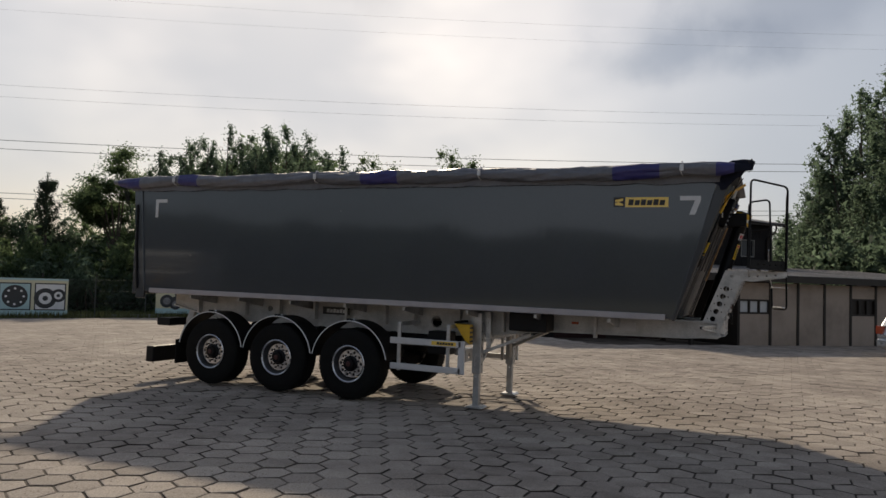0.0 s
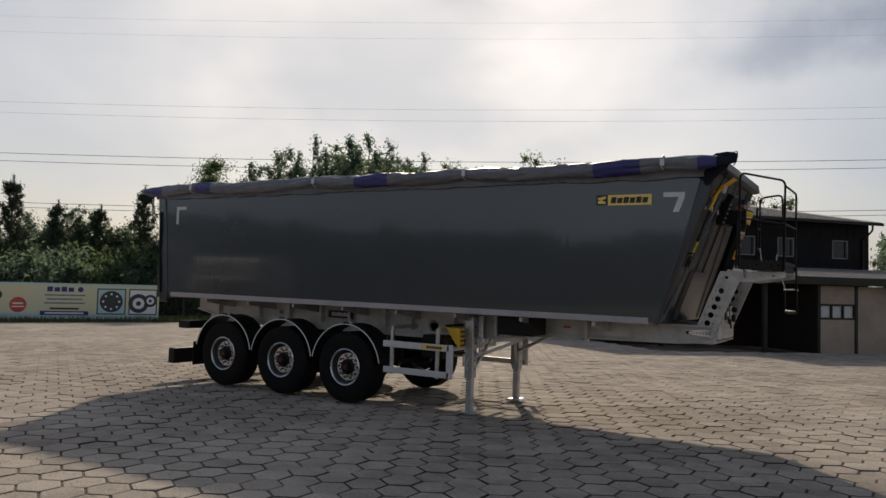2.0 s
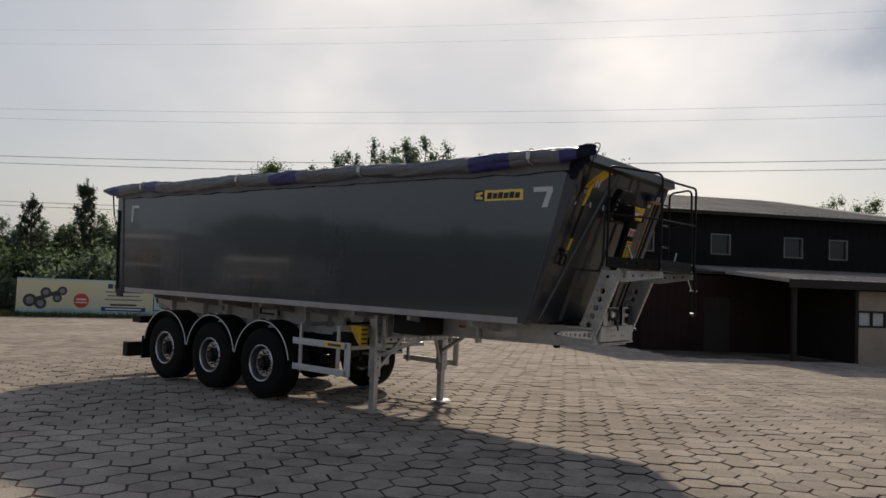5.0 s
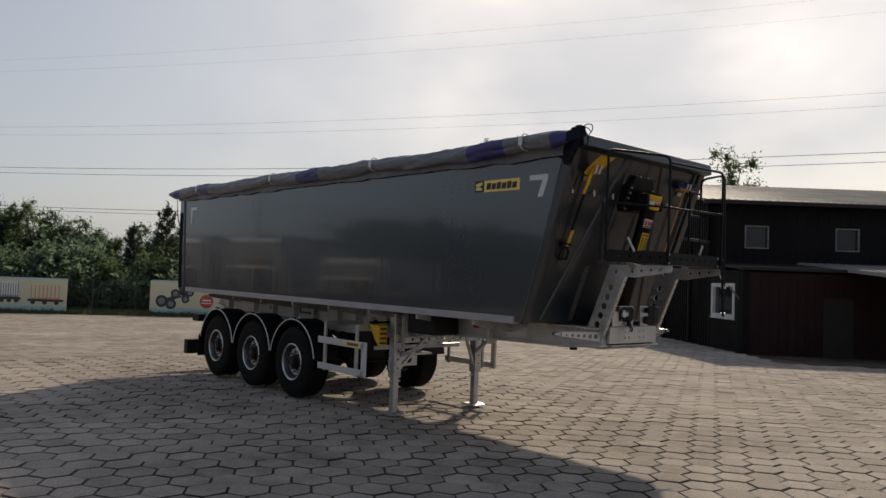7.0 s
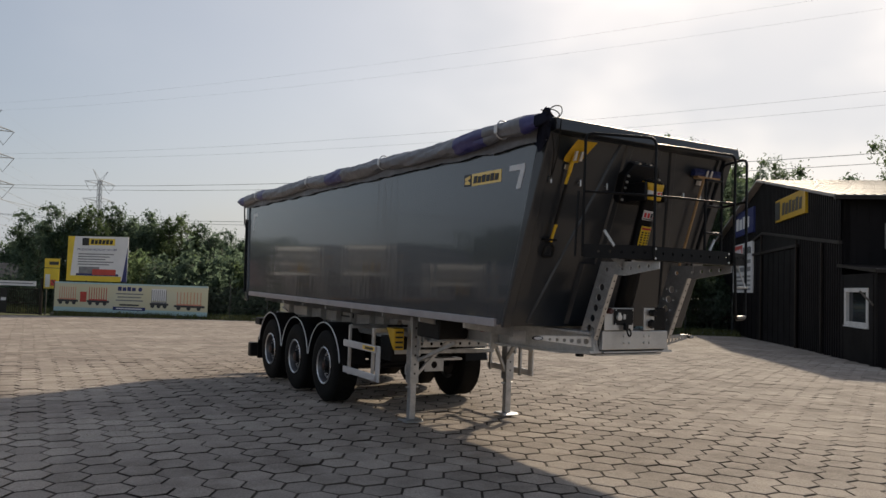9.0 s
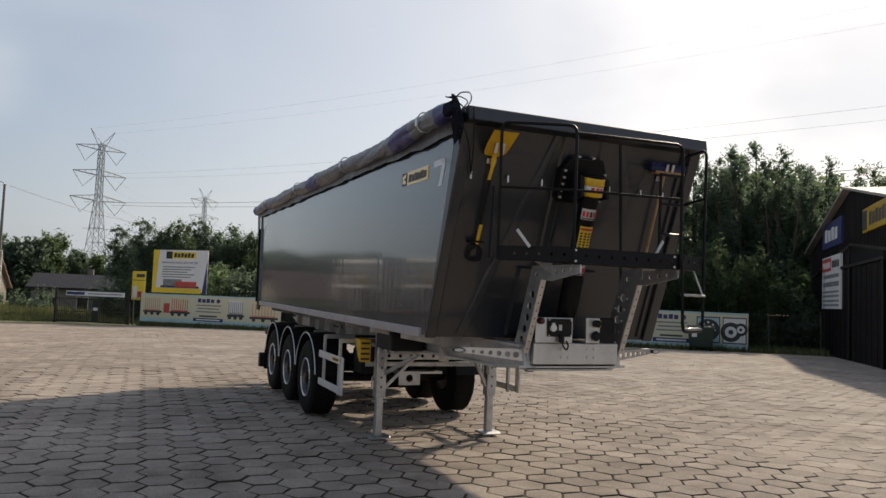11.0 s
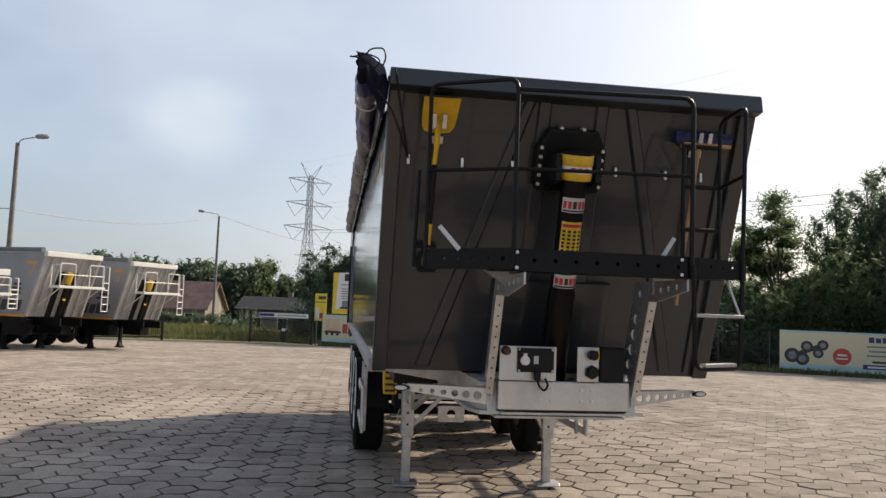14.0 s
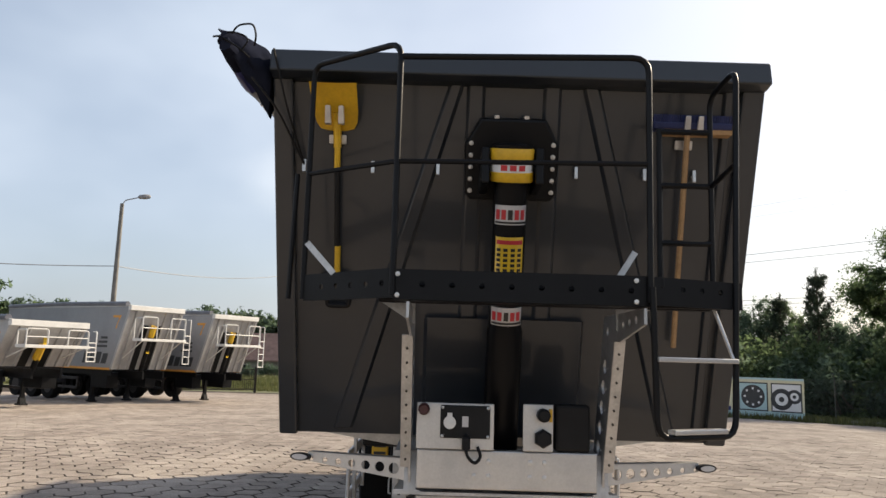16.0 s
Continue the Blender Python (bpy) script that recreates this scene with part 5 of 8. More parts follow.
for k in range(9):
    yy = -0.5 + k * 0.13
    g.box(3.74, 4.09, yy - 0.02, yy + 0.02, 2.20, 2.24)
g.box(3.76, 3.80, -0.62, 0.85, 2.13, 2.245).box(3.9, 3.94, -0.6, 0.85, 2.13, 2.2)
part("tread", g, "black", pf, bevel=0.004)
rw = Matrix.Translation((4.105, 0.50, 0)) @ Matrix.Rotation(math.atan2(0.44, -0.19), 4, "Z")
base = Geo().plate([(0.0, 2.13), (0.48, 2.13), (0.48, 2.245), (0.0, 2.245)], [(0.16, 2.20, 0.013), (0.26, 2.20, 0.013), (0.36, 2.20, 0.013)], "y", -0.004, 0.004)
part("side_wing", Geo().add([rw @ Vector(v) for v in base.v], base.f), "black", pf)
for yy, zz in ((-0.52, 2.225), (-0.52, 2.14), (0.44, 2.225), (0.44, 2.14)):
    part("bolt", Geo().lathe([(0.010, 0.0), (0.010, 0.008), (0.0, 0.009)], Matrix.Translation((4.108, yy, zz)) @ Matrix.Rotation(radians(90), 4, "Y"), 8), "steelbolt", pf)
P1, P2, P3 = (3.68, -0.978), (4.11, -0.54), (4.12, 0.495)
rail = 0.0132
g = Geo().tube(fillet([(P1[0], P1[1], 2.14), (P1[0], P1[1], 3.255), (P2[0], P2[1], 3.20), (P2[0], P2[1], 2.14)], 0.07), rail, 10)
part("guard_rail", g, "black", pf, smooth=True)
g = Geo().tube(fillet([(P2[0], P2[1], 3.14), (P3[0], P3[1], 3.16), (P3[0], P3[1], 2.14)], 0.07), rail, 10)
part("guard_rail", g, "black", pf, smooth=True)
g = Geo().tube([(P1[0], P1[1], 2.725), (P2[0], P2[1], 2.69), (P3[0], P3[1], 2.705)], rail * 0.85, 8)
part("mid_rail", g, "black", pf, smooth=True)
g = Geo().tube([(P1[0] - 0.02, P1[1] - 0.07, 2.14), (P1[0] - 0.01, P1[1] - 0.055, 2.725)], 0.012, 8)
part("rail_stay", g, "black", pf, smooth=True)
for y0, y1 in ((-0.93, -0.81), (0.49, 0.41)):
    part("rail_brace", Geo().bar((3.9, y0, 2.37), (3.9, y1, 2.24), 0.010, 0.026), "galv", pf)
part("ladder_post", Geo().tube([(3.62, 0.68, 2.2), (3.62, 0.68, 3.01)], 0.014, 8), "black", pf, smooth=True)
for zz in (2.998, 2.734, 2.458):
    part("rung", Geo().tube([(3.62, 0.68, zz), (3.62, 0.925, zz)], 0.014, 8), "black", pf, smooth=True)
g = Geo().tube(fillet([(3.62, 0.925, 2.2), (3.62, 0.925, 3.17), (3.90, 0.945, 3.21), (3.96, 0.885, 1.61), (4.145, 0.512, 1.61), (4.13, 0.50, 2.2)], 0.07), rail, 10)
part("ladder_hoop", g, "black", pf, smooth=True)
part("ladder_link", Geo().tube([(3.62, 0.925, 2.734), (3.92, 0.928, 2.77)], 0.013, 8), "black", pf, smooth=True)
part("rung", Geo().bar((4.14, 0.508, 1.915), (3.955, 0.892, 1.915), 0.045, 0.02), "alu", pf, "bare aluminium step", bevel=0.004)
part("rung", Geo().bar((4.11, 0.575, 1.632), (3.985, 0.83, 1.632), 0.045, 0.02), "alu", pf, "bare aluminium step", bevel=0.004)
part("ladder_stay", Geo().tube([(3.90, 0.82, 2.15), (3.955, 0.885, 1.92)], 0.008, 6), "alu", pf, smooth=True)
for yy in (-0.718, -0.38, -0.03, 0.335, 0.69, 0.946):
    g = Geo().box(0, 0.045, -0.006, 0.006, -0.006, 0.006, Matrix.Translation(on_wall(yy, 2.86, 0.02)))
    g.box(0.035, 0.05, -0.009, 0.009, -0.035, 0.028, Matrix.Translation(on_wall(yy, 2.86, 0.02)))
    part("tarp_hook", g, "steelbolt", trailer, "bright zinc tarpaulin hook", bevel=0.003)

# tarpaulin rolled along the side
STRAPS = (-5.27, -2.49, 0.19, 2.89)


def roll(x0, x1):
    """A creased length of the roll, pinched by the straps and at both ends, sagging between."""
    g = Geo()
    n = max(4, int((x1 - x0) / 0.025))
    k = 28
    vs = []
    for i in range(n + 1):
        x = x0 + (x1 - x0) * i / n
        end = min(1.0, 0.30 + (3.74 - x) / 0.62, 0.30 + (x + 6.70) / 0.55)
        near = min(abs(x - s) for s in STRAPS)
        pinch = 1.0 - 0.20 * math.exp(-(near / 0.16) ** 2)
        sag = -0.034 * min(1.0, near / 0.9) ** 0.8 + 0.018 * noise.noise(Vector((x * 1.1, 3, 1)))
        for j in range(k):
            a = 6.28318 * j / k
            c, s = math.cos(a), math.sin(a)
            twist = a * 1.0 + x * 0.9 + 1.6 * noise.noise(Vector((x * 0.7, 9, 4)))
            fold = abs(math.sin(twist * 1.5)) ** 0.6 + 0.5 * abs(math.sin(twist * 3.5 + x * 1.3)) ** 0.7
            w = noise.noise(Vector((x * 1.1, c * 0.9, s * 0.9))) * 0.30 + 0.20 * (fold - 0.85) + noise.noise(Vector((x * 5, c * 3, 7 + s * 3))) * 0.12 + noise.noise(Vector((x * 14, c * 6, s * 6))) * 0.05
            r = (1 + w) * end * pinch
            vs.append((x, -1.300 - 0.036 * max(0.0, x - 1.7) - 0.08 * max(0.0, x - 3.3) + 0.074 * r * c, 3.352 + 0.088 * r * s + sag + 0.035 * (1 - end)))
    fs = [(i * k + j, i * k + (j + 1) % k, (i + 1) * k + (j + 1) % k, (i + 1) * k + j) for i in range(n) for j in range(k)]
    fs += [tuple(range(k - 1, -1, -1)), tuple(range(n * k, n * k + k))]
    return g.add(vs, fs)


tp = root("rolled_tarpaulin", TR, "grey and blue tarpaulin rolled along the tipper's top edge", "tarpaulin")
cuts = [(-6.68, "tarp"), (-6.56, "tarpblue"), (-6.05, "tarp"), (-5.20, "tarpblue"), (-4.79, "tarp"), (-1.70, "tarpblue"), (-1.09, "tarp"), (2.03, "tarpblue"), (2.62, "tarp"), (3.29, "tarpblue"), (3.50, "tarpend"), (3.71, None)]
for (a, m), (b, _) in zip(cuts, cuts[1:]):
    part("tarp_length", roll(a, b), m, tp, {"tarpblue": "blue tarpaulin length", "tarpend": "dark pinched tarpaulin end"}.get(m, "grey tarpaulin length"), smooth=True)
for xx in STRAPS:
    g = Geo().tube([(xx + 0.01 * math.sin(3 * a), -1.303 - 0.036 * max(0.0, xx - 1.7) + 0.078 * math.cos(a), 3.352 + 0.092 * math.sin(a)) for a in [6.28318 * i / 16 for i in range(16)]], 0.007, 6, closed=True)
    part("strap", g, "tape", tp, "pale strap with a buckle", smooth=True)
    part("buckle", Geo().box(xx - 0.025, xx + 0.025, -1.389 - 0.036 * max(0.0, xx - 1.7), -1.374 - 0.036 * max(0.0, xx - 1.7), 3.31, 3.39), "tape", tp, bevel=0.004)
# hanging flap under the roll
g = Geo()
n = 420
vs = []
for i in range(n + 1):
    x = -6.3 + 9.78 * i / n
    q = 0.06 + 0.05 * abs(noise.noise(Vector((x * 1.3, 0, 2)))) + 0.022 * abs(noise.noise(Vector((x * 17, 5, 2))))
    wave = 0.014 * noise.noise(Vector((x * 6, 4, 1)))
    for z, y in ((3.32, -1.275), (3.25 - q, -1.262 + wave), (3.25 - q, -1.256 + wave), (3.32, -1.262)):
        vs.append((x, y, z))
g.add(vs, [(4 * i + j, 4 * i + (j + 1) % 4, 4 * i + 4 + (j + 1) % 4, 4 * i + 4 + j) for i in range(n) for j in range(4)])
part("hem", g, "tarp", tp, "wrinkled hanging hem")
# the gathered end of the cover, folded over the wall's top corner
g = Geo()
tip, base, n, k = Vector((3.70, -1.435, 3.385)), Vector((3.37, -1.245, 3.255)), 16, 24
vs = []
for i in range(n + 1):
    u = i / n
    mid = tip.lerp(base, u) + Vector((0, 0, 0.02 * math.sin(3.14 * u)))
    for j in range(k):
        a = 6.28318 * j / k
        crease = 1 + 0.28 * abs(math.sin(a * 2.5 + 2.2 * u)) - 0.14 + 0.22 * noise.noise(Vector((u * 5, math.cos(a) * 2, math.sin(a) * 2)))
        vs.append(tuple(mid + Vector((math.cos(a) * (0.030 + 0.075 * u) * crease, 0.012 * math.cos(a * 2), math.sin(a) * (0.032 + 0.115 * u) * crease))))
fs = [(i * k + j, i * k + (j + 1) % k, (i + 1) * k + (j + 1) % k, (i + 1) * k + j) for i in range(n) for j in range(k)]
g.add(vs, fs + [tuple(range(k - 1, -1, -1)), tuple(range(n * k, n * k + k))])
part("gathered_end", g, "tarpend", tp, "dark blue cover end gathered in folds", smooth=True)
g = Geo()
c = Vector((3.66, -1.40, 3.395))
g.tube(fillet([c, c + Vector((0.03, 0.04, 0.05)), c + Vector((0.04, 0.12, 0.055)), c + Vector((0.03, 0.135, 0.0)), c + Vector((0.0, 0.12, -0.04))], 0.05), 0.005, 6)
g.tube(fillet([c + Vector((0, -0.06, 0.0)), c + Vector((0.05, 0.02, 0.012)), c + Vector((0.04, 0.11, -0.02)), c + Vector((0.02, 0.06, -0.08))], 0.05), 0.0045, 6)
g.tube(fillet([c + Vector((0, -0.08, 0.0)), c + Vector((0.06, -0.03, -0.02)), c + Vector((0.04, 0.06, -0.07)), c + Vector((0.0, 0.10, -0.10))], 0.05), 0.005, 6)
part("cord_loop", g, "plastic", tp, "black elastic cord loops", smooth=True)
for q in (0.0, 0.05):
    g = Geo().tube(fillet([(3.60, -1.20 - q * 2, 3.37 - q * 3), on_wall(-1.14 - q, 3.10, 0.16), on_wall(-1.074, 2.86, 0.06)], 0.08), 0.0055, 6)
    part("tie_cord", g, "plastic", tp, smooth=True)
part("cord_hook", Geo().box(0.0, 0.03, -0.009, 0.009, -0.035, 0.028, Matrix.Translation(on_wall(-1.074, 2.86, 0.035))), "steelbolt", tp)
g = Geo()
for k in range(4):
    y = -1.26 + 0.02 * k
    g.tube([(XR - 0.30 - 0.05 * k, y, 3.30), (XR - 0.26 - 0.03 * k, y, 3.05 - 0.08 * k), (XR - 0.22, y, 2.85 - 0.05 * k)], 0.006, 5)
part("tie_cord", g, "plastic", tp, smooth=True)

# tools clipped to the front wall
sh = root("shovel", TR, "yellow shovel with a black and yellow handle on the front wall", "shovel")


def wall_poly(pts, o0, o1):
    n = len(pts)
    return Geo().add([on_wall(y, z, o0) for y, z in pts] + [on_wall(y, z, o1) for y, z in pts], [tuple(range(n - 1, -1, -1)), tuple(range(n, 2 * n))] + [(i, (i + 1) % n, n + (i + 1) % n, n + i) for i in range(n)])


def blade_at(y, z, t):
    """The shovel's blade stands off the wall more and more towards its edge."""
    q = min(1.0, max(0.0, (z - 3.03) / 0.165))
    dish = 0.03 * (1 - ((y + 0.90) / 0.115) ** 2) * (1 - q * 0.6)
    return on_wall(y, z, 0.075 + 0.165 * q ** 1.25 - dish + t)


g = Geo()
rows = [(3.030, -0.935, -0.855), (3.036, -0.985, -0.815), (3.060, -1.003, -0.795), (3.10, -1.010, -0.788), (3.15, -1.014, -0.786), (3.197, -1.015, -0.785)]
for t in (0.0, 0.006):
    for z, ya, yb_ in rows:
        g.v += [tuple(blade_at(ya + (yb_ - ya) * i / 6, z, t)) for i in range(7)]
n = 7 * len(rows)
for r in range(len(rows) - 1):
    for i in range(6):
        k = r * 7 + i
        g.f += [(k, k + 7, k + 8, k + 1), (n + k, n + k + 1, n + k + 8, n + k + 7)]
rim = list(range(7)) + [7 * r + 6 for r in range(1, len(rows))] + list(range(n - 2, n - 8, -1)) + [7 * r for r in range(len(rows) - 2, 0, -1)]
g.f += [(p, q, q + n, p + n) for p, q in zip(rim, rim[1:] + rim[:1])]
part("blade", g, "yellow", sh, "dished yellow steel blade", smooth=True)
part("socket", Geo().tube([on_wall(-0.897, 3.10, 0.115), on_wall(-0.898, 3.02, 0.085), on_wall(-0.898, 2.94, 0.085)], 0.02, 8), "yellow", sh, smooth=True)
for z0, z1, m in ((2.94, 2.83, "yellow"), (2.83, 2.455, "plastic"), (2.455, 2.29, "yellow")):
    part("handle", Geo().tube([on_wall(-0.898, z0, 0.085), on_wall(-0.902, z1, 0.075)], 0.016, 8), m, sh, "black grip" if m == "plastic" else "", smooth=True)
part("grip", Geo().tube(fillet([on_wall(-0.955, 2.235, 0.07), on_wall(-0.955, 2.15, 0.07), on_wall(-0.84, 2.15, 0.07), on_wall(-0.84, 2.235, 0.07), on_wall(-0.90, 2.28, 0.07), on_wall(-0.955, 2.235, 0.07)], 0.02), 0.014, 8), "plastic", sh, "black D-shaped grip", smooth=True)
part("clip", wall_poly([(-0.945, 2.965), (-0.945, 3.01), (-0.855, 3.01), (-0.855, 2.965)], 0.045, 0.057), "alu", sh, bevel=0.004)
for yy in (-0.934, -0.868):
    part("clip", wall_poly([(yy - 0.016, 3.03), (yy + 0.016, 3.03), (yy + 0.013, 3.115), (yy - 0.013, 3.115)], 0.15, 0.175), "alu", sh, bevel=0.004)
part("clip", wall_poly([(-0.985, 2.298), (-0.845, 2.298), (-0.845, 2.316), (-0.985, 2.316)], 0.03, 0.095), "black", sh)
bm_ = root("broom", TR, "yard broom, blue head and wooden handle, on the front wall", "broom")
part("head", wall_poly([(0.703, 3.066), (1.097, 3.066), (1.097, 3.10), (0.703, 3.10)], 0.06, 0.125), "blue", bm_, bevel=0.008)
g = Geo()
for k in range(40):
    yy = 0.706 + k * 0.01
    for q in (0.065, 0.09, 0.115):
        g.bar(on_wall(yy, 3.095, q), on_wall(yy + 0.004 * math.sin(k * 7 + q * 90), 3.135, q), 0.007, 0.007)
part("bristles", g, "blue", bm_, "blue bristles")
part("head_board", wall_poly([(0.76, 3.045), (1.10, 3.045), (1.10, 3.066), (0.76, 3.066)], 0.06, 0.12), "wood", bm_)
part("handle", Geo().tube([on_wall(0.882, 3.06, 0.095), on_wall(0.902, 2.35, 0.095), on_wall(0.915, 1.98, 0.095)], 0.0145, 8), "wood", bm_, "pale wooden handle", smooth=True)
part("clip", wall_poly([(0.835, 2.985), (0.925, 2.985), (0.925, 3.03), (0.835, 3.03)], 0.045, 0.057), "alu", bm_, bevel=0.004)
for yy in (0.869, 0.933):
    part("clip", wall_poly([(yy - 0.016, 3.06), (yy + 0.016, 3.06), (yy + 0.013, 3.125), (yy - 0.013, 3.125)], 0.125, 0.14), "alu", bm_, bevel=0.004)


# ---- boundary fence and advertising boards ----
def on_fence(d, off=0.0):
    """d metres along the fence from the gate board's end, off metres into the yard."""
    p = FENCE_O + FENCE_U * d
    q = Vector((FENCE_U.y, -FENCE_U.x))
    x, y = p.x + q.x * off, p.y + q.y * off
    return Vector((x, y, ground_z(x, y)))


FM = Matrix.Rotation(math.atan2(FENCE_U.y, FENCE_U.x), 4, "Z")


def board_matrix(d, off=0.12, z=0.0):
    return Matrix.Translation(on_fence(d, off) + Vector((0, 0, z))) @ FM


def disc(cx, cz, r, y0, y1, n=20):
    return Geo().prism([(cx + r * math.cos(6.28318 * i / n), cz + r * math.sin(6.28318 * i / n)) for i in range(n)], "y", y0, y1)


def board_base(name, d, length, low, high, label):
    b = root(name, board_matrix(d), label, "billboard", "advertising boards on the fence")
    part("panel", Geo().box(0, length, 0, 0.03, low, high), "cream", b, bevel=0.004)
    part("lower_band", Geo().box(0, length, -0.004, 0.0, low, low + 0.28), "paleblue", b)
    part("upper_band", Geo().box(0, length, -0.004, 0.0, high - 0.10, high), "paleblue", b)
    for k in range(int(length / 2.4) + 1):
        part("post", Geo().box(k * 2.4 + 0.05, k * 2.4 + 0.11, 0.035, 0.09, -0.1, high), "fence", b)
    return b


def text_block(b, x, w, low, n=3, heading=True):
    if heading:
        wordmark(b, Matrix.Translation((x + w * 0.12, -0.004, low + 1.45)), w * 0.58, 0.26, "print_navy", 4, 0.0)
        part("heading_mark", disc(x + w * 0.82, low + 1.57, 0.14, -0.008, 0.0, 14), "print_navy", b)
    for k in range(n):
        part("text_bar", Geo().box(x + w * (0.08 + 0.05 * (k % 2)), x + w * (0.92 - 0.06 * (k % 2)), -0.007, 0.0, low + 1.22 - 0.21 * k, low + 1.30 - 0.21 * k), "print_grey", b)
    part("number_bar", Geo().box(x + w * 0.2, x + w * 0.8, -0.007, 0.0, low + 0.50, low + 0.60), "print_dark", b)
    part("address_bar", Geo().box(x, x + w, -0.007, 0.0, low + 0.20, low + 0.42), "print_navy", b)
    part("address_text", Geo().box(x + w * 0.1, x + w * 0.9, -0.011, -0.007, low + 0.27, low + 0.35), "print_white", b)


def timber_truck(b, x, z, w, m, cab):
    part("printed_chassis", Geo().box(x, x + w, -0.009, 0.0, z + 0.18, z + 0.32), "print_dark", b)
    for k in range(8):
        part("printed_stake", Geo().box(x + w * (0.1 + 0.11 * k) - 0.025, x + w * (0.1 + 0.11 * k) + 0.025, -0.008, 0.0, z + 0.3, z + 1.15), m, b)
    part("printed_load", Geo().box(x + w * 0.08, x + w * 0.9, -0.006, 0.0, z + 0.3, z + 0.40), m, b)
    for k in range(3):
        part("printed_wheel", disc(x + w * (0.15 + 0.33 * k), z + 0.14, 0.14, -0.012, 0.0, 12), "print_dark", b)
    if cab:
        part("printed_cab", Geo().box(x - 0.5, x - 0.04, -0.009, 0.0, z + 0.2, z + 0.85), m, b)


b = board_base("billboard", 0.0, 10.9, 0.30, 2.22, "long fence billboard printed with timber trailers on cream")
timber_truck(b, 0.25, 0.75, 1.5, "print_salmon", False)
timber_truck(b, 2.4, 0.75, 1.6, "print_red", True)
text_block(b, 4.3, 2.3, 0.30)
timber_truck(b, 6.9, 0.72, 1.3, "print_grey", False)
timber_truck(b, 8.6, 0.65, 2.1, "print_salmon", False)
part("printed_tanks", Geo().box(7.0, 8.0, -0.007, 0, 1.2, 1.95), "print_white", b)


def axle_board(d, length):
    b = board_base("billboard", d, length, 0.22, 2.12, "long fence billboard printed with axles and wheels on cream")
    k = length / 10.3
    for x, z, r in ((0.7, 0.9, 0.36), (1.25, 0.75, 0.32), (1.5, 1.35, 0.28), (2.1, 1.05, 0.24), (2.35, 1.45, 0.25)):
        part("printed_hub", disc(x * k, z, r, -0.009, 0.0, 14), "print_dark", b)
        part("printed_rim", disc(x * k, z, r * 0.55, -0.012, 0.0, 12), "print_grey", b)
    part("printed_axle", Geo().bar((0.5 * k, -0.006, 0.8), (2.5 * k, -0.006, 1.5), 0.01, 0.22), "print_dark", b)
    bd = part("printed_badge", disc(3.35 * k, 0.95, 0.40, -0.008, 0.0, 28), "print_red", b, "round red badge")
    part("badge_bar", Geo().box(3.1 * k, 3.6 * k, -0.012, -0.008, 0.98, 1.06), "print_white", bd)
    part("badge_bar", Geo().box(3.05 * k, 3.65 * k, -0.012, -0.008, 0.82, 0.88), "print_white", bd)
    text_block(b, 4.4 * k, 2.35 * k, 0.22)
    for x0 in (7.15, 8.75):
        ph = part("printed_photo", Geo().box(x0 * k, (x0 + 1.45) * k, -0.006, 0.0, 0.48, 1.88), "print_dark", b, "printed photograph of wheels")
        part("photo_ground", Geo().box((x0 + 0.06) * k, (x0 + 1.39) * k, -0.009, -0.006, 0.54, 1.82), "paleblue" if x0 < 8 else "print_white", ph)
        if x0 < 8:
            part("photo_hub", disc((x0 + 0.72) * k, 1.18, 0.58, -0.013, -0.009, 24), "print_dark", ph)
            for q in range(8):
                part("photo_stud", disc((x0 + 0.72 + 0.4 * math.cos(q * 0.785)) * k, 1.18 + 0.4 * math.sin(q * 0.785), 0.06, -0.016, -0.013, 8), "print_white", ph)
        else:
            for cx, cz, r in ((x0 + 0.5, 1.1, 0.52), (x0 + 1.1, 1.25, 0.34)):
                part("photo_tyre", disc(cx * k, cz, r, -0.013, -0.009, 24), "print_dark", ph)
                part("photo_rim", disc(cx * k, cz, r * 0.58, -0.016, -0.013, 20), "print_white", ph)
                part("photo_boss", disc(cx * k, cz, r * 0.25, -0.019, -0.016, 14), "print_dark", ph)
    return b


axle_board(15.75, 10.25)
axle_board(30.3, 8.5)

# raised billboard on posts
b = root("raised_billboard", board_matrix(0.45, -0.35), "large raised billboard, white with yellow ends, on steel posts", "billboard")
BL, BH = 4.4, 2.95
lo = 5.25 - BH
part("panel", Geo().box(0, BL, 0, 0.08, lo, lo + BH), "print_white", b, bevel=0.01)
part("yellow_end", Geo().prism([(0, lo), (0.25, lo), (0.50, lo + BH), (0, lo + BH)], "y", -0.005, 0.0), "print_yellow", b)
part("dark_end", Geo().prism([(BL - 0.35, lo), (BL, lo), (BL, lo + BH * 0.8)], "y", -0.006, 0.0), "print_navy", b)
part("lower_band", Geo().box(0, BL - 0.4, -0.006, 0.0, lo, lo + 0.35), "print_yellow", b)
part("emblem", Geo().box(1.05, 1.55, -0.008, 0.0, lo + 2.35, lo + 2.85), "ink", b)
nm = part("name_plate", Geo().box(1.55, 3.45, -0.006, 0.0, lo + 2.38, lo + 2.82), "print_yellow", b)
wordmark(nm, Matrix.Translation((1.65, -0.006, lo + 2.45)), 1.65, 0.30, "ink", 6)
for k in range(5):
    part("text_bar", Geo().box(0.8, 3.4 - 0.3 * (k % 3), -0.006, 0.0, lo + 1.75 - k * 0.17, lo + 1.82 - k * 0.17), "print_grey", b)
part("printed_building", Geo().box(0.9, 2.4, -0.006, 0, lo + 0.42, lo + 0.95), "print_grey", b)
part("printed_building", Geo().box(1.9, 3.6, -0.009, 0, lo + 0.42, lo + 0.80), "print_red", b)
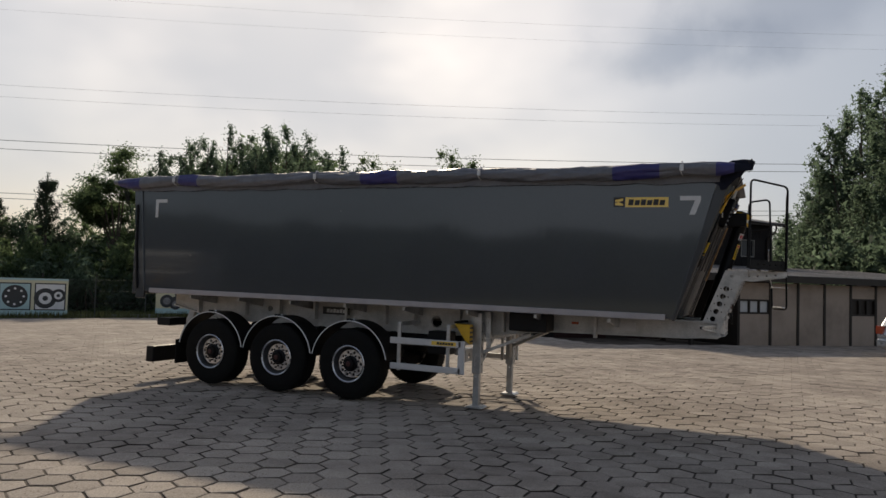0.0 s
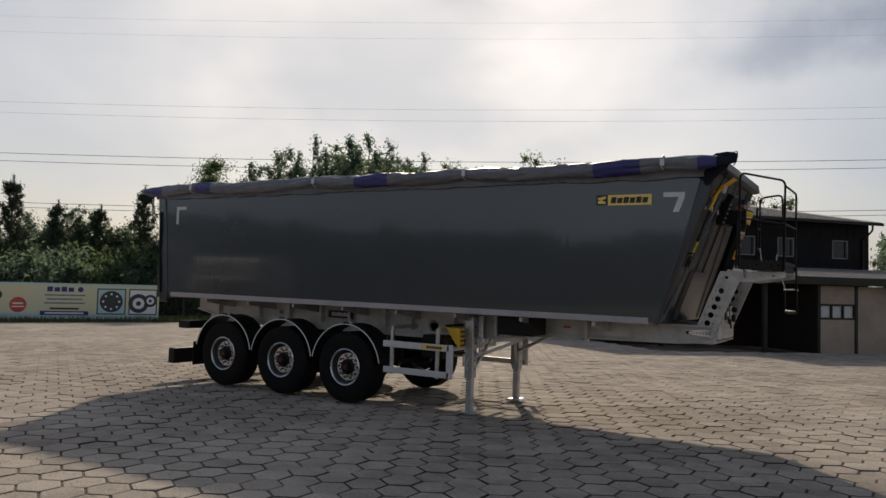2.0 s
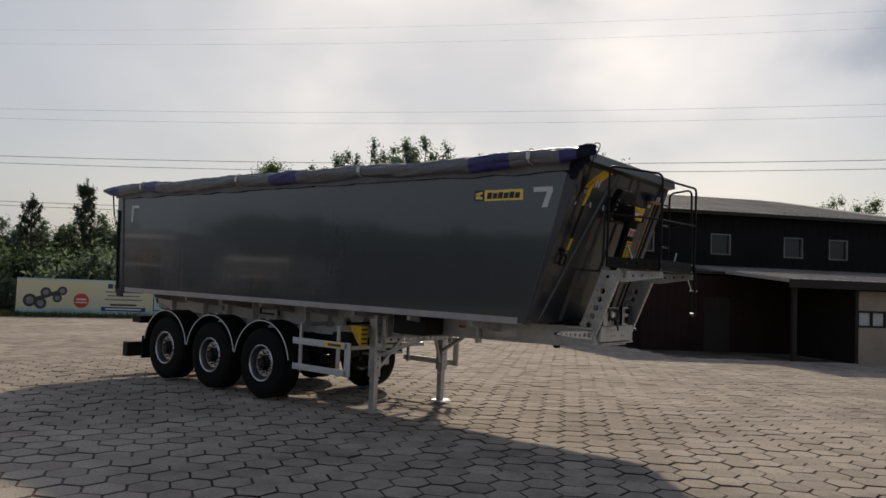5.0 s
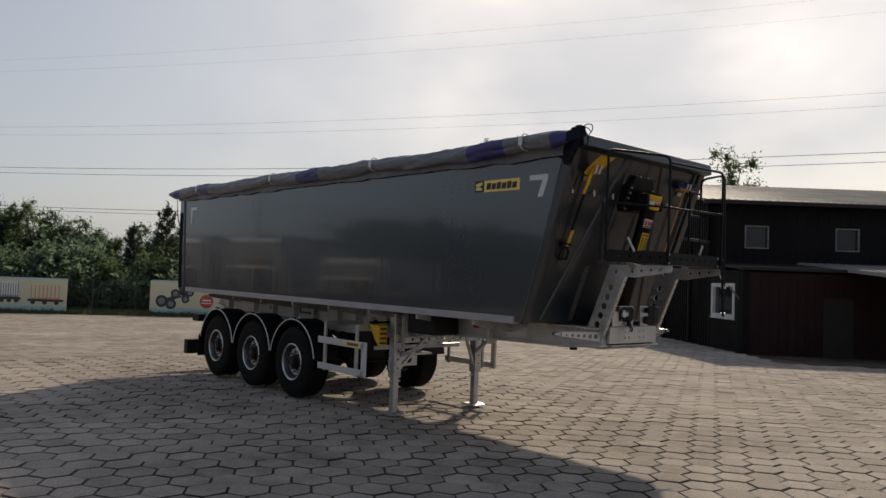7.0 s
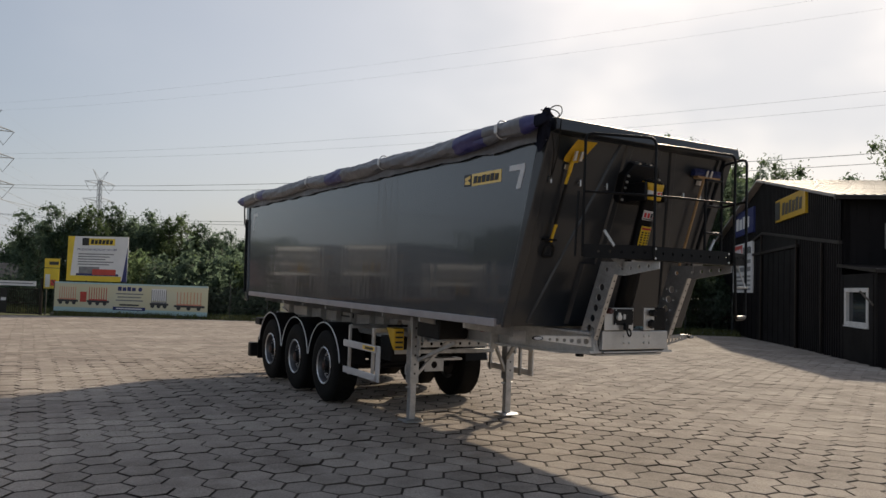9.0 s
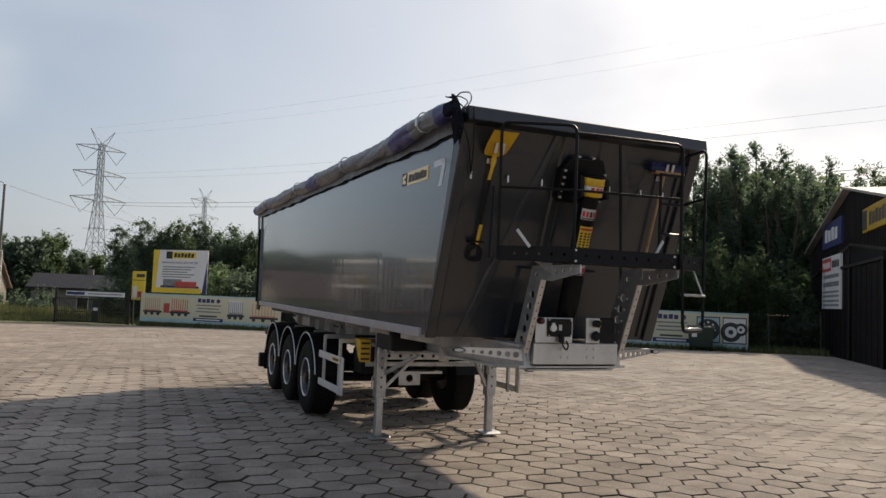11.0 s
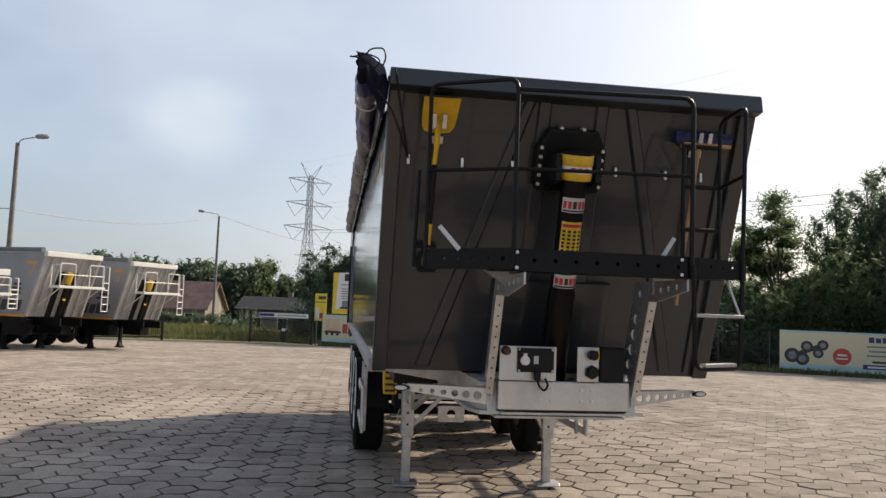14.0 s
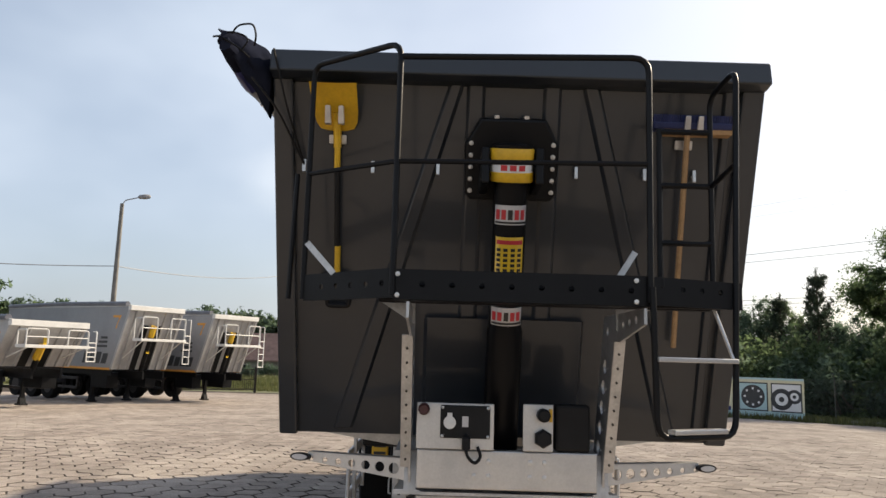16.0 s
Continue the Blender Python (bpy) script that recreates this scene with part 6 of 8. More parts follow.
part("printed_yard", Geo().box(0.7, 3.8, -0.008, 0, lo + 0.36, lo + 0.50), "print_navy", b)
for xx in (0.15, BL - 0.15):
    part("post", Geo().box(xx - 0.06, xx + 0.06, 0.09, 0.21, -0.2, lo + BH), "fence", b)
t = bpy.data.curves.new("slogan", "FONT")
t.body, t.size, t.extrude = "PRODUCENT PRZYCZEP I NACZEP", 0.185, 0.003
slogan = new("slogan", t)
slogan.parent = b
slogan.matrix_local = Matrix.Translation((0.72, -0.006, lo + 2.02)) @ Matrix.Rotation(radians(90), 4, "X")
t.materials.append(M["print_navy"])

b = root("street_sign_board", board_matrix(-1.95, -0.2), "yellow advertising boards one above the other", "billboard")
part("panel", Geo().box(0.85, 1.95, 0, 0.05, 3.15, 3.75), "print_yellow", b, bevel=0.005)
part("text_bar", Geo().box(1.2, 1.9, -0.006, 0, 3.33, 3.55), "print_dark", b)
part("panel", Geo().box(0.85, 1.95, 0, 0.05, 1.75, 3.10), "print_yellow", b, bevel=0.005)
part("printed_block", Geo().box(1.35, 1.75, -0.006, 0, 1.95, 2.35), "print_red", b)
part("printed_block", Geo().box(0.95, 1.3, -0.006, 0, 1.85, 2.7), "print_white", b)
for xx in (1.0, 1.8):
    part("post", Geo().box(xx - 0.04, xx + 0.04, 0.06, 0.14, -0.2, 3.7), "fence", b)

# wire fence behind the boards
fence = root("boundary_fence", Matrix(), "tall green-grey wire mesh fence on steel posts", "fence", kind="structure")
for k in range(30):
    p = on_fence(-0.2 + k * 2.5, -0.1)
    part("post", Geo().tube([p + Vector((0, 0, -0.1)), p + Vector((0, 0, 2.05)), p + Vector((0, 0, 2.05)) + Vector((-FENCE_U.y, FENCE_U.x, 0)) * -0.25 + Vector((0, 0, 0.25))], 0.03, 6), "fence", fence)
g = Geo()
for k in range(29):
    for zz in (0.1, 0.75, 1.4, 2.0):
        g.tube([on_fence(-0.2 + k * 2.5, -0.1) + Vector((0, 0, zz)), on_fence(2.3 + k * 2.5, -0.1) + Vector((0, 0, zz))], 0.006, 3)
for k in range(720):
    a = on_fence(k * 0.1, -0.1)
    for s in (-1, 1):
        c = on_fence(k * 0.1 + s * 1.0, -0.1)
        g.tube([a + Vector((0, 0, 0.1)), c + Vector((0, 0, 2.0))], 0.0025, 3)
tagged(part("mesh", g, "fence", fence), kind="stuff")
kerb = root("kerb_line", Matrix(), "low concrete edging under the fence", "kerb", kind="structure")
for k in range(36):
    a, c = on_fence(-0.3 + k * 2, 0.0), on_fence(1.68 + k * 2, 0.0)
    part("kerb_stone", Geo().bar(a + Vector((0, 0, 0.02)), c + Vector((0, 0, 0.02)), 0.10, 0.30), "kerb", kerb, bevel=0.01)

# sliding gates
def gate(a, b, top, label, arch):
    a, b = Vector(a), Vector(b)
    L = (b - a).length
    m = Matrix.Translation(a) @ Matrix.Rotation(math.atan2(b.y - a.y, b.x - a.x), 4, "Z")
    gt = root("yard_gate", m, label, "gate")
    part("rail", Geo().box(0, L, -0.03, 0.03, 0.10, 0.18), "darktrim", gt)
    part("rail", Geo().box(0, L, -0.03, 0.03, 0.80, 0.85), "darktrim", gt)
    part("rail", Geo().box(0, L, -0.03, 0.03, top - 0.05, top), "darktrim", gt)
    n = int(L / 0.16)
    for k in range(n + 1):
        part("bar", Geo().box(k * L / n - 0.012, k * L / n + 0.012, -0.012, 0.012, 0.12, top + 0.08), "darktrim", gt)
    for xx in (0, L):
        part("post", Geo().box(xx - 0.07, xx + 0.07, -0.07, 0.07, -0.1, top + (0.75 if arch else 0.2)), "darktrim", gt, bevel=0.01)
    if arch:
        part("banner", Geo().box(0.9, L - 0.4, -0.06, -0.03, top + 0.20, top + 0.52), "print_white", gt, "white banner with a dark stripe")
        part("banner_bar", Geo().box(0.95, 2.5, -0.066, -0.06, top + 0.26, top + 0.46), "print_navy", gt)
        part("banner_bar", Geo().box(2.8, L - 0.6, -0.066, -0.06, top + 0.33, top + 0.40), "print_grey", gt)
        part("lock_panel", Geo().box(L * 0.52, L * 0.60, -0.05, -0.03, 0.1, top), "ink", gt)
        part("notice", Geo().box(L * 0.53, L * 0.59, -0.06, -0.05, 0.95, 1.15), "print_white", gt)
        part("brace", Geo().bar((0.3, 0, top), (L * 0.45, 0, 0.2), 0.03, 0.04), "darktrim", gt)
    return gt


gate((-54.6, 3.6, ground_z(-54.6, 3.6)), (-50.6, 8.4, ground_z(-50.6, 8.4)), 1.75, "dark steel bar gate with a white banner above", True)
gate((-47.6, -7.2, ground_z(-47.6, -7.2)), (-51.4, -2.2, ground_z(-51.4, -2.2)), 1.55, "plain dark steel bar gate standing open", False)

# waste bin by the fence
p = on_fence(36.4, 1.1)
wb = root("waste_container", Matrix.Translation(p) @ FM, "dark green wheeled waste container beside the billboard", "bin")
part("tub", Geo().add([(-0.55, -0.38, 0.2), (0.55, -0.38, 0.2), (0.55, 0.38, 0.2), (-0.55, 0.38, 0.2), (-0.66, -0.5, 1.12), (0.66, -0.5, 1.12), (0.66, 0.5, 1.12), (-0.66, 0.5, 1.12)],
                     [(3, 2, 1, 0), (4, 5, 6, 7), (0, 1, 5, 4), (1, 2, 6, 5), (2, 3, 7, 6), (3, 0, 4, 7)]), "bin", wb, bevel=0.03)
part("rim", Geo().box(-0.69, 0.69, -0.53, 0.53, 1.10, 1.16), "bin", wb, bevel=0.015)
part("lid", Geo().prism([(-0.53, 1.16), (0.53, 1.16), (0.50, 1.25), (0.2, 1.32), (-0.2, 1.32), (-0.50, 1.25)], "x", -0.68, 0.68), "bin", wb, bevel=0.02)
part("notice", Geo().box(-0.45, -0.2, -0.515, -0.47, 0.72, 0.95), "print_white", wb)
for x in (-0.48, 0.48):
    for y in (-0.3, 0.3):
        part("castor", Geo().lathe([(0.09, -0.03), (0.1, -0.02), (0.1, 0.02), (0.09, 0.03)], Matrix.Translation((x, y, 0.1)) @ Matrix.Rotation(radians(90), 4, "Y"), 12), "rubber", wb, smooth=True)

# ---- parked tippers ----
PH = math.atan2(0.84, 0.55)


def parked(m, top, length, colour, group):
    """An aluminium tipper trailer; x forward from the front wall, y to its left."""
    t = root("parked_tipper", m, "parked aluminium tipper trailer with grey sides and a white service platform", "trailer", group)
    zb = 1.35
    rake = 0.95
    for sy in (-1, 1):
        g = Geo().prism([(-length, zb), (-rake, zb), (0.0, top), (-length, top)], "y", min(sy * 1.25, sy * 1.2), max(sy * 1.25, sy * 1.2))
        part("side_wall", g, colour, t, "smooth blue-grey side panel", bevel=0.01)
        part("top_rail", Geo().box(-length, 0.0, min(sy * 1.27, sy * 1.17), max(sy * 1.27, sy * 1.17), top, top + 0.07), "alusheet", t)
        part("bottom_rail", Geo().box(-length, -rake - 0.02, min(sy * 1.265, sy * 1.2), max(sy * 1.265, sy * 1.2), zb - 0.02, zb + 0.06), "print_orange", t)
        part("corner_mark", Geo().prism([(-0.46, top - 0.34), (-1.00, top - 0.34), (-1.00, top - 0.43), (-0.60, top - 0.43), (-0.72, top - 0.86), (-0.81, top - 0.86)], "y", min(sy * 1.25, sy * 1.255), max(sy * 1.25, sy * 1.255)), "print_orange", t)
        wordmark(t, Matrix.Translation((-2.9, -1.252, zb + 0.22)) if sy < 0 else Matrix.Translation((-1.15, 1.252, zb + 0.22)) @ Matrix.Rotation(radians(180), 4, "Z"), 1.7, 0.46, "print_dark", 4, 0.3)
        for k in range(3):
            part("text_bar", Geo().box(-2.0 + 0.15 * k, -1.25, min(sy * 1.25, sy * 1.254), max(sy * 1.25, sy * 1.254), zb + 0.86 + 0.17 * k, zb + 0.95 + 0.17 * k), "print_dark", t)
    part("tarp_roll", Geo().tube([(-length, -1.2, top + 0.1), (-length * 0.5, -1.2, top + 0.15), (-0.2, -1.2, top + 0.1)], 0.11, 8), "tarp", t, smooth=True)
    part("front_wall", Geo().prism([(-rake - 0.05, zb), (-rake, zb), (0.0, top), (-0.05, top)], "y", -1.22, 1.22), "alusheet", t)
    part("top_beam", Geo().box(-0.05, 0.14, -1.27, 1.27, top - 0.14, top + 0.05), "white", t, bevel=0.01)

    def fx(z):
        return -rake + rake * (z - zb) / (top - zb)
    for y in (-1.15, -0.85, -0.5, 0.5, 0.85, 1.15):
        w = 0.06
        part("rib", Geo().add([(fx(zb), y - w, zb), (fx(zb) + 0.07, y - w * 0.6, zb), (fx(zb) + 0.07, y + w * 0.6, zb), (fx(zb), y + w, zb), (fx(top), y - w, top), (fx(top) + 0.07, y - w * 0.6, top), (fx(top) + 0.07, y + w * 0.6, top), (fx(top), y + w, top)],
                              [(3, 2, 1, 0), (4, 5, 6, 7), (0, 1, 5, 4), (1, 2, 6, 5), (2, 3, 7, 6), (3, 0, 4, 7)]), "alusheet", t)
    for y in (-0.3, 0.3):
        part("dark_channel", Geo().add([(fx(zb) + 0.04, y - 0.14, zb), (fx(zb) + 0.04, y + 0.14, zb), (fx(top - 0.7) + 0.04, y + 0.14, top - 0.7), (fx(top - 0.7) + 0.04, y - 0.14, top - 0.7),
                                        (fx(zb), y - 0.14, zb), (fx(zb), y + 0.14, zb), (fx(top - 0.7), y + 0.14, top - 0.7), (fx(top - 0.7), y - 0.14, top - 0.7)],
                                       [(0, 1, 2, 3), (4, 7, 6, 5), (0, 4, 5, 1), (1, 5, 6, 2), (2, 6, 7, 3), (3, 7, 4, 0)]), "black", t)
    cy = part("tipping_cylinder", Geo().tube([(fx(zb) + 0.18, 0, zb - 0.1), (fx(top - 0.72) + 0.18, 0, top - 0.72)], 0.09, 12), "black", t, smooth=True)
    part("collar", Geo().tube([(fx(top - 1.15) + 0.18, 0, top - 1.15), (fx(top - 0.72) + 0.18, 0, top - 0.72)], 0.12, 12), "yellow", cy, "yellow collar", smooth=True)
    part("warning_label", Geo().box(fx(2.1) + 0.26, fx(2.1) + 0.275, -0.06, 0.06, 2.0, 2.3), "sticker", cy)
    for sy in (-1, 1):
        part("corner_post", Geo().add([(fx(zb), sy * 1.16, zb), (fx(zb) + 0.12, sy * 1.16, zb), (fx(zb) + 0.12, sy * 1.262, zb), (fx(zb), sy * 1.262, zb), (0, sy * 1.16, top), (0.12, sy * 1.16, top), (0.12, sy * 1.262, top), (0, sy * 1.262, top)],
                                      [(3, 2, 1, 0), (4, 5, 6, 7), (0, 1, 5, 4), (1, 2, 6, 5), (2, 3, 7, 6), (3, 0, 4, 7)]), "alusheet", t)
    zp = zb + 0.5 * (top - zb)
    rail, drop = 0.34 * (top - zb), 0.44 * (top - zb) - 0.1   # heights above and below the platform
    for y in (-0.9, 0.9):
        part("platform_bracket", Geo().bar((fx(zp - drop * 0.8) + 0.08, y, zp - drop * 0.8), (0.5, y, zp - 0.08), 0.03, 0.03), "white", t)
    part("platform", Geo().box(0.05, 0.62, -1.05, 1.05, zp - 0.1, zp), "white", t, bevel=0.01)
    for y0, y1 in ((-1.02, -0.35), (0.3, 0.98)):
        part("guard_rail", Geo().tube(fillet([(0.6, y0, zp), (0.6, y0, zp + rail), (0.6, y1, zp + rail), (0.6, y1, zp)], 0.08), 0.024, 6), "white", t, smooth=True)
    part("guard_rail", Geo().tube(fillet([(0.1, -1.02, zp), (0.1, -1.02, zp + rail * 0.95), (0.6, -1.02, zp + rail * 0.95), (0.6, -1.02, zp)], 0.08), 0.024, 6), "white", t, smooth=True)
    part("mid_rail", Geo().tube([(0.6, -1.02, zp + rail * 0.5), (0.6, 0.98, zp + rail * 0.5)], 0.02, 6), "white", t)
    for y in (1.02, 1.32):
        part("ladder_rail", Geo().tube(fillet([(0.5, y, zp - drop), (0.5, y, zp + rail), (0.3, y, zp + rail)], 0.06), 0.022, 6), "white", t, smooth=True)
    for k in range(5):
        part("rung", Geo().tube([(0.5, 1.02, zp - drop + 0.02 + k * drop * 0.29), (0.5, 1.32, zp - drop + 0.02 + k * drop * 0.29)], 0.02, 6), "white", t)
    for sy in (-1, 1):
        part("chassis_beam", Geo().box(-length - 0.1, 0.1, min(sy * 0.42, sy * 0.5), max(sy * 0.42, sy * 0.5), zb - 0.35, zb - 0.05), "black", t)
        lg = part("landing_leg", Geo().box(-2.75, -2.62, sy * 0.8 - 0.06, sy * 0.8 + 0.06, 0.1, zb - 0.1), "black", t)
        part("foot_plate", Geo().box(-2.85, -2.52, sy * 0.8 - 0.14, sy * 0.8 + 0.14, 0.0, 0.06).prism([(-2.80, 0.06), (-2.57, 0.06), (-2.63, 0.28), (-2.74, 0.28)], "y", sy * 0.8 - 0.1, sy * 0.8 + 0.1), "black", lg)
        part("side_guard", Geo().box(-4.6, -3.2, min(sy * 1.1, sy * 1.16), max(sy * 1.1, sy * 1.16), 0.5, 0.6).box(-4.6, -3.2, min(sy * 1.1, sy * 1.16), max(sy * 1.1, sy * 1.16), 0.88, 0.98).box(-3.3, -3.2, min(sy * 1.1, sy * 1.16), max(sy * 1.1, sy * 1.16), 0.5, 0.98), "hub", t, bevel=0.01)
        part("tool_box", Geo().box(-2.35, -1.25, min(sy * 0.62, sy * 1.12), max(sy * 0.62, sy * 1.12), 0.62, zb - 0.12), "black", t, bevel=0.02)
        part("skirt", Geo().box(-length + 0.2, -1.0, min(sy * 1.10, sy * 1.14), max(sy * 1.10, sy * 1.14), zb - 0.24, zb - 0.02), "black", t)
        for xa in (-5.3, -6.6, -7.9):
            w = new("wheel")
            w.parent = t
            w.matrix_local = Matrix.Translation((xa, sy * 1.03, 0.53)) @ Matrix.Rotation(radians(-90 * sy), 4, "X")
            part("tyre", Geo().lathe([(0.29, -0.17), (0.5, -0.18), (0.53, -0.12), (0.53, 0.12), (0.5, 0.18), (0.29, 0.17)], n=24, close=True), "rubber", w, smooth=True)
            part("rim", Geo().lathe([(0.29, 0.16), (0.25, 0.12), (0.22, 0.05), (0.1, 0.07), (0.09, 0.15), (0.0, 0.15)], n=20), "hub", w, smooth=True)
            part("mudguard", Geo().prism(arc(xa, 0.53, 0.66, 15, 165, 10) + arc(xa, 0.53, 0.645, 165, 15, 10), "y", min(sy * 0.82, sy * 1.22), max(sy * 0.82, sy * 1.22)), "dirtrubber", t, smooth=True)
    return t


def parked_pose(x, y, turn=0.0):
    return Matrix.Translation((x, y, ground_z(x, y))) @ Matrix.Rotation(PH + radians(turn), 4, "Z")


P = parked(parked_pose(-26.6, -0.35), 3.82, 9.0, "greybody", "parked tippers")
copy_thing(P, parked_pose(-29.9, 1.95))
parked(parked_pose(-20.1, -1.25), 2.75, 8.0, "alusheet", "parked tippers")

# ---- parked car ----
def car(m):
    c = root("parked_car", m, "silver hatchback parked in front of the annex", "car")
    prof = [(-2.0, 0.35), (-2.05, 0.75), (-1.95, 0.98), (-1.55, 1.40), (-1.2, 1.47), (0.1, 1.46), (0.75, 1.02), (1.75, 0.92), (2.02, 0.75), (2.05, 0.35), (1.7, 0.25), (-1.7, 0.25)]
    part("body", Geo().prism(prof, "y", -0.84, 0.84), "silvercar", c, bevel=0.07)
    part("rear_window", Geo().add([(-1.94, -0.6, 1.02), (-1.94, 0.6, 1.02), (-1.60, 0.55, 1.38), (-1.60, -0.55, 1.38), (-1.98, -0.6, 1.03), (-1.98, 0.6, 1.03), (-1.63, 0.55, 1.39), (-1.63, -0.55, 1.39)],
                                  [(0, 1, 2, 3), (7, 6, 5, 4), (0, 4, 5, 1), (1, 5, 6, 2), (2, 6, 7, 3), (3, 7, 4, 0)]), "glass", c)
    for sy in (-1, 1):
        part("tail_lamp", Geo().box(-2.08, -1.9, min(sy * 0.62, sy * 0.85), max(sy * 0.62, sy * 0.85), 0.78, 1.05), "lens", c, "red tail lamp", bevel=0.02)
        part("side_window", Geo().prism([(-1.45, 1.02), (-1.25, 1.38), (0.05, 1.38), (0.6, 1.02)], "y", min(sy * 0.845, sy * 0.85), max(sy * 0.845, sy * 0.85)), "glass", c)
        for xx in (-1.25, 1.25):
            w = part("wheel", Geo().lathe([(0.2, -0.09), (0.29, -0.09), (0.31, -0.05), (0.31, 0.05), (0.29, 0.09), (0.2, 0.09)], Matrix.Translation((xx, sy * 0.76, 0.31)) @ Matrix.Rotation(radians(-90 * sy), 4, "X"), 24), "rubber", c, smooth=True)
            part("rim", Geo().lathe([(0.2, 0.085), (0.18, 0.06), (0.0, 0.07)], Matrix.Translation((xx, sy * 0.76, 0.31)) @ Matrix.Rotation(radians(-90 * sy), 4, "X"), 16), "rim", w)
    part("bumper", Geo().box(-2.12, -1.98, -0.80, 0.80, 0.36, 0.62), "silvercar", c, bevel=0.04)
    return c


car(Matrix.Translation((6.0, 30.2, ground_z(6.0, 30.2))) @ Matrix.Rotation(radians(48), 4, "Z"))

# ---- lamp posts, houses, pylons, wires ----
def lamp_post(x, y, h, turn, reach=1.0):
    z = ground_z(x, y)
    l = root("lamp_post", Matrix.Translation((x, y, z)) @ Matrix.Rotation(radians(turn), 4, "Z"), "tapered concrete lamp post with a single arm lamp", "lamp post", "lamp posts")
    part("pole", Geo().tube([(0, 0, -0.3), (0, 0, h * 0.5), (0, 0, h)], 0.15, 10, radii=[0.21, 0.17, 0.13]), "concrete", l, smooth=True)
    part("arm", Geo().tube(fillet([(0, 0, h - 0.2), (0.15, 0, h + 0.25), (1.1 * reach, 0, h + 0.55)], 0.2), 0.04, 8), "wire", l, smooth=True)
    part("lamp_head", Geo().lathe([(0.05, -0.45), (0.14, -0.35), (0.18, 0.0), (0.15, 0.3), (0.05, 0.4)], Matrix.Translation((1.1 * reach + 0.3, 0, h + 0.62)) @ Matrix.Rotation(radians(82), 4, "Y"), 12), "wire", l, smooth=True)
    part("camera_box", Geo().box(0.15, 0.5, -0.08, 0.08, h * 0.42, h * 0.42 + 0.12), "white", l, bevel=0.01)
    return l


lamp_post(-46.8, -11.0, 12.6, 110)
lamp_post(-91.0, -4.9, 13.6, 250, 2.0)
g = Geo()


def wire_run(a, b, sag, r, n=24):
    a, b = Vector(a), Vector(b)
    return [a.lerp(b, i / n) - Vector((0, 0, 4 * sag * (i / n) * (1 - i / n))) for i in range(n + 1)], r


for a, b, sag in (((-46.8, -11.0, 7.4), (-91, -4.9, 12.6), 1.0), ((-46.8, -11.0, 7.4), (-30, -42, 8.5), 1.0), ((-91, -4.9, 12.6), (-125, 22, 11), 1.2)):
    g.tube(wire_run(a, b, sag, 0)[0], 0.03, 5)
thing("overhead_cable", g, "wire", "dark overhead cable strung between the lamp posts", "cable")


def house(name, m, w, d, h, ridge, roof, wall, label):
    c = root(name, m, label, "house")
    part("wall", Geo().prism([(-d / 2, -0.5), (d / 2, -0.5), (d / 2, h), (0, h + ridge - 0.1), (-d / 2, h)], "x", -w / 2, w / 2), wall, c)
    for sy in (-1, 1):
        part("roof", Geo().add([(-w / 2 - 0.5, sy * (d / 2 + 0.5), h - ridge * 0.12), (w / 2 + 0.5, sy * (d / 2 + 0.5), h - ridge * 0.12), (w / 2 + 0.5, 0, h + ridge), (-w / 2 - 0.5, 0, h + ridge),
                                (-w / 2 - 0.5, sy * (d / 2 + 0.5), h - ridge * 0.12 + 0.2), (w / 2 + 0.5, sy * (d / 2 + 0.5), h - ridge * 0.12 + 0.2), (w / 2 + 0.5, 0, h + ridge + 0.2), (-w / 2 - 0.5, 0, h + ridge + 0.2)],
                               [(0, 1, 2, 3), (4, 7, 6, 5), (0, 4, 5, 1), (1, 5, 6, 2), (2, 6, 7, 3), (3, 7, 4, 0)]), roof, c)
    part("chimney", Geo().box(-0.3, 0.3, d * 0.1, d * 0.1 + 0.5, h + ridge * 0.5, h + ridge + 0.8), "render", c)
    for k in range(3):
        xx = -w * 0.3 + k * w * 0.3
        wi = part("window", Geo().box(xx - 0.5, xx + 0.5, -d / 2 - 0.03, -d / 2, 0.9, 2.1), "glass", c)
        part("frame", Geo().box(xx - 0.58, xx - 0.5, -d / 2 - 0.05, -d / 2, 0.85, 2.15).box(xx + 0.5, xx + 0.58, -d / 2 - 0.05, -d / 2, 0.85, 2.15).box(xx - 0.5, xx + 0.5, -d / 2 - 0.05, -d / 2, 2.1, 2.15), "white", wi)
    return c


house("family_house", Matrix.Translation((-105.5, -12.2, -1.9)) @ Matrix.Rotation(radians(80), 4, "Z"), 11, 8, 3.0, 3.4, "roofred", "render", "house with a red-brown tiled roof beyond the road")
house("low_outbuilding", Matrix.Translation((-84, 4.6, -1.8)) @ Matrix.Rotation(radians(85), 4, "Z"), 9.5, 8, 3.0, 1.3, "darktrim", "render", "low grey outbuilding with a dark shallow roof")


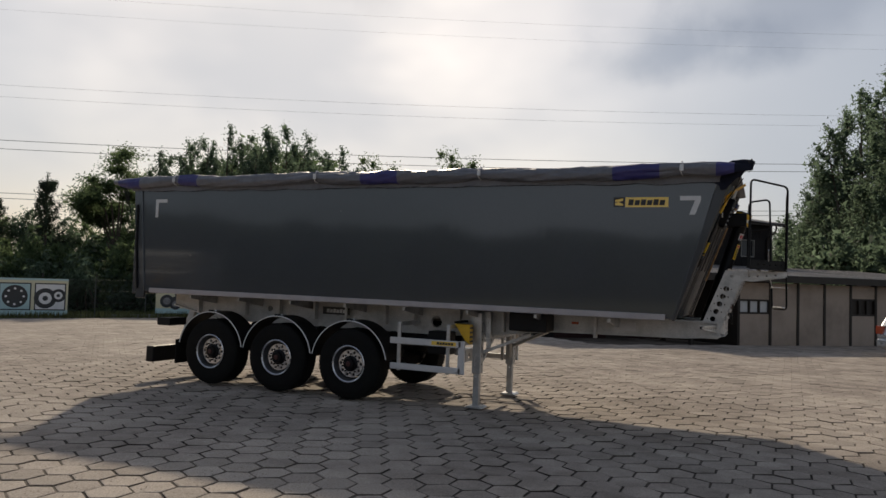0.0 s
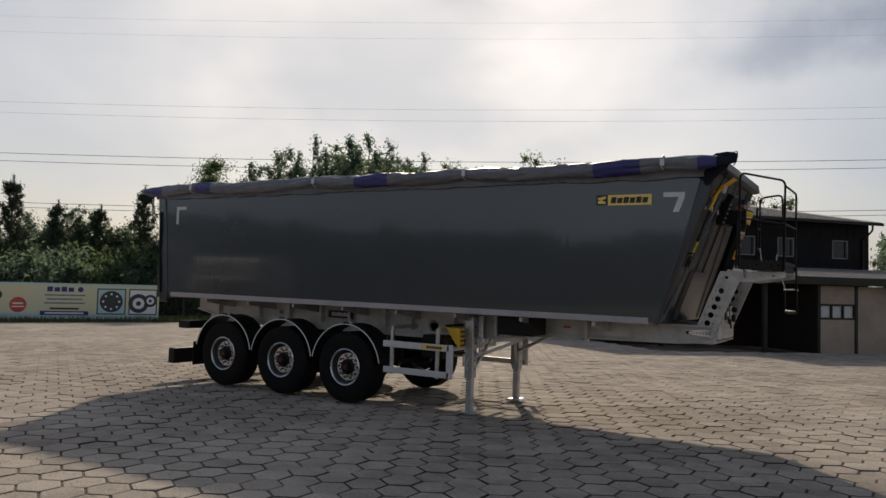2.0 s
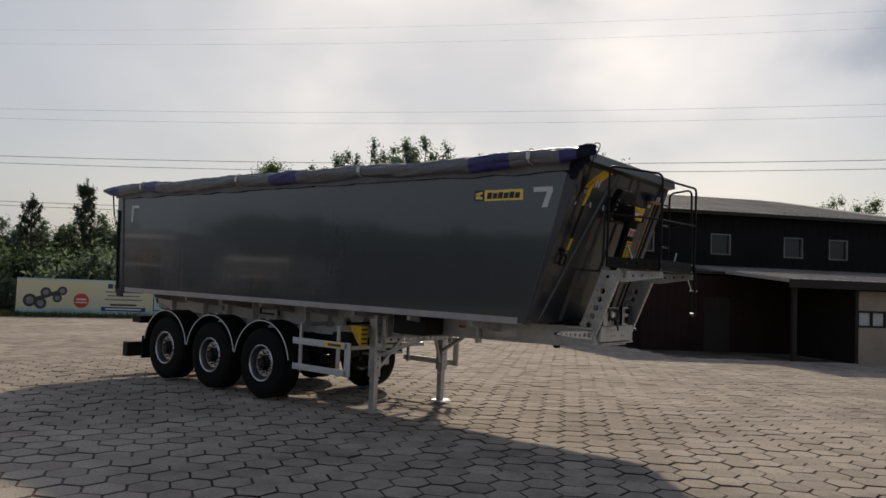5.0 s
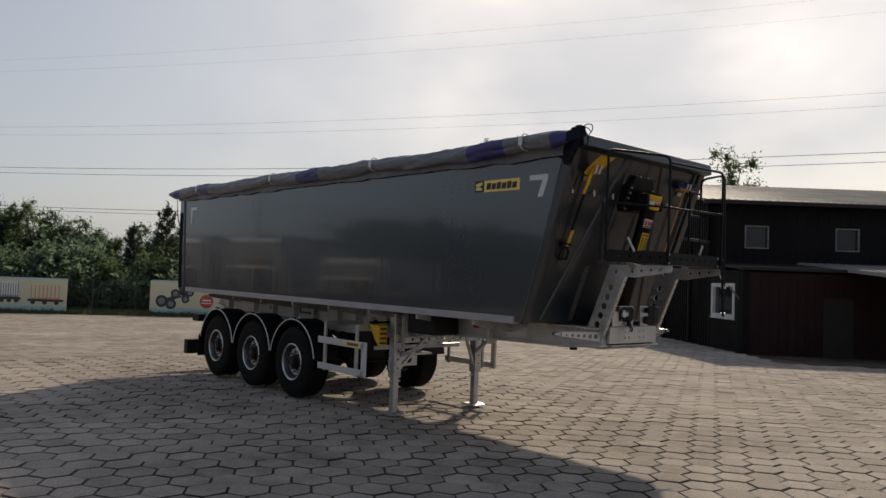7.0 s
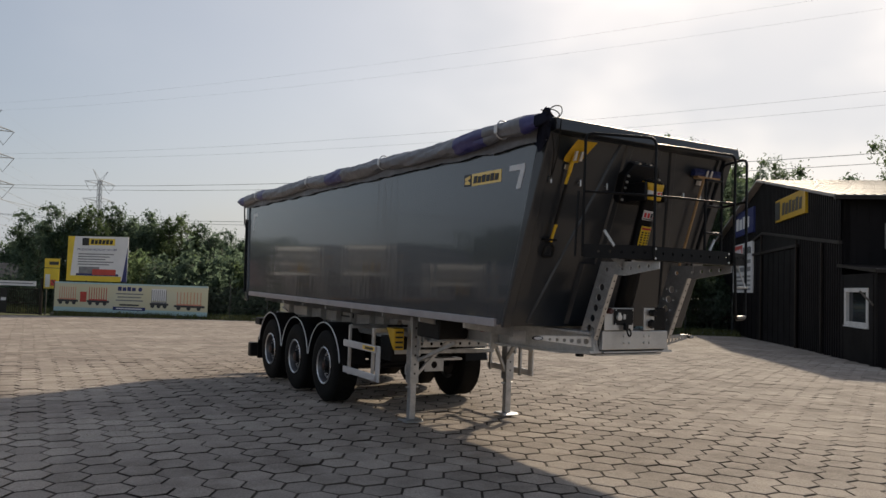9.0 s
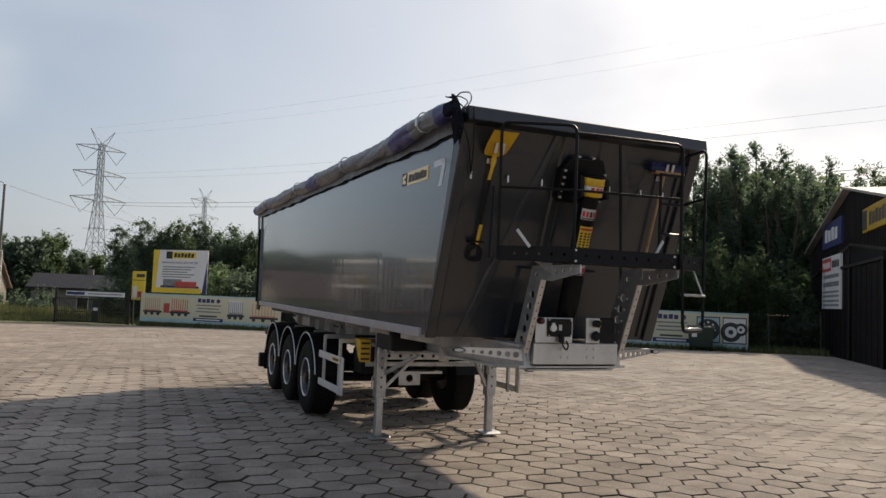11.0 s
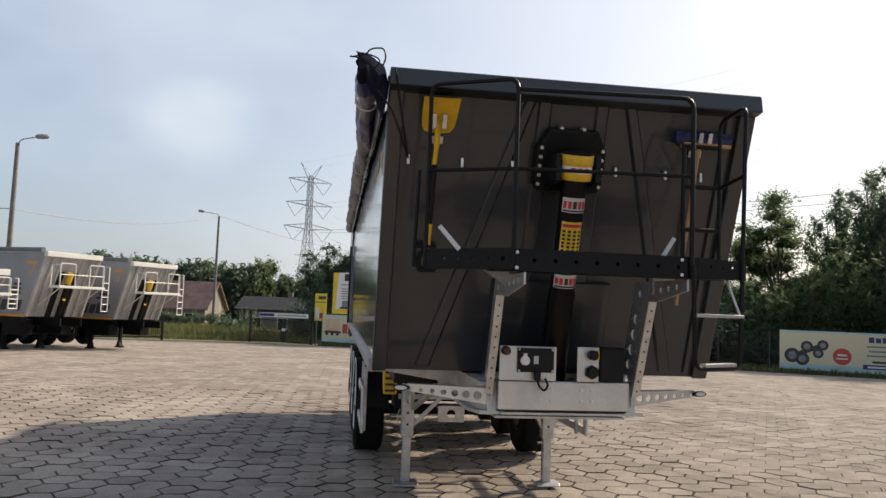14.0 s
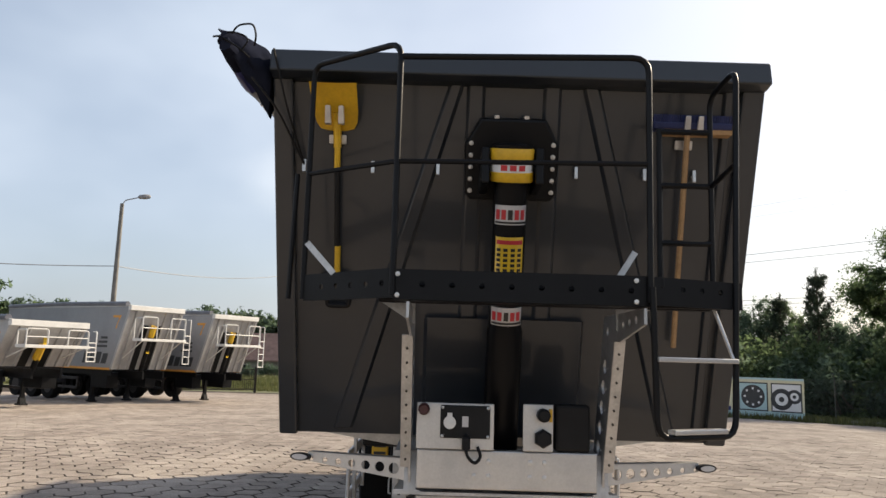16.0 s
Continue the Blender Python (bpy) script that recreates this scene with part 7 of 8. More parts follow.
def pylon(name, x, y, h, turn, label):
    m = Matrix.Translation((x, y, -2)) @ Matrix.Rotation(radians(turn), 4, "Z")
    c = root(name, m, label, "pylon", "power pylons")

    def half(z):
        return 3.0 + (0.75 - 3.0) * (z / (h * 0.62)) if z < h * 0.62 else 0.75 - 0.15 * (z - h * 0.62) / (h * 0.38)
    levels = [0, h * 0.13, h * 0.24, h * 0.34, h * 0.43, h * 0.51, h * 0.58] + [h * (0.63 + 0.055 * k) for k in range(7)]
    g = Geo()
    r = 0.10
    for a, b in zip(levels, levels[1:]):
        p, q = half(a), half(b)
        ca, cb = [(-p, -p), (p, -p), (p, p), (-p, p)], [(-q, -q), (q, -q), (q, q), (-q, q)]
        for k in range(4):
            n = (k + 1) % 4
            g.tube([(*ca[k], a), (*cb[k], b)], r, 4)
            g.tube([(*ca[k], a), (*cb[n], b)], r * 0.6, 4)
            g.tube([(*ca[n], a), (*cb[k], b)], r * 0.6, 4)
            g.tube([(*cb[k], b), (*cb[n], b)], r * 0.6, 4)
    part("lattice_mast", g, "pylon", c)
    for z, w in ((h * 0.60, 8.2), (h * 0.76, 7.8), (h * 0.92, 7.4)):
        for s in (-1, 1):
            g = Geo()
            q = half(z)
            tip = (0, s * w, z + 0.5)
            for dx in (-q, q):
                g.tube([(dx, s * q, z), tip], r * 0.8, 4)
                g.tube([(dx, s * q, z + 1.6), tip], r * 0.8, 4)
            for k in range(1, 4):
                yy = s * (q + (w - q) * k / 4)
                g.tube([(0, yy, z + 0.1), (0, yy, z + 1.6 - 1.1 * k / 4)], r * 0.5, 4)
            part("cross_arm", g, "pylon", c)
            low = (0, s * w * 0.62, z - 3.6)
            part("insulator_string", Geo().tube([tip, low, (0, s * (q + 0.6), z)], 0.09, 5), "wire", c)
    for s in (-1, 1):
        part("earth_peak", Geo().tube([(0, 0, h * 0.96), (0, s * 3.6, h + 2.2)], r, 4).tube([(0, s * half(h), h * 0.93), (0, s * 3.6, h + 2.2)], r, 4), "pylon", c)
    return c


pylon("power_pylon", -226, 0.6, 45, 30, "tall grey lattice power pylon above the trees")
pylon("power_pylon", -345, 40.3, 46, 32, "tall grey lattice power pylon far off in the haze")
LINE = Vector((0.868, 0.497, 0))
SIDE = Vector((-0.497, 0.868, 0))
for w, z in ((4.2, 17.0), (-4.2, 17.0), (4.0, 24.3), (-4.0, 24.3), (3.8, 32.0), (-3.8, 32.0), (3.6, 45.0), (-3.6, 45.0)):
    a = Vector((-226, 0.6, z)) + SIDE * w
    r = 0.042 if z < 30 else 0.015 if z < 40 else 0.010
    thing("power_line", Geo().tube(wire_run(a, a + LINE * 400 + Vector((0, 0, 6.5)), 7.8, 0, 60)[0], r, 4), "wire", "high voltage wire sagging across the sky", "wire", "power lines")
    thing("power_line", Geo().tube(wire_run(a, Vector((-345, 40.3, z)) + SIDE * w, 2.5, 0, 12)[0], r, 4), "wire", "high voltage wire sagging across the sky", "wire", "power lines")


# ---- trees ----
rng = random.Random(4)


def leaf_cloud(centres, size, per, squash=0.85, droop=0.15, seed=0, core=0.22, slim=0.62):
    """Small leaves scattered through clumps, with larger sprays inside each clump."""
    r = np.random.RandomState(seed)
    pts, siz = [], []
    for c, rad in centres:
        for n, lo, hi, k in ((int(per * rad * rad), 0.1, 0.56, 1.0), (int(per * core * rad * rad), 0.0, 0.42, 1.7)):
            d = r.normal(size=(n, 3))
            d /= np.linalg.norm(d, axis=1)[:, None] + 1e-6
            rr = rad * np.minimum(lo + hi * np.abs(r.normal(size=n)), 1.2)
            q = np.array(c) + d * rr[:, None] * np.array([1, 1, squash])
            q[:, 2] -= droop * r.rand(n) * rad
            pts.append(q)
            siz.append(size * k * (0.6 + 0.8 * r.rand(n)))
    q, s = np.concatenate(pts), np.concatenate(siz)[:, None]
    a, b = r.normal(size=q.shape), r.normal(size=q.shape)
    a /= np.linalg.norm(a, axis=1)[:, None]
    b -= a * np.sum(a * b, axis=1)[:, None]
    b /= np.linalg.norm(b, axis=1)[:, None] + 1e-6
    g = Geo()
    g.v = np.stack([q - a * s, q + (a * 0.2 + b * slim) * s, q + (a - b * 0.35) * s], axis=1).reshape(-1, 3).tolist()
    g.f = np.arange(len(g.v)).reshape(-1, 3).tolist()
    return g


def plain(name, geo, material):
    """A large mesh without normals being worked over."""
    me = bpy.data.meshes.new(name)
    me.from_pydata(geo.v, [], geo.f)
    me.materials.append(M[material])
    return new(name, me)


def broad_tree(h, rad, seed, leaf="leaf", low=0.1, size=0.105, per=300, leaders=5, fill=0.42, taper=0.62, label="leafy deciduous tree behind the fence"):
    """A tree of several leaders, each carrying clumps that get smaller towards its tip."""
    r = random.Random(seed)
    t = root("tree", Matrix(), label, "tree", "trees round the yard")
    g = Geo()
    g.tube([(0, 0, -0.3), (r.uniform(-0.2, 0.2), r.uniform(-0.2, 0.2), h * 0.3), (r.uniform(-0.4, 0.4), r.uniform(-0.4, 0.4), h * 0.75)], 0.2, 8, radii=[h * 0.02, h * 0.014, h * 0.004])
    cl = []
    for k in range(leaders):
        a = 6.283 * (k + r.random() * 0.7) / leaders
        q = rad * (0.0 if k == 0 else r.uniform(0.35, 0.75))
        top = h * (1.0 if k == 0 else r.uniform(0.72, 0.97))
        bx, by = q * math.cos(a), q * math.sin(a)
        g.tube([(0, 0, h * 0.18), (bx * 0.6, by * 0.6, h * 0.4), (bx, by, top * 0.93)], 0.05, 6, radii=[h * 0.010, h * 0.007, h * 0.0015])
        n = 14
        for j in range(n):
            u = (j + r.random() * 0.8) / n
            z = h * low + (top - h * low) * u
            w = rad * fill * (1.0 - taper * u ** 1.6) * r.uniform(0.8, 1.2)
            f = min(1.0, 0.35 + 1.1 * u)
            b = r.uniform(0, 6.283)
            c = (bx * f + 0.55 * w * math.cos(b) + (1 - u) * rad * 0.35 * math.cos(b), by * f + 0.55 * w * math.sin(b) + (1 - u) * rad * 0.35 * math.sin(b), min(z, top - w * 0.9))
            g.tube([(bx * f * 0.8, by * f * 0.8, max(0.5, z - w)), c], 0.02, 4, radii=[h * 0.003, h * 0.001])
            cl.append((c, w))
            if u > 0.55:
                cl.append(((c[0] + r.gauss(0, 0.3) * w, c[1] + r.gauss(0, 0.3) * w, c[2] + w * 0.55), w * 0.6))
    tr = finish("trunk", g, "bark", smooth=True)
    tr.parent = t
    cr = plain("crown", leaf_cloud(cl, size, per, 1.35 if taper > 0.5 else 1.05, 0.1, seed), leaf)
    cr.parent = t
    return t


def umbrella_tree(h, rad, seed, per=720, squash=0.42):
    """An open tree whose limbs spread into flat tiers of foliage."""
    r = random.Random(seed)
    t = root("tree", Matrix(), "open airy tree with spreading tiers of light green leaves", "tree", "trees round the yard")
    g = Geo().tube([(0, 0, -0.3), (0.1, 0.05, h * 0.25), (0.0, 0.1, h * 0.42)], 0.1, 8, radii=[h * 0.018, h * 0.014, h * 0.011])
    cl = []
    for k in range(13):
        a = k * 2.4 + r.uniform(-0.3, 0.3)
        z = h * (0.42 + 0.54 * ((k * 5) % 13) / 12)
        q = rad * (0.95 - 0.55 * max(0, z / h - 0.6) / 0.4) * r.uniform(0.55, 1.0)
        e = Vector((q * math.cos(a), q * math.sin(a), z))
        s = Vector((0.02, 0.05, h * r.uniform(0.22, 0.42)))
        mid = s.lerp(e, 0.5) + Vector((0, 0, 0.06 * h))
        g.tube([s, mid, e], 0.05, 5, radii=[h * 0.008, h * 0.005, h * 0.002])
        for j in range(5):
            f = r.uniform(0.55, 1.12)
            p = mid.lerp(e, (f - 0.5) * 2) if f > 0.5 else mid
            c = (p.x + r.gauss(0, 0.22) * rad, p.y + r.gauss(0, 0.22) * rad, p.z + r.gauss(0, 0.025) * h)
            g.tube([p, c], 0.012, 3)
            cl.append((c, rad * r.uniform(0.20, 0.40)))
    tr = finish("trunk", g, "bark", smooth=True)
    tr.parent = t
    cr = plain("crown", leaf_cloud(cl, 0.08, per, squash, 0.25, seed, 0.03), "leaf")
    cr.parent = t
    return t


def willow(h, rad, seed):
    """A feathery shrub tree of upright plumes that taper to a soft point."""
    r = random.Random(seed)
    t = root("tree", Matrix(), "feathery grey-green willow behind the billboards", "tree", "trees round the yard")
    g, cl = Geo(), []
    for k in range(15):
        a, q = k * 2.4, rad * 0.85 * math.sqrt(k / 14)
        top = h * (1.0 - 0.52 * (q / rad) ** 1.3) * r.uniform(0.88, 1.0)
        p0, p1 = Vector((q * 0.15 * math.cos(a), q * 0.15 * math.sin(a), -0.2)), Vector((q * math.cos(a), q * math.sin(a), top))
        mid = p0.lerp(p1, 0.5) + Vector((q * 0.2 * math.cos(a), q * 0.2 * math.sin(a), 0))
        g.tube([p0, mid, p1], 0.04, 5, radii=[h * 0.009, h * 0.006, h * 0.001])
        for j in range(9):
            f = j / 8
            c = (mid.lerp(p1, f * 2 - 1) if f > 0.5 else p0.lerp(mid, f * 2)) + Vector((r.gauss(0, 0.10), r.gauss(0, 0.10), 0)) * rad
            cl.append((tuple(c), rad * (0.40 - 0.26 * f) * r.uniform(0.8, 1.2)))
    tr = finish("trunk", g, "bark", smooth=True)
    tr.parent = t
    cr = plain("crown", leaf_cloud(cl, 0.112, 600, 1.5, 0.0, seed, 0.30, 0.34), "leaf")
    cr.parent = t
    return t


def conifer(h, rad, seed):
    """A young pine: irregular whorls of upswept boughs."""
    r = random.Random(seed)
    t = root("tree", Matrix(), "young pine with upswept boughs behind the fence", "tree", "trees round the yard")
    g = Geo().tube([(0, 0, -0.3), (0.05, 0, h * 0.5), (0, 0.03, h)], 0.1, 7, radii=[h * 0.014, h * 0.009, 0.02])
    cl = []
    z = h * 0.06
    while z < h * 0.97:
        w = rad * (1.02 - z / h) ** 0.75 + 0.12
        for q in range(r.choice((5, 6, 7))):
            a = r.uniform(0, 6.283)
            ln = w * r.uniform(0.55, 1.15)
            up = r.uniform(0.35, 0.95)
            e = Vector((ln * math.cos(a), ln * math.sin(a), ln * up))
            o = Vector((0, 0, z + r.uniform(-0.15, 0.15)))
            g.tube([o, o + e * 0.6 + Vector((0, 0, -0.05)), o + e], 0.015, 4)
            m = max(3, int(ln / 0.28))
            for j in range(m):
                f = 0.3 + 0.75 * (j + 0.5) / m
                p = o + e * f + Vector((r.gauss(0, 0.07), r.gauss(0, 0.07), 0.10 * f))
                cl.append((tuple(p), r.uniform(0.16, 0.27)))
        z += r.uniform(0.30, 0.55)
    for j in range(5):
        cl.append(((0, 0, h * (0.93 + 0.02 * j)), 0.14))
    tr = finish("trunk", g, "bark")
    tr.parent = t
    cr = plain("crown", leaf_cloud(cl, 0.088, 800, 1.3, 0.0, seed, 0.05, 0.3), "needle")
    cr.parent = t
    return t


def bush(h, rad, seed, leaf):
    r = random.Random(seed)
    t = root("bush", Matrix(), "dense wild shrub along the fence", "bush", "shrubs along the fence")
    g = Geo()
    cl = []
    for k in range(20):
        a, q = r.uniform(0, 6.283), rad * math.sqrt(r.random())
        z = h * r.uniform(0.10, 0.88) * (1 - 0.35 * q / rad)
        c = (q * math.cos(a), q * math.sin(a), z)
        g.tube([(c[0] * 0.2, c[1] * 0.2, -0.1), c], 0.03, 4)
        cl.append((c, rad * r.uniform(0.26, 0.44)))
        cl.append(((c[0] * 1.1, c[1] * 1.1, z + rad * 0.28), rad * r.uniform(0.10, 0.2)))
    st = tagged(finish("stem", g, "bark"), kind="stuff")
    st.parent = t
    cr = plain("foliage", leaf_cloud(cl, 0.095, 330, 1.0, 0.1, seed, 0.22), leaf)
    cr.parent = t
    return t


B1, B2, B3 = broad_tree(12, 3.2, 1, fill=0.46, taper=0.40, per=195, size=0.104), broad_tree(14, 2.9, 2, "leafhaze", 0.08, 0.090, 305), broad_tree(9, 2.9, 3, "leafhaze", 0.05, leaders=5, fill=0.46, taper=0.38, per=210, size=0.101)
B4 = broad_tree(13, 2.6, 8, "leafhaze", 0.10, 0.090, 320, leaders=5, fill=0.46)
G1 = broad_tree(9, 4.2, 35, "leafhaze", 0.03, 0.40, 11, 6, 0.46, 0.32)
F1, F3 = broad_tree(12, 4.0, 31, "leaf", 0.05, 0.27, 30, 6, 0.46, 0.35), broad_tree(9, 3.8, 33, "leafhaze", 0.03, 0.27, 32, 6, 0.46, 0.32)
L1 = umbrella_tree(9, 1.6, 13, 600, 1.3)
U1 = umbrella_tree(9, 2.9, 12, 720, 0.50)
W1 = willow(6.5, 2.4, 41)
C1, C2 = conifer(8, 1.5, 5), conifer(7, 1.2, 6)
S1, S2, S3 = bush(3.2, 2.0, 7, "leafhaze"), bush(4.2, 2.3, 9, "leaf"), bush(2.6, 1.8, 10, "leafhaze")
FULL = {G1: 9, F1: 12, F3: 9, B1: 12, B2: 14, B3: 9, B4: 13, L1: 9, U1: 9, W1: 6.5, C1: 8, C2: 7, S1: 3.2, S2: 4.2, S3: 2.6}
USED = set()


def plant(ob, az, dist, top, eye=(4.0, 4.0)):
    """Sets a tree at a bearing and distance from the middle of the walk, with its top at a height above the yard."""
    x, y = eye[0] + dist * math.cos(radians(az)), eye[1] + dist * math.sin(radians(az))
    z = ground_z(max(x, -90), min(y, 80)) - 0.1
    s = (top - z) / FULL[ob]
    m = Matrix.Translation((x, y, z)) @ Matrix.Rotation(rng.uniform(0, 6.283), 4, "Z")
    if ob in USED:
        c = copy_thing(ob, m)
    else:
        USED.add(ob)
        c = ob
        c.matrix_world = m
    c.scale = (s, s, s * rng.uniform(0.96, 1.04))
    return c


def fence_dist(az):
    dvec, n = Vector((math.cos(radians(az)), math.sin(radians(az)))), Vector((-FENCE_U.y, FENCE_U.x))
    return (FENCE_O - Vector((4.0, 4.0))).dot(n) / dvec.dot(n)


# tall wood beyond the workshop
for az, d, top, ob in ((84.0, 50, 17.8, B2), (85.6, 53, 17.9, B2), (87.0, 55, 16.6, B4), (88.3, 57, 14.8, B2), (89.4, 59, 10.4, B3), (82.0, 49, 17.4, B2), (79.5, 53, 17.8, B1), (76, 50, 16, B2), (84.8, 48, 11, B4), (86.8, 50, 9, B4), (86, 47, 6.5, S1),
                       (91, 75, 8.5, B3), (97, 90, 9, F3), (103, 95, 9.5, F1), (110, 95, 9, F3), (116.6, 65, 14.0, L1), (119, 68, 11.0, B3), (121.5, 66, 11.5, B3)):
    plant(ob, az, d, top)
for az, d, top in ((118.6, 84, 10.6), (116.2, 86, 11.2), (113.6, 88, 10.4), (110.0, 90, 10.6), (104.5, 84, 10.2)):
    plant(F3, az, d, top)
plant(L1, 100.4, 71, 10.6)
plant(L1, 98.9, 73, 10.3)
# tall mixed row behind the fence: an uneven skyline
ROW_AZ = (123, 125.6, 127, 128.3, 129.5, 130.8, 132.7, 134.1, 135.0, 136.4, 138.5, 140.8, 142)
ROW_TOP = (11.8, 12.0, 12.8, 13.9, 12.7, 13.4, 12.0, 13.2, 12.9, 13.0, 12.0, 11.0, 10.5)
for k in range(12):
    az = 123.3 + k * 1.40
    plant(L1 if k == 0 else (B2, B4)[k % 2], az, fence_dist(az) + rng.uniform(12, 16), float(np.interp(az, ROW_AZ, ROW_TOP)) * rng.uniform(0.97, 1.02))
    if k % 2 and k < 8:
        plant(F1, az + 0.7, fence_dist(az) + 24, float(np.interp(az, ROW_AZ, ROW_TOP)) * 1.0)
plant(U1, 142.1, 55.0, 9.6)
for az, d, top in ((137.4, 48.0, 6.8), (139.0, 48.6, 4.9), (134.6, 48.2, 5.0), (132.2, 48.4, 6.1), (129.6, 48.8, 5.6)):
    plant(W1, az, d, top)
for az, d, top in ((143.0, 50, 5.0), (145.2, 51, 5.2), (140.6, 51, 4.8)):
    plant(S2, az, d, top)
for az, off, top, ob in ((146.6, 9, 7.5, C1), (154.6, 10, 8.0, C1), (157.9, 8, 6.8, C1), (160.1, 8, 5.2, C2), (152.0, 9, 6.2, C2), (149.2, 12, 6.8, C2)):
    plant(ob, az, fence_dist(az) + off, top)
# lower thicket towards the gate
LOW_AZ = (141, 147, 149, 152.5, 158, 161.5, 163, 165, 168.5, 171.5, 174, 176.5)
LOW_TOP = (5.2, 5.8, 6.5, 6.4, 5.6, 4.9, 6.0, 6.7, 7.5, 7.7, 7.6, 7.2)
for k in range(19):
    az = 141.5 + k * 1.95
    plant((B3, B1, B3)[k % 3], az, fence_dist(az) + rng.uniform(12, 17), float(np.interp(az, LOW_AZ, LOW_TOP)) * rng.uniform(0.95, 1.03))
# far woods beyond the road and all round behind
FAR_AZ = (176, 179, 181, 183, 186, 190, 200, 206, 240, 300)
FAR_TOP = (6.8, 6.6, 7.2, 9.2, 9.0, 8.7, 9.3, 9.5, 9.0, 9.5)
for k in range(21):
    az = 176.5 + k * 1.6
    plant((F1, F3)[k % 2], az, 128 + rng.uniform(-4, 6), float(np.interp(az, FAR_AZ, FAR_TOP)) * rng.uniform(0.92, 1.05))
for k in range(36):
    az = 210 + k * 2.5
    plant(G1, az, 88 + rng.uniform(-3, 3), float(np.interp(az, FAR_AZ, FAR_TOP)) * rng.uniform(0.92, 1.05))
# shrubs close behind the fence
for k in range(31):
    az = 104 + k * 2.15 + rng.uniform(-0.5, 0.5)
    dist = fence_dist(az)
    plant(rng.choice((S1, S2, S3)), az, dist + rng.uniform(3.6, 5.2), rng.uniform(2.6, 4.0))
    plant(rng.choice((S1, S2, S2)), az + 1.0, dist + rng.uniform(6, 9), rng.uniform(5.0, 6.4) if az < 129 else rng.uniform(3.8, 5.0))
plant(S3, 182.6, 74, 1.6)
for k, az in enumerate((185.6, 187.0, 188.2, 189.5)):   # hedge before the house
    plant((S1, S3)[k % 2], az, 95, 0.75 + 0.25 * (k % 2))

# ---- grass verge ----
def tufts(name, spots, h, label, seed):
    r = np.random.RandomState(seed)
    g = Geo()
    for x, y in spots:
        z = ground_z(x, y) - 0.02
        for q in range(7):
            a = r.rand() * 6.283
            hh = h * (0.5 + r.rand() * 0.8)
            w = 0.02 + 0.02 * r.rand()
            dx, dy = math.cos(a), math.sin(a)
            bx, by = x + r.normal() * 0.12, y + r.normal() * 0.12
            k = len(g.v)
            lean = 0.25 * hh
            g.v += [(bx - dy * w, by + dx * w, z), (bx + dy * w, by - dx * w, z), (bx + dx * lean, by + dy * lean, z + hh)]
            g.f.append((k, k + 1, k + 2))
    ob = plain(name, g, "blade")
    return tagged(ob, label, "grass", kind="stuff")


r_ = random.Random(11)
spots = []
for k in range(5200):
    d = r_.uniform(0.3, 62)
    p = on_fence(d, r_.uniform(-2.5, 0.75))
    spots.append((p.x, p.y))
for k in range(5200):
    x = r_.uniform(-78, -55)
    spots.append((x, r_.uniform(-24, 2) if r_.random() < 0.7 else r_.uniform(2, 14) - 0.0))
tufts("verge_grass", spots, 0.34, "rough grass and weeds along the fence", 5)
spots = [(-69 + r_.gauss(0, 3.0), -2.0 + r_.gauss(0, 3.0)) for k in range(1900)]
tufts("tall_grass", spots, 0.85, "tall uncut grass beside the road beyond the gate", 6)


# ---- loose grit on the paving ----
rg = np.random.RandomState(17)
g = Geo()
for px, py, rx, ry in DRIFTS:
    for k in range(1100):
        x, y = px + rg.normal() * rx * 0.42, py + rg.normal() * ry * 0.42
        if y > 10.6 and x < 0.6:
            continue
        s = 0.0025 + 0.0055 * rg.rand() ** 3
        a = rg.rand() * 6.283
        c, d = math.cos(a) * s * (0.8 + 0.6 * rg.rand()), math.sin(a) * s * (0.8 + 0.6 * rg.rand())
        z, k0 = ground_z(x, y) + 0.002, len(g.v)
        g.v += [(x + c, y + d, z), (x - d, y + c, z), (x - c, y - d, z), (x + d, y - c, z), (x + c * 0.2, y - d * 0.3, z + s * 0.9)]
        g.f += [(k0 + i, k0 + (i + 1) % 4, k0 + 4) for i in range(4)]
tagged(plain("grit", g, "grit"), "fine sandy grit and crumbs lying in drifts on the paving", "grit", kind="stuff")


# ---- hexagonal pavers ----
PITCH, TURN_P = 0.357, radians(-1.5)
CT, ST = math.cos(TURN_P), math.sin(TURN_P)


def hexagon(r, n=6):
    return [(r * math.cos(radians(60 * k + 30)), r * math.sin(radians(60 * k + 30))) for k in range(n)]


def paver_geo(r, h, cham):
    top, mid = hexagon(r - cham), hexagon(r)
    vs = [(x, y, h) for x, y in top] + [(x, y, h - cham * 0.45) for x, y in mid] + [(x, y, -0.03) for x, y in mid]
    fs = [(0, 1, 2, 3, 4, 5)] + [(i, 6 + i, 6 + (i + 1) % 6, (i + 1) % 6) for i in range(6)] + [(6 + i, 12 + i, 12 + (i + 1) % 6, 6 + (i + 1) % 6) for i in range(6)]
    return vs, fs


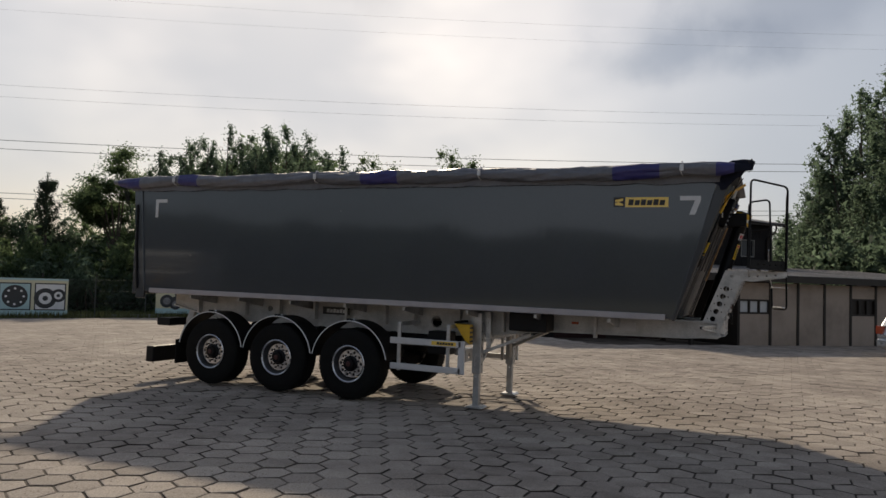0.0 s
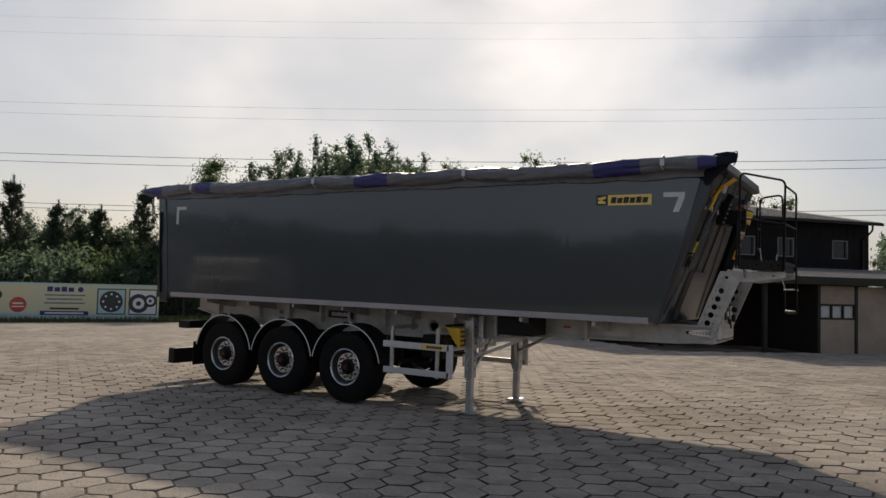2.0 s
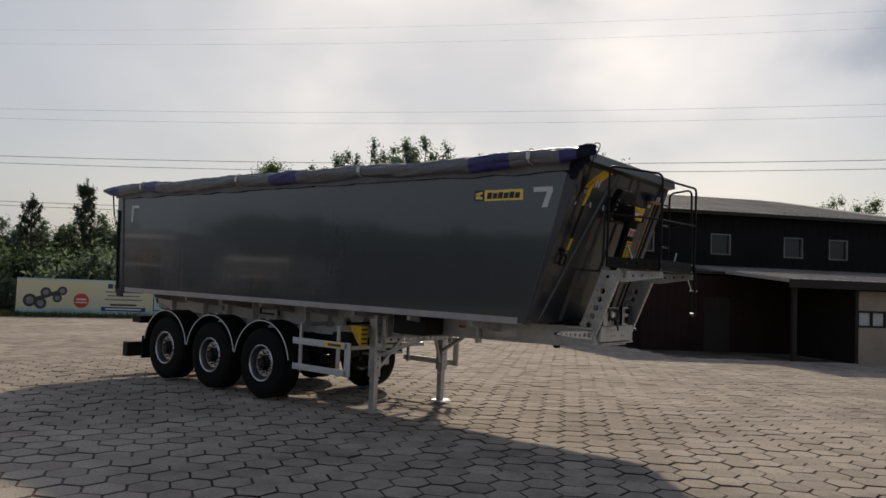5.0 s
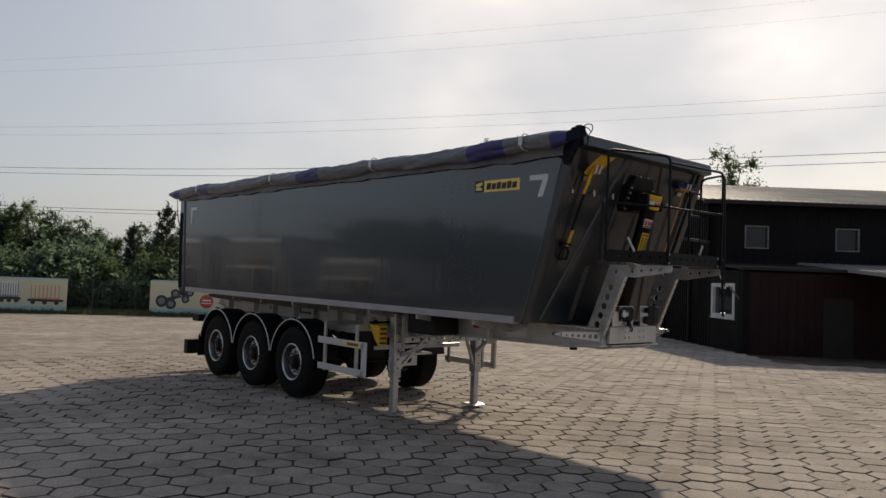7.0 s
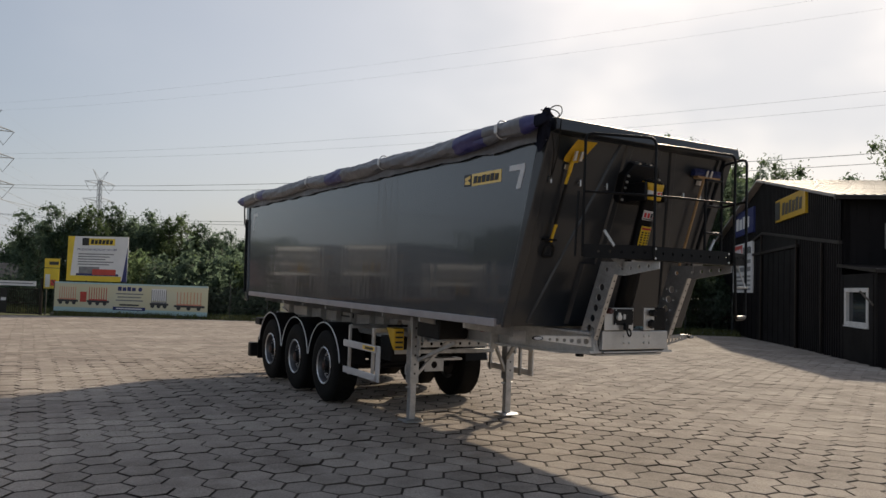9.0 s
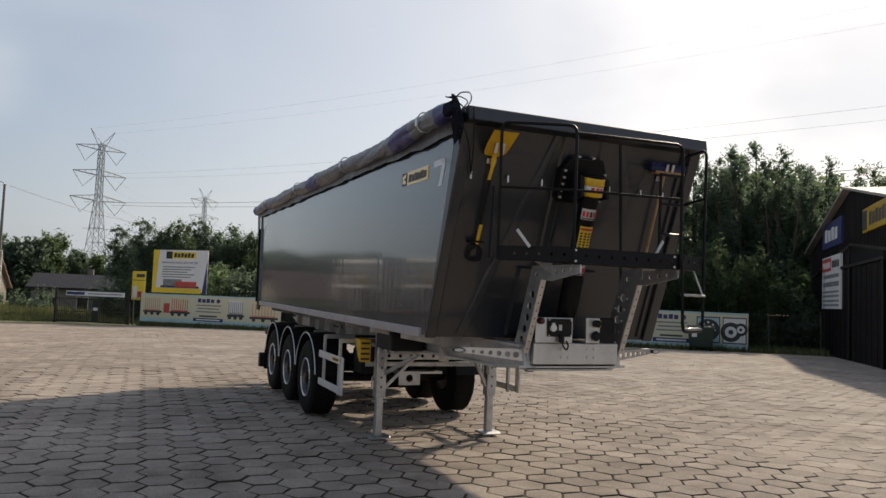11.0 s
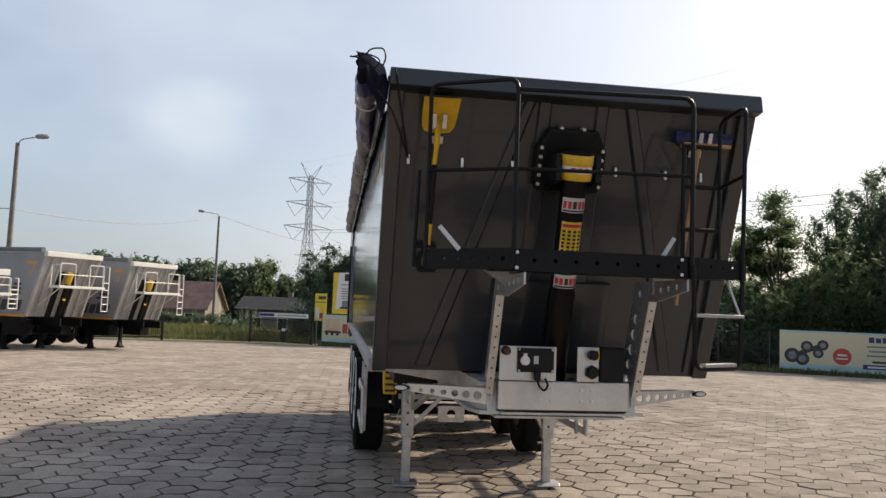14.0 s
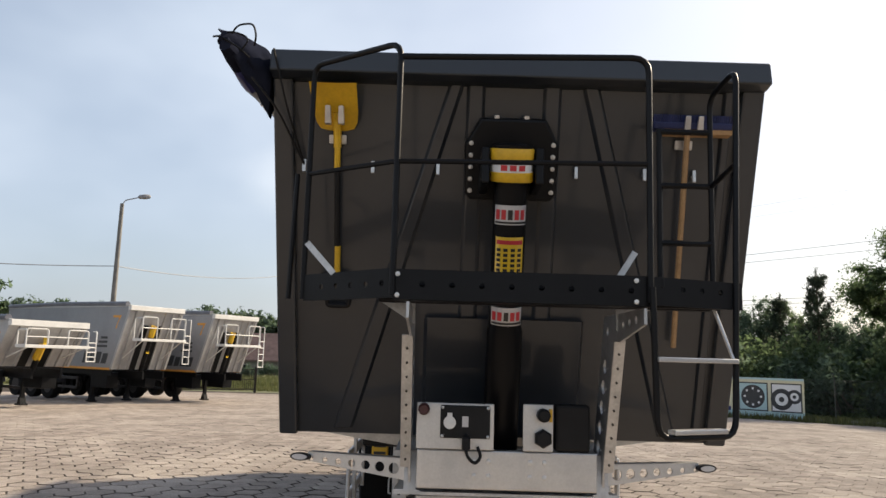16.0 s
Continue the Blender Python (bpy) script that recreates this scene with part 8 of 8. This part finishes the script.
RH = (PITCH - 0.023) / math.sqrt(3)
paved = root("paved_yard", Matrix(), "worn concrete hexagonal pavers with sandy joints", "pavement", kind="structure")
shapes = []
for k in range(6):
    me = bpy.data.meshes.new("paver")
    vs, fs = paver_geo(RH, 0.0, 0.010)
    rr = random.Random(k)
    vs = [(x + rr.gauss(0, 0.0018), y + rr.gauss(0, 0.0018), z + rr.gauss(0, 0.0012)) for x, y, z in vs]
    me.from_pydata(vs, [], fs)
    me.materials.append(M["paver"])
    me.materials.append(M["sand"])
    for q in me.polygons[7:]:
        q.material_index = 1
    shapes.append(me)
rp = random.Random(21)
near, vs_all, fs_all, dirty = [], [], [], []
NX, NY = 150, 190
cvs, cfs = paver_geo(RH, 0.0, 0.010)
RF = (PITCH - 0.014) / math.sqrt(3)
fvs = [(x, y, 0.0) for x, y in hexagon(RF)] + [(x, y, -0.02) for x, y in hexagon(RF)]
ffs = [(0, 1, 2, 3, 4, 5)] + [(i, 6 + i, 6 + (i + 1) % 6, (i + 1) % 6) for i in range(6)]
for i in range(-NX, NX):
    for j in range(-NY, NY):
        u, v = (i + 0.5 * (j % 2)) * PITCH, j * PITCH * math.sqrt(3) / 2
        x, y = u * CT - v * ST - 13.935, u * ST + v * CT + 15.03
        if not (-48 < x < 16 and -12 < y < 40) or not in_yard(x, y):
            continue
        lp = Vector((x - BQ.x, y - BQ.y, 0))
        if lp.dot(BS) > -0.1 and lp.dot(BG) > -3.2:
            continue
        z = ground_z(x, y) + rp.gauss(0, 0.0028)
        tx, ty = rp.gauss(0, 0.011), rp.gauss(0, 0.011)
        if -4.2 < x < 1.8 and 5.0 < y < 10.4 and len(near) < 300:
            near.append((x, y, z, tx, ty))
            continue
        close = x > -12 and y < 15
        src, sf = (cvs, cfs) if close else (fvs, ffs)
        k = len(vs_all)
        for a, b, c in src:
            ra, rb = a * CT - b * ST, a * ST + b * CT
            vs_all.append((x + ra, y + rb, z + c + ra * tx + rb * ty))
        fs_all += [tuple(q + k for q in f) for f in sf]
        dirty += [0] * 7 + [1] * (len(sf) - 7)
me = bpy.data.meshes.new("paver_field")
me.from_pydata(vs_all, [], fs_all)
me.materials.append(M["paver"])
me.materials.append(M["sand"])   # earth clings to the sides of the pavers
me.polygons.foreach_set("material_index", dirty)
field = new("paver_field", me)
field.parent = paved
tagged(field, "the rest of the hexagonal paving", kind="stuff")
for k, (x, y, z, tx, ty) in enumerate(near):
    ob = new("paver", shapes[k % 6])
    ob.parent = paved
    ob.matrix_local = Matrix.Translation((x, y, z)) @ Euler((ty, -tx, TURN_P)).to_matrix().to_4x4()
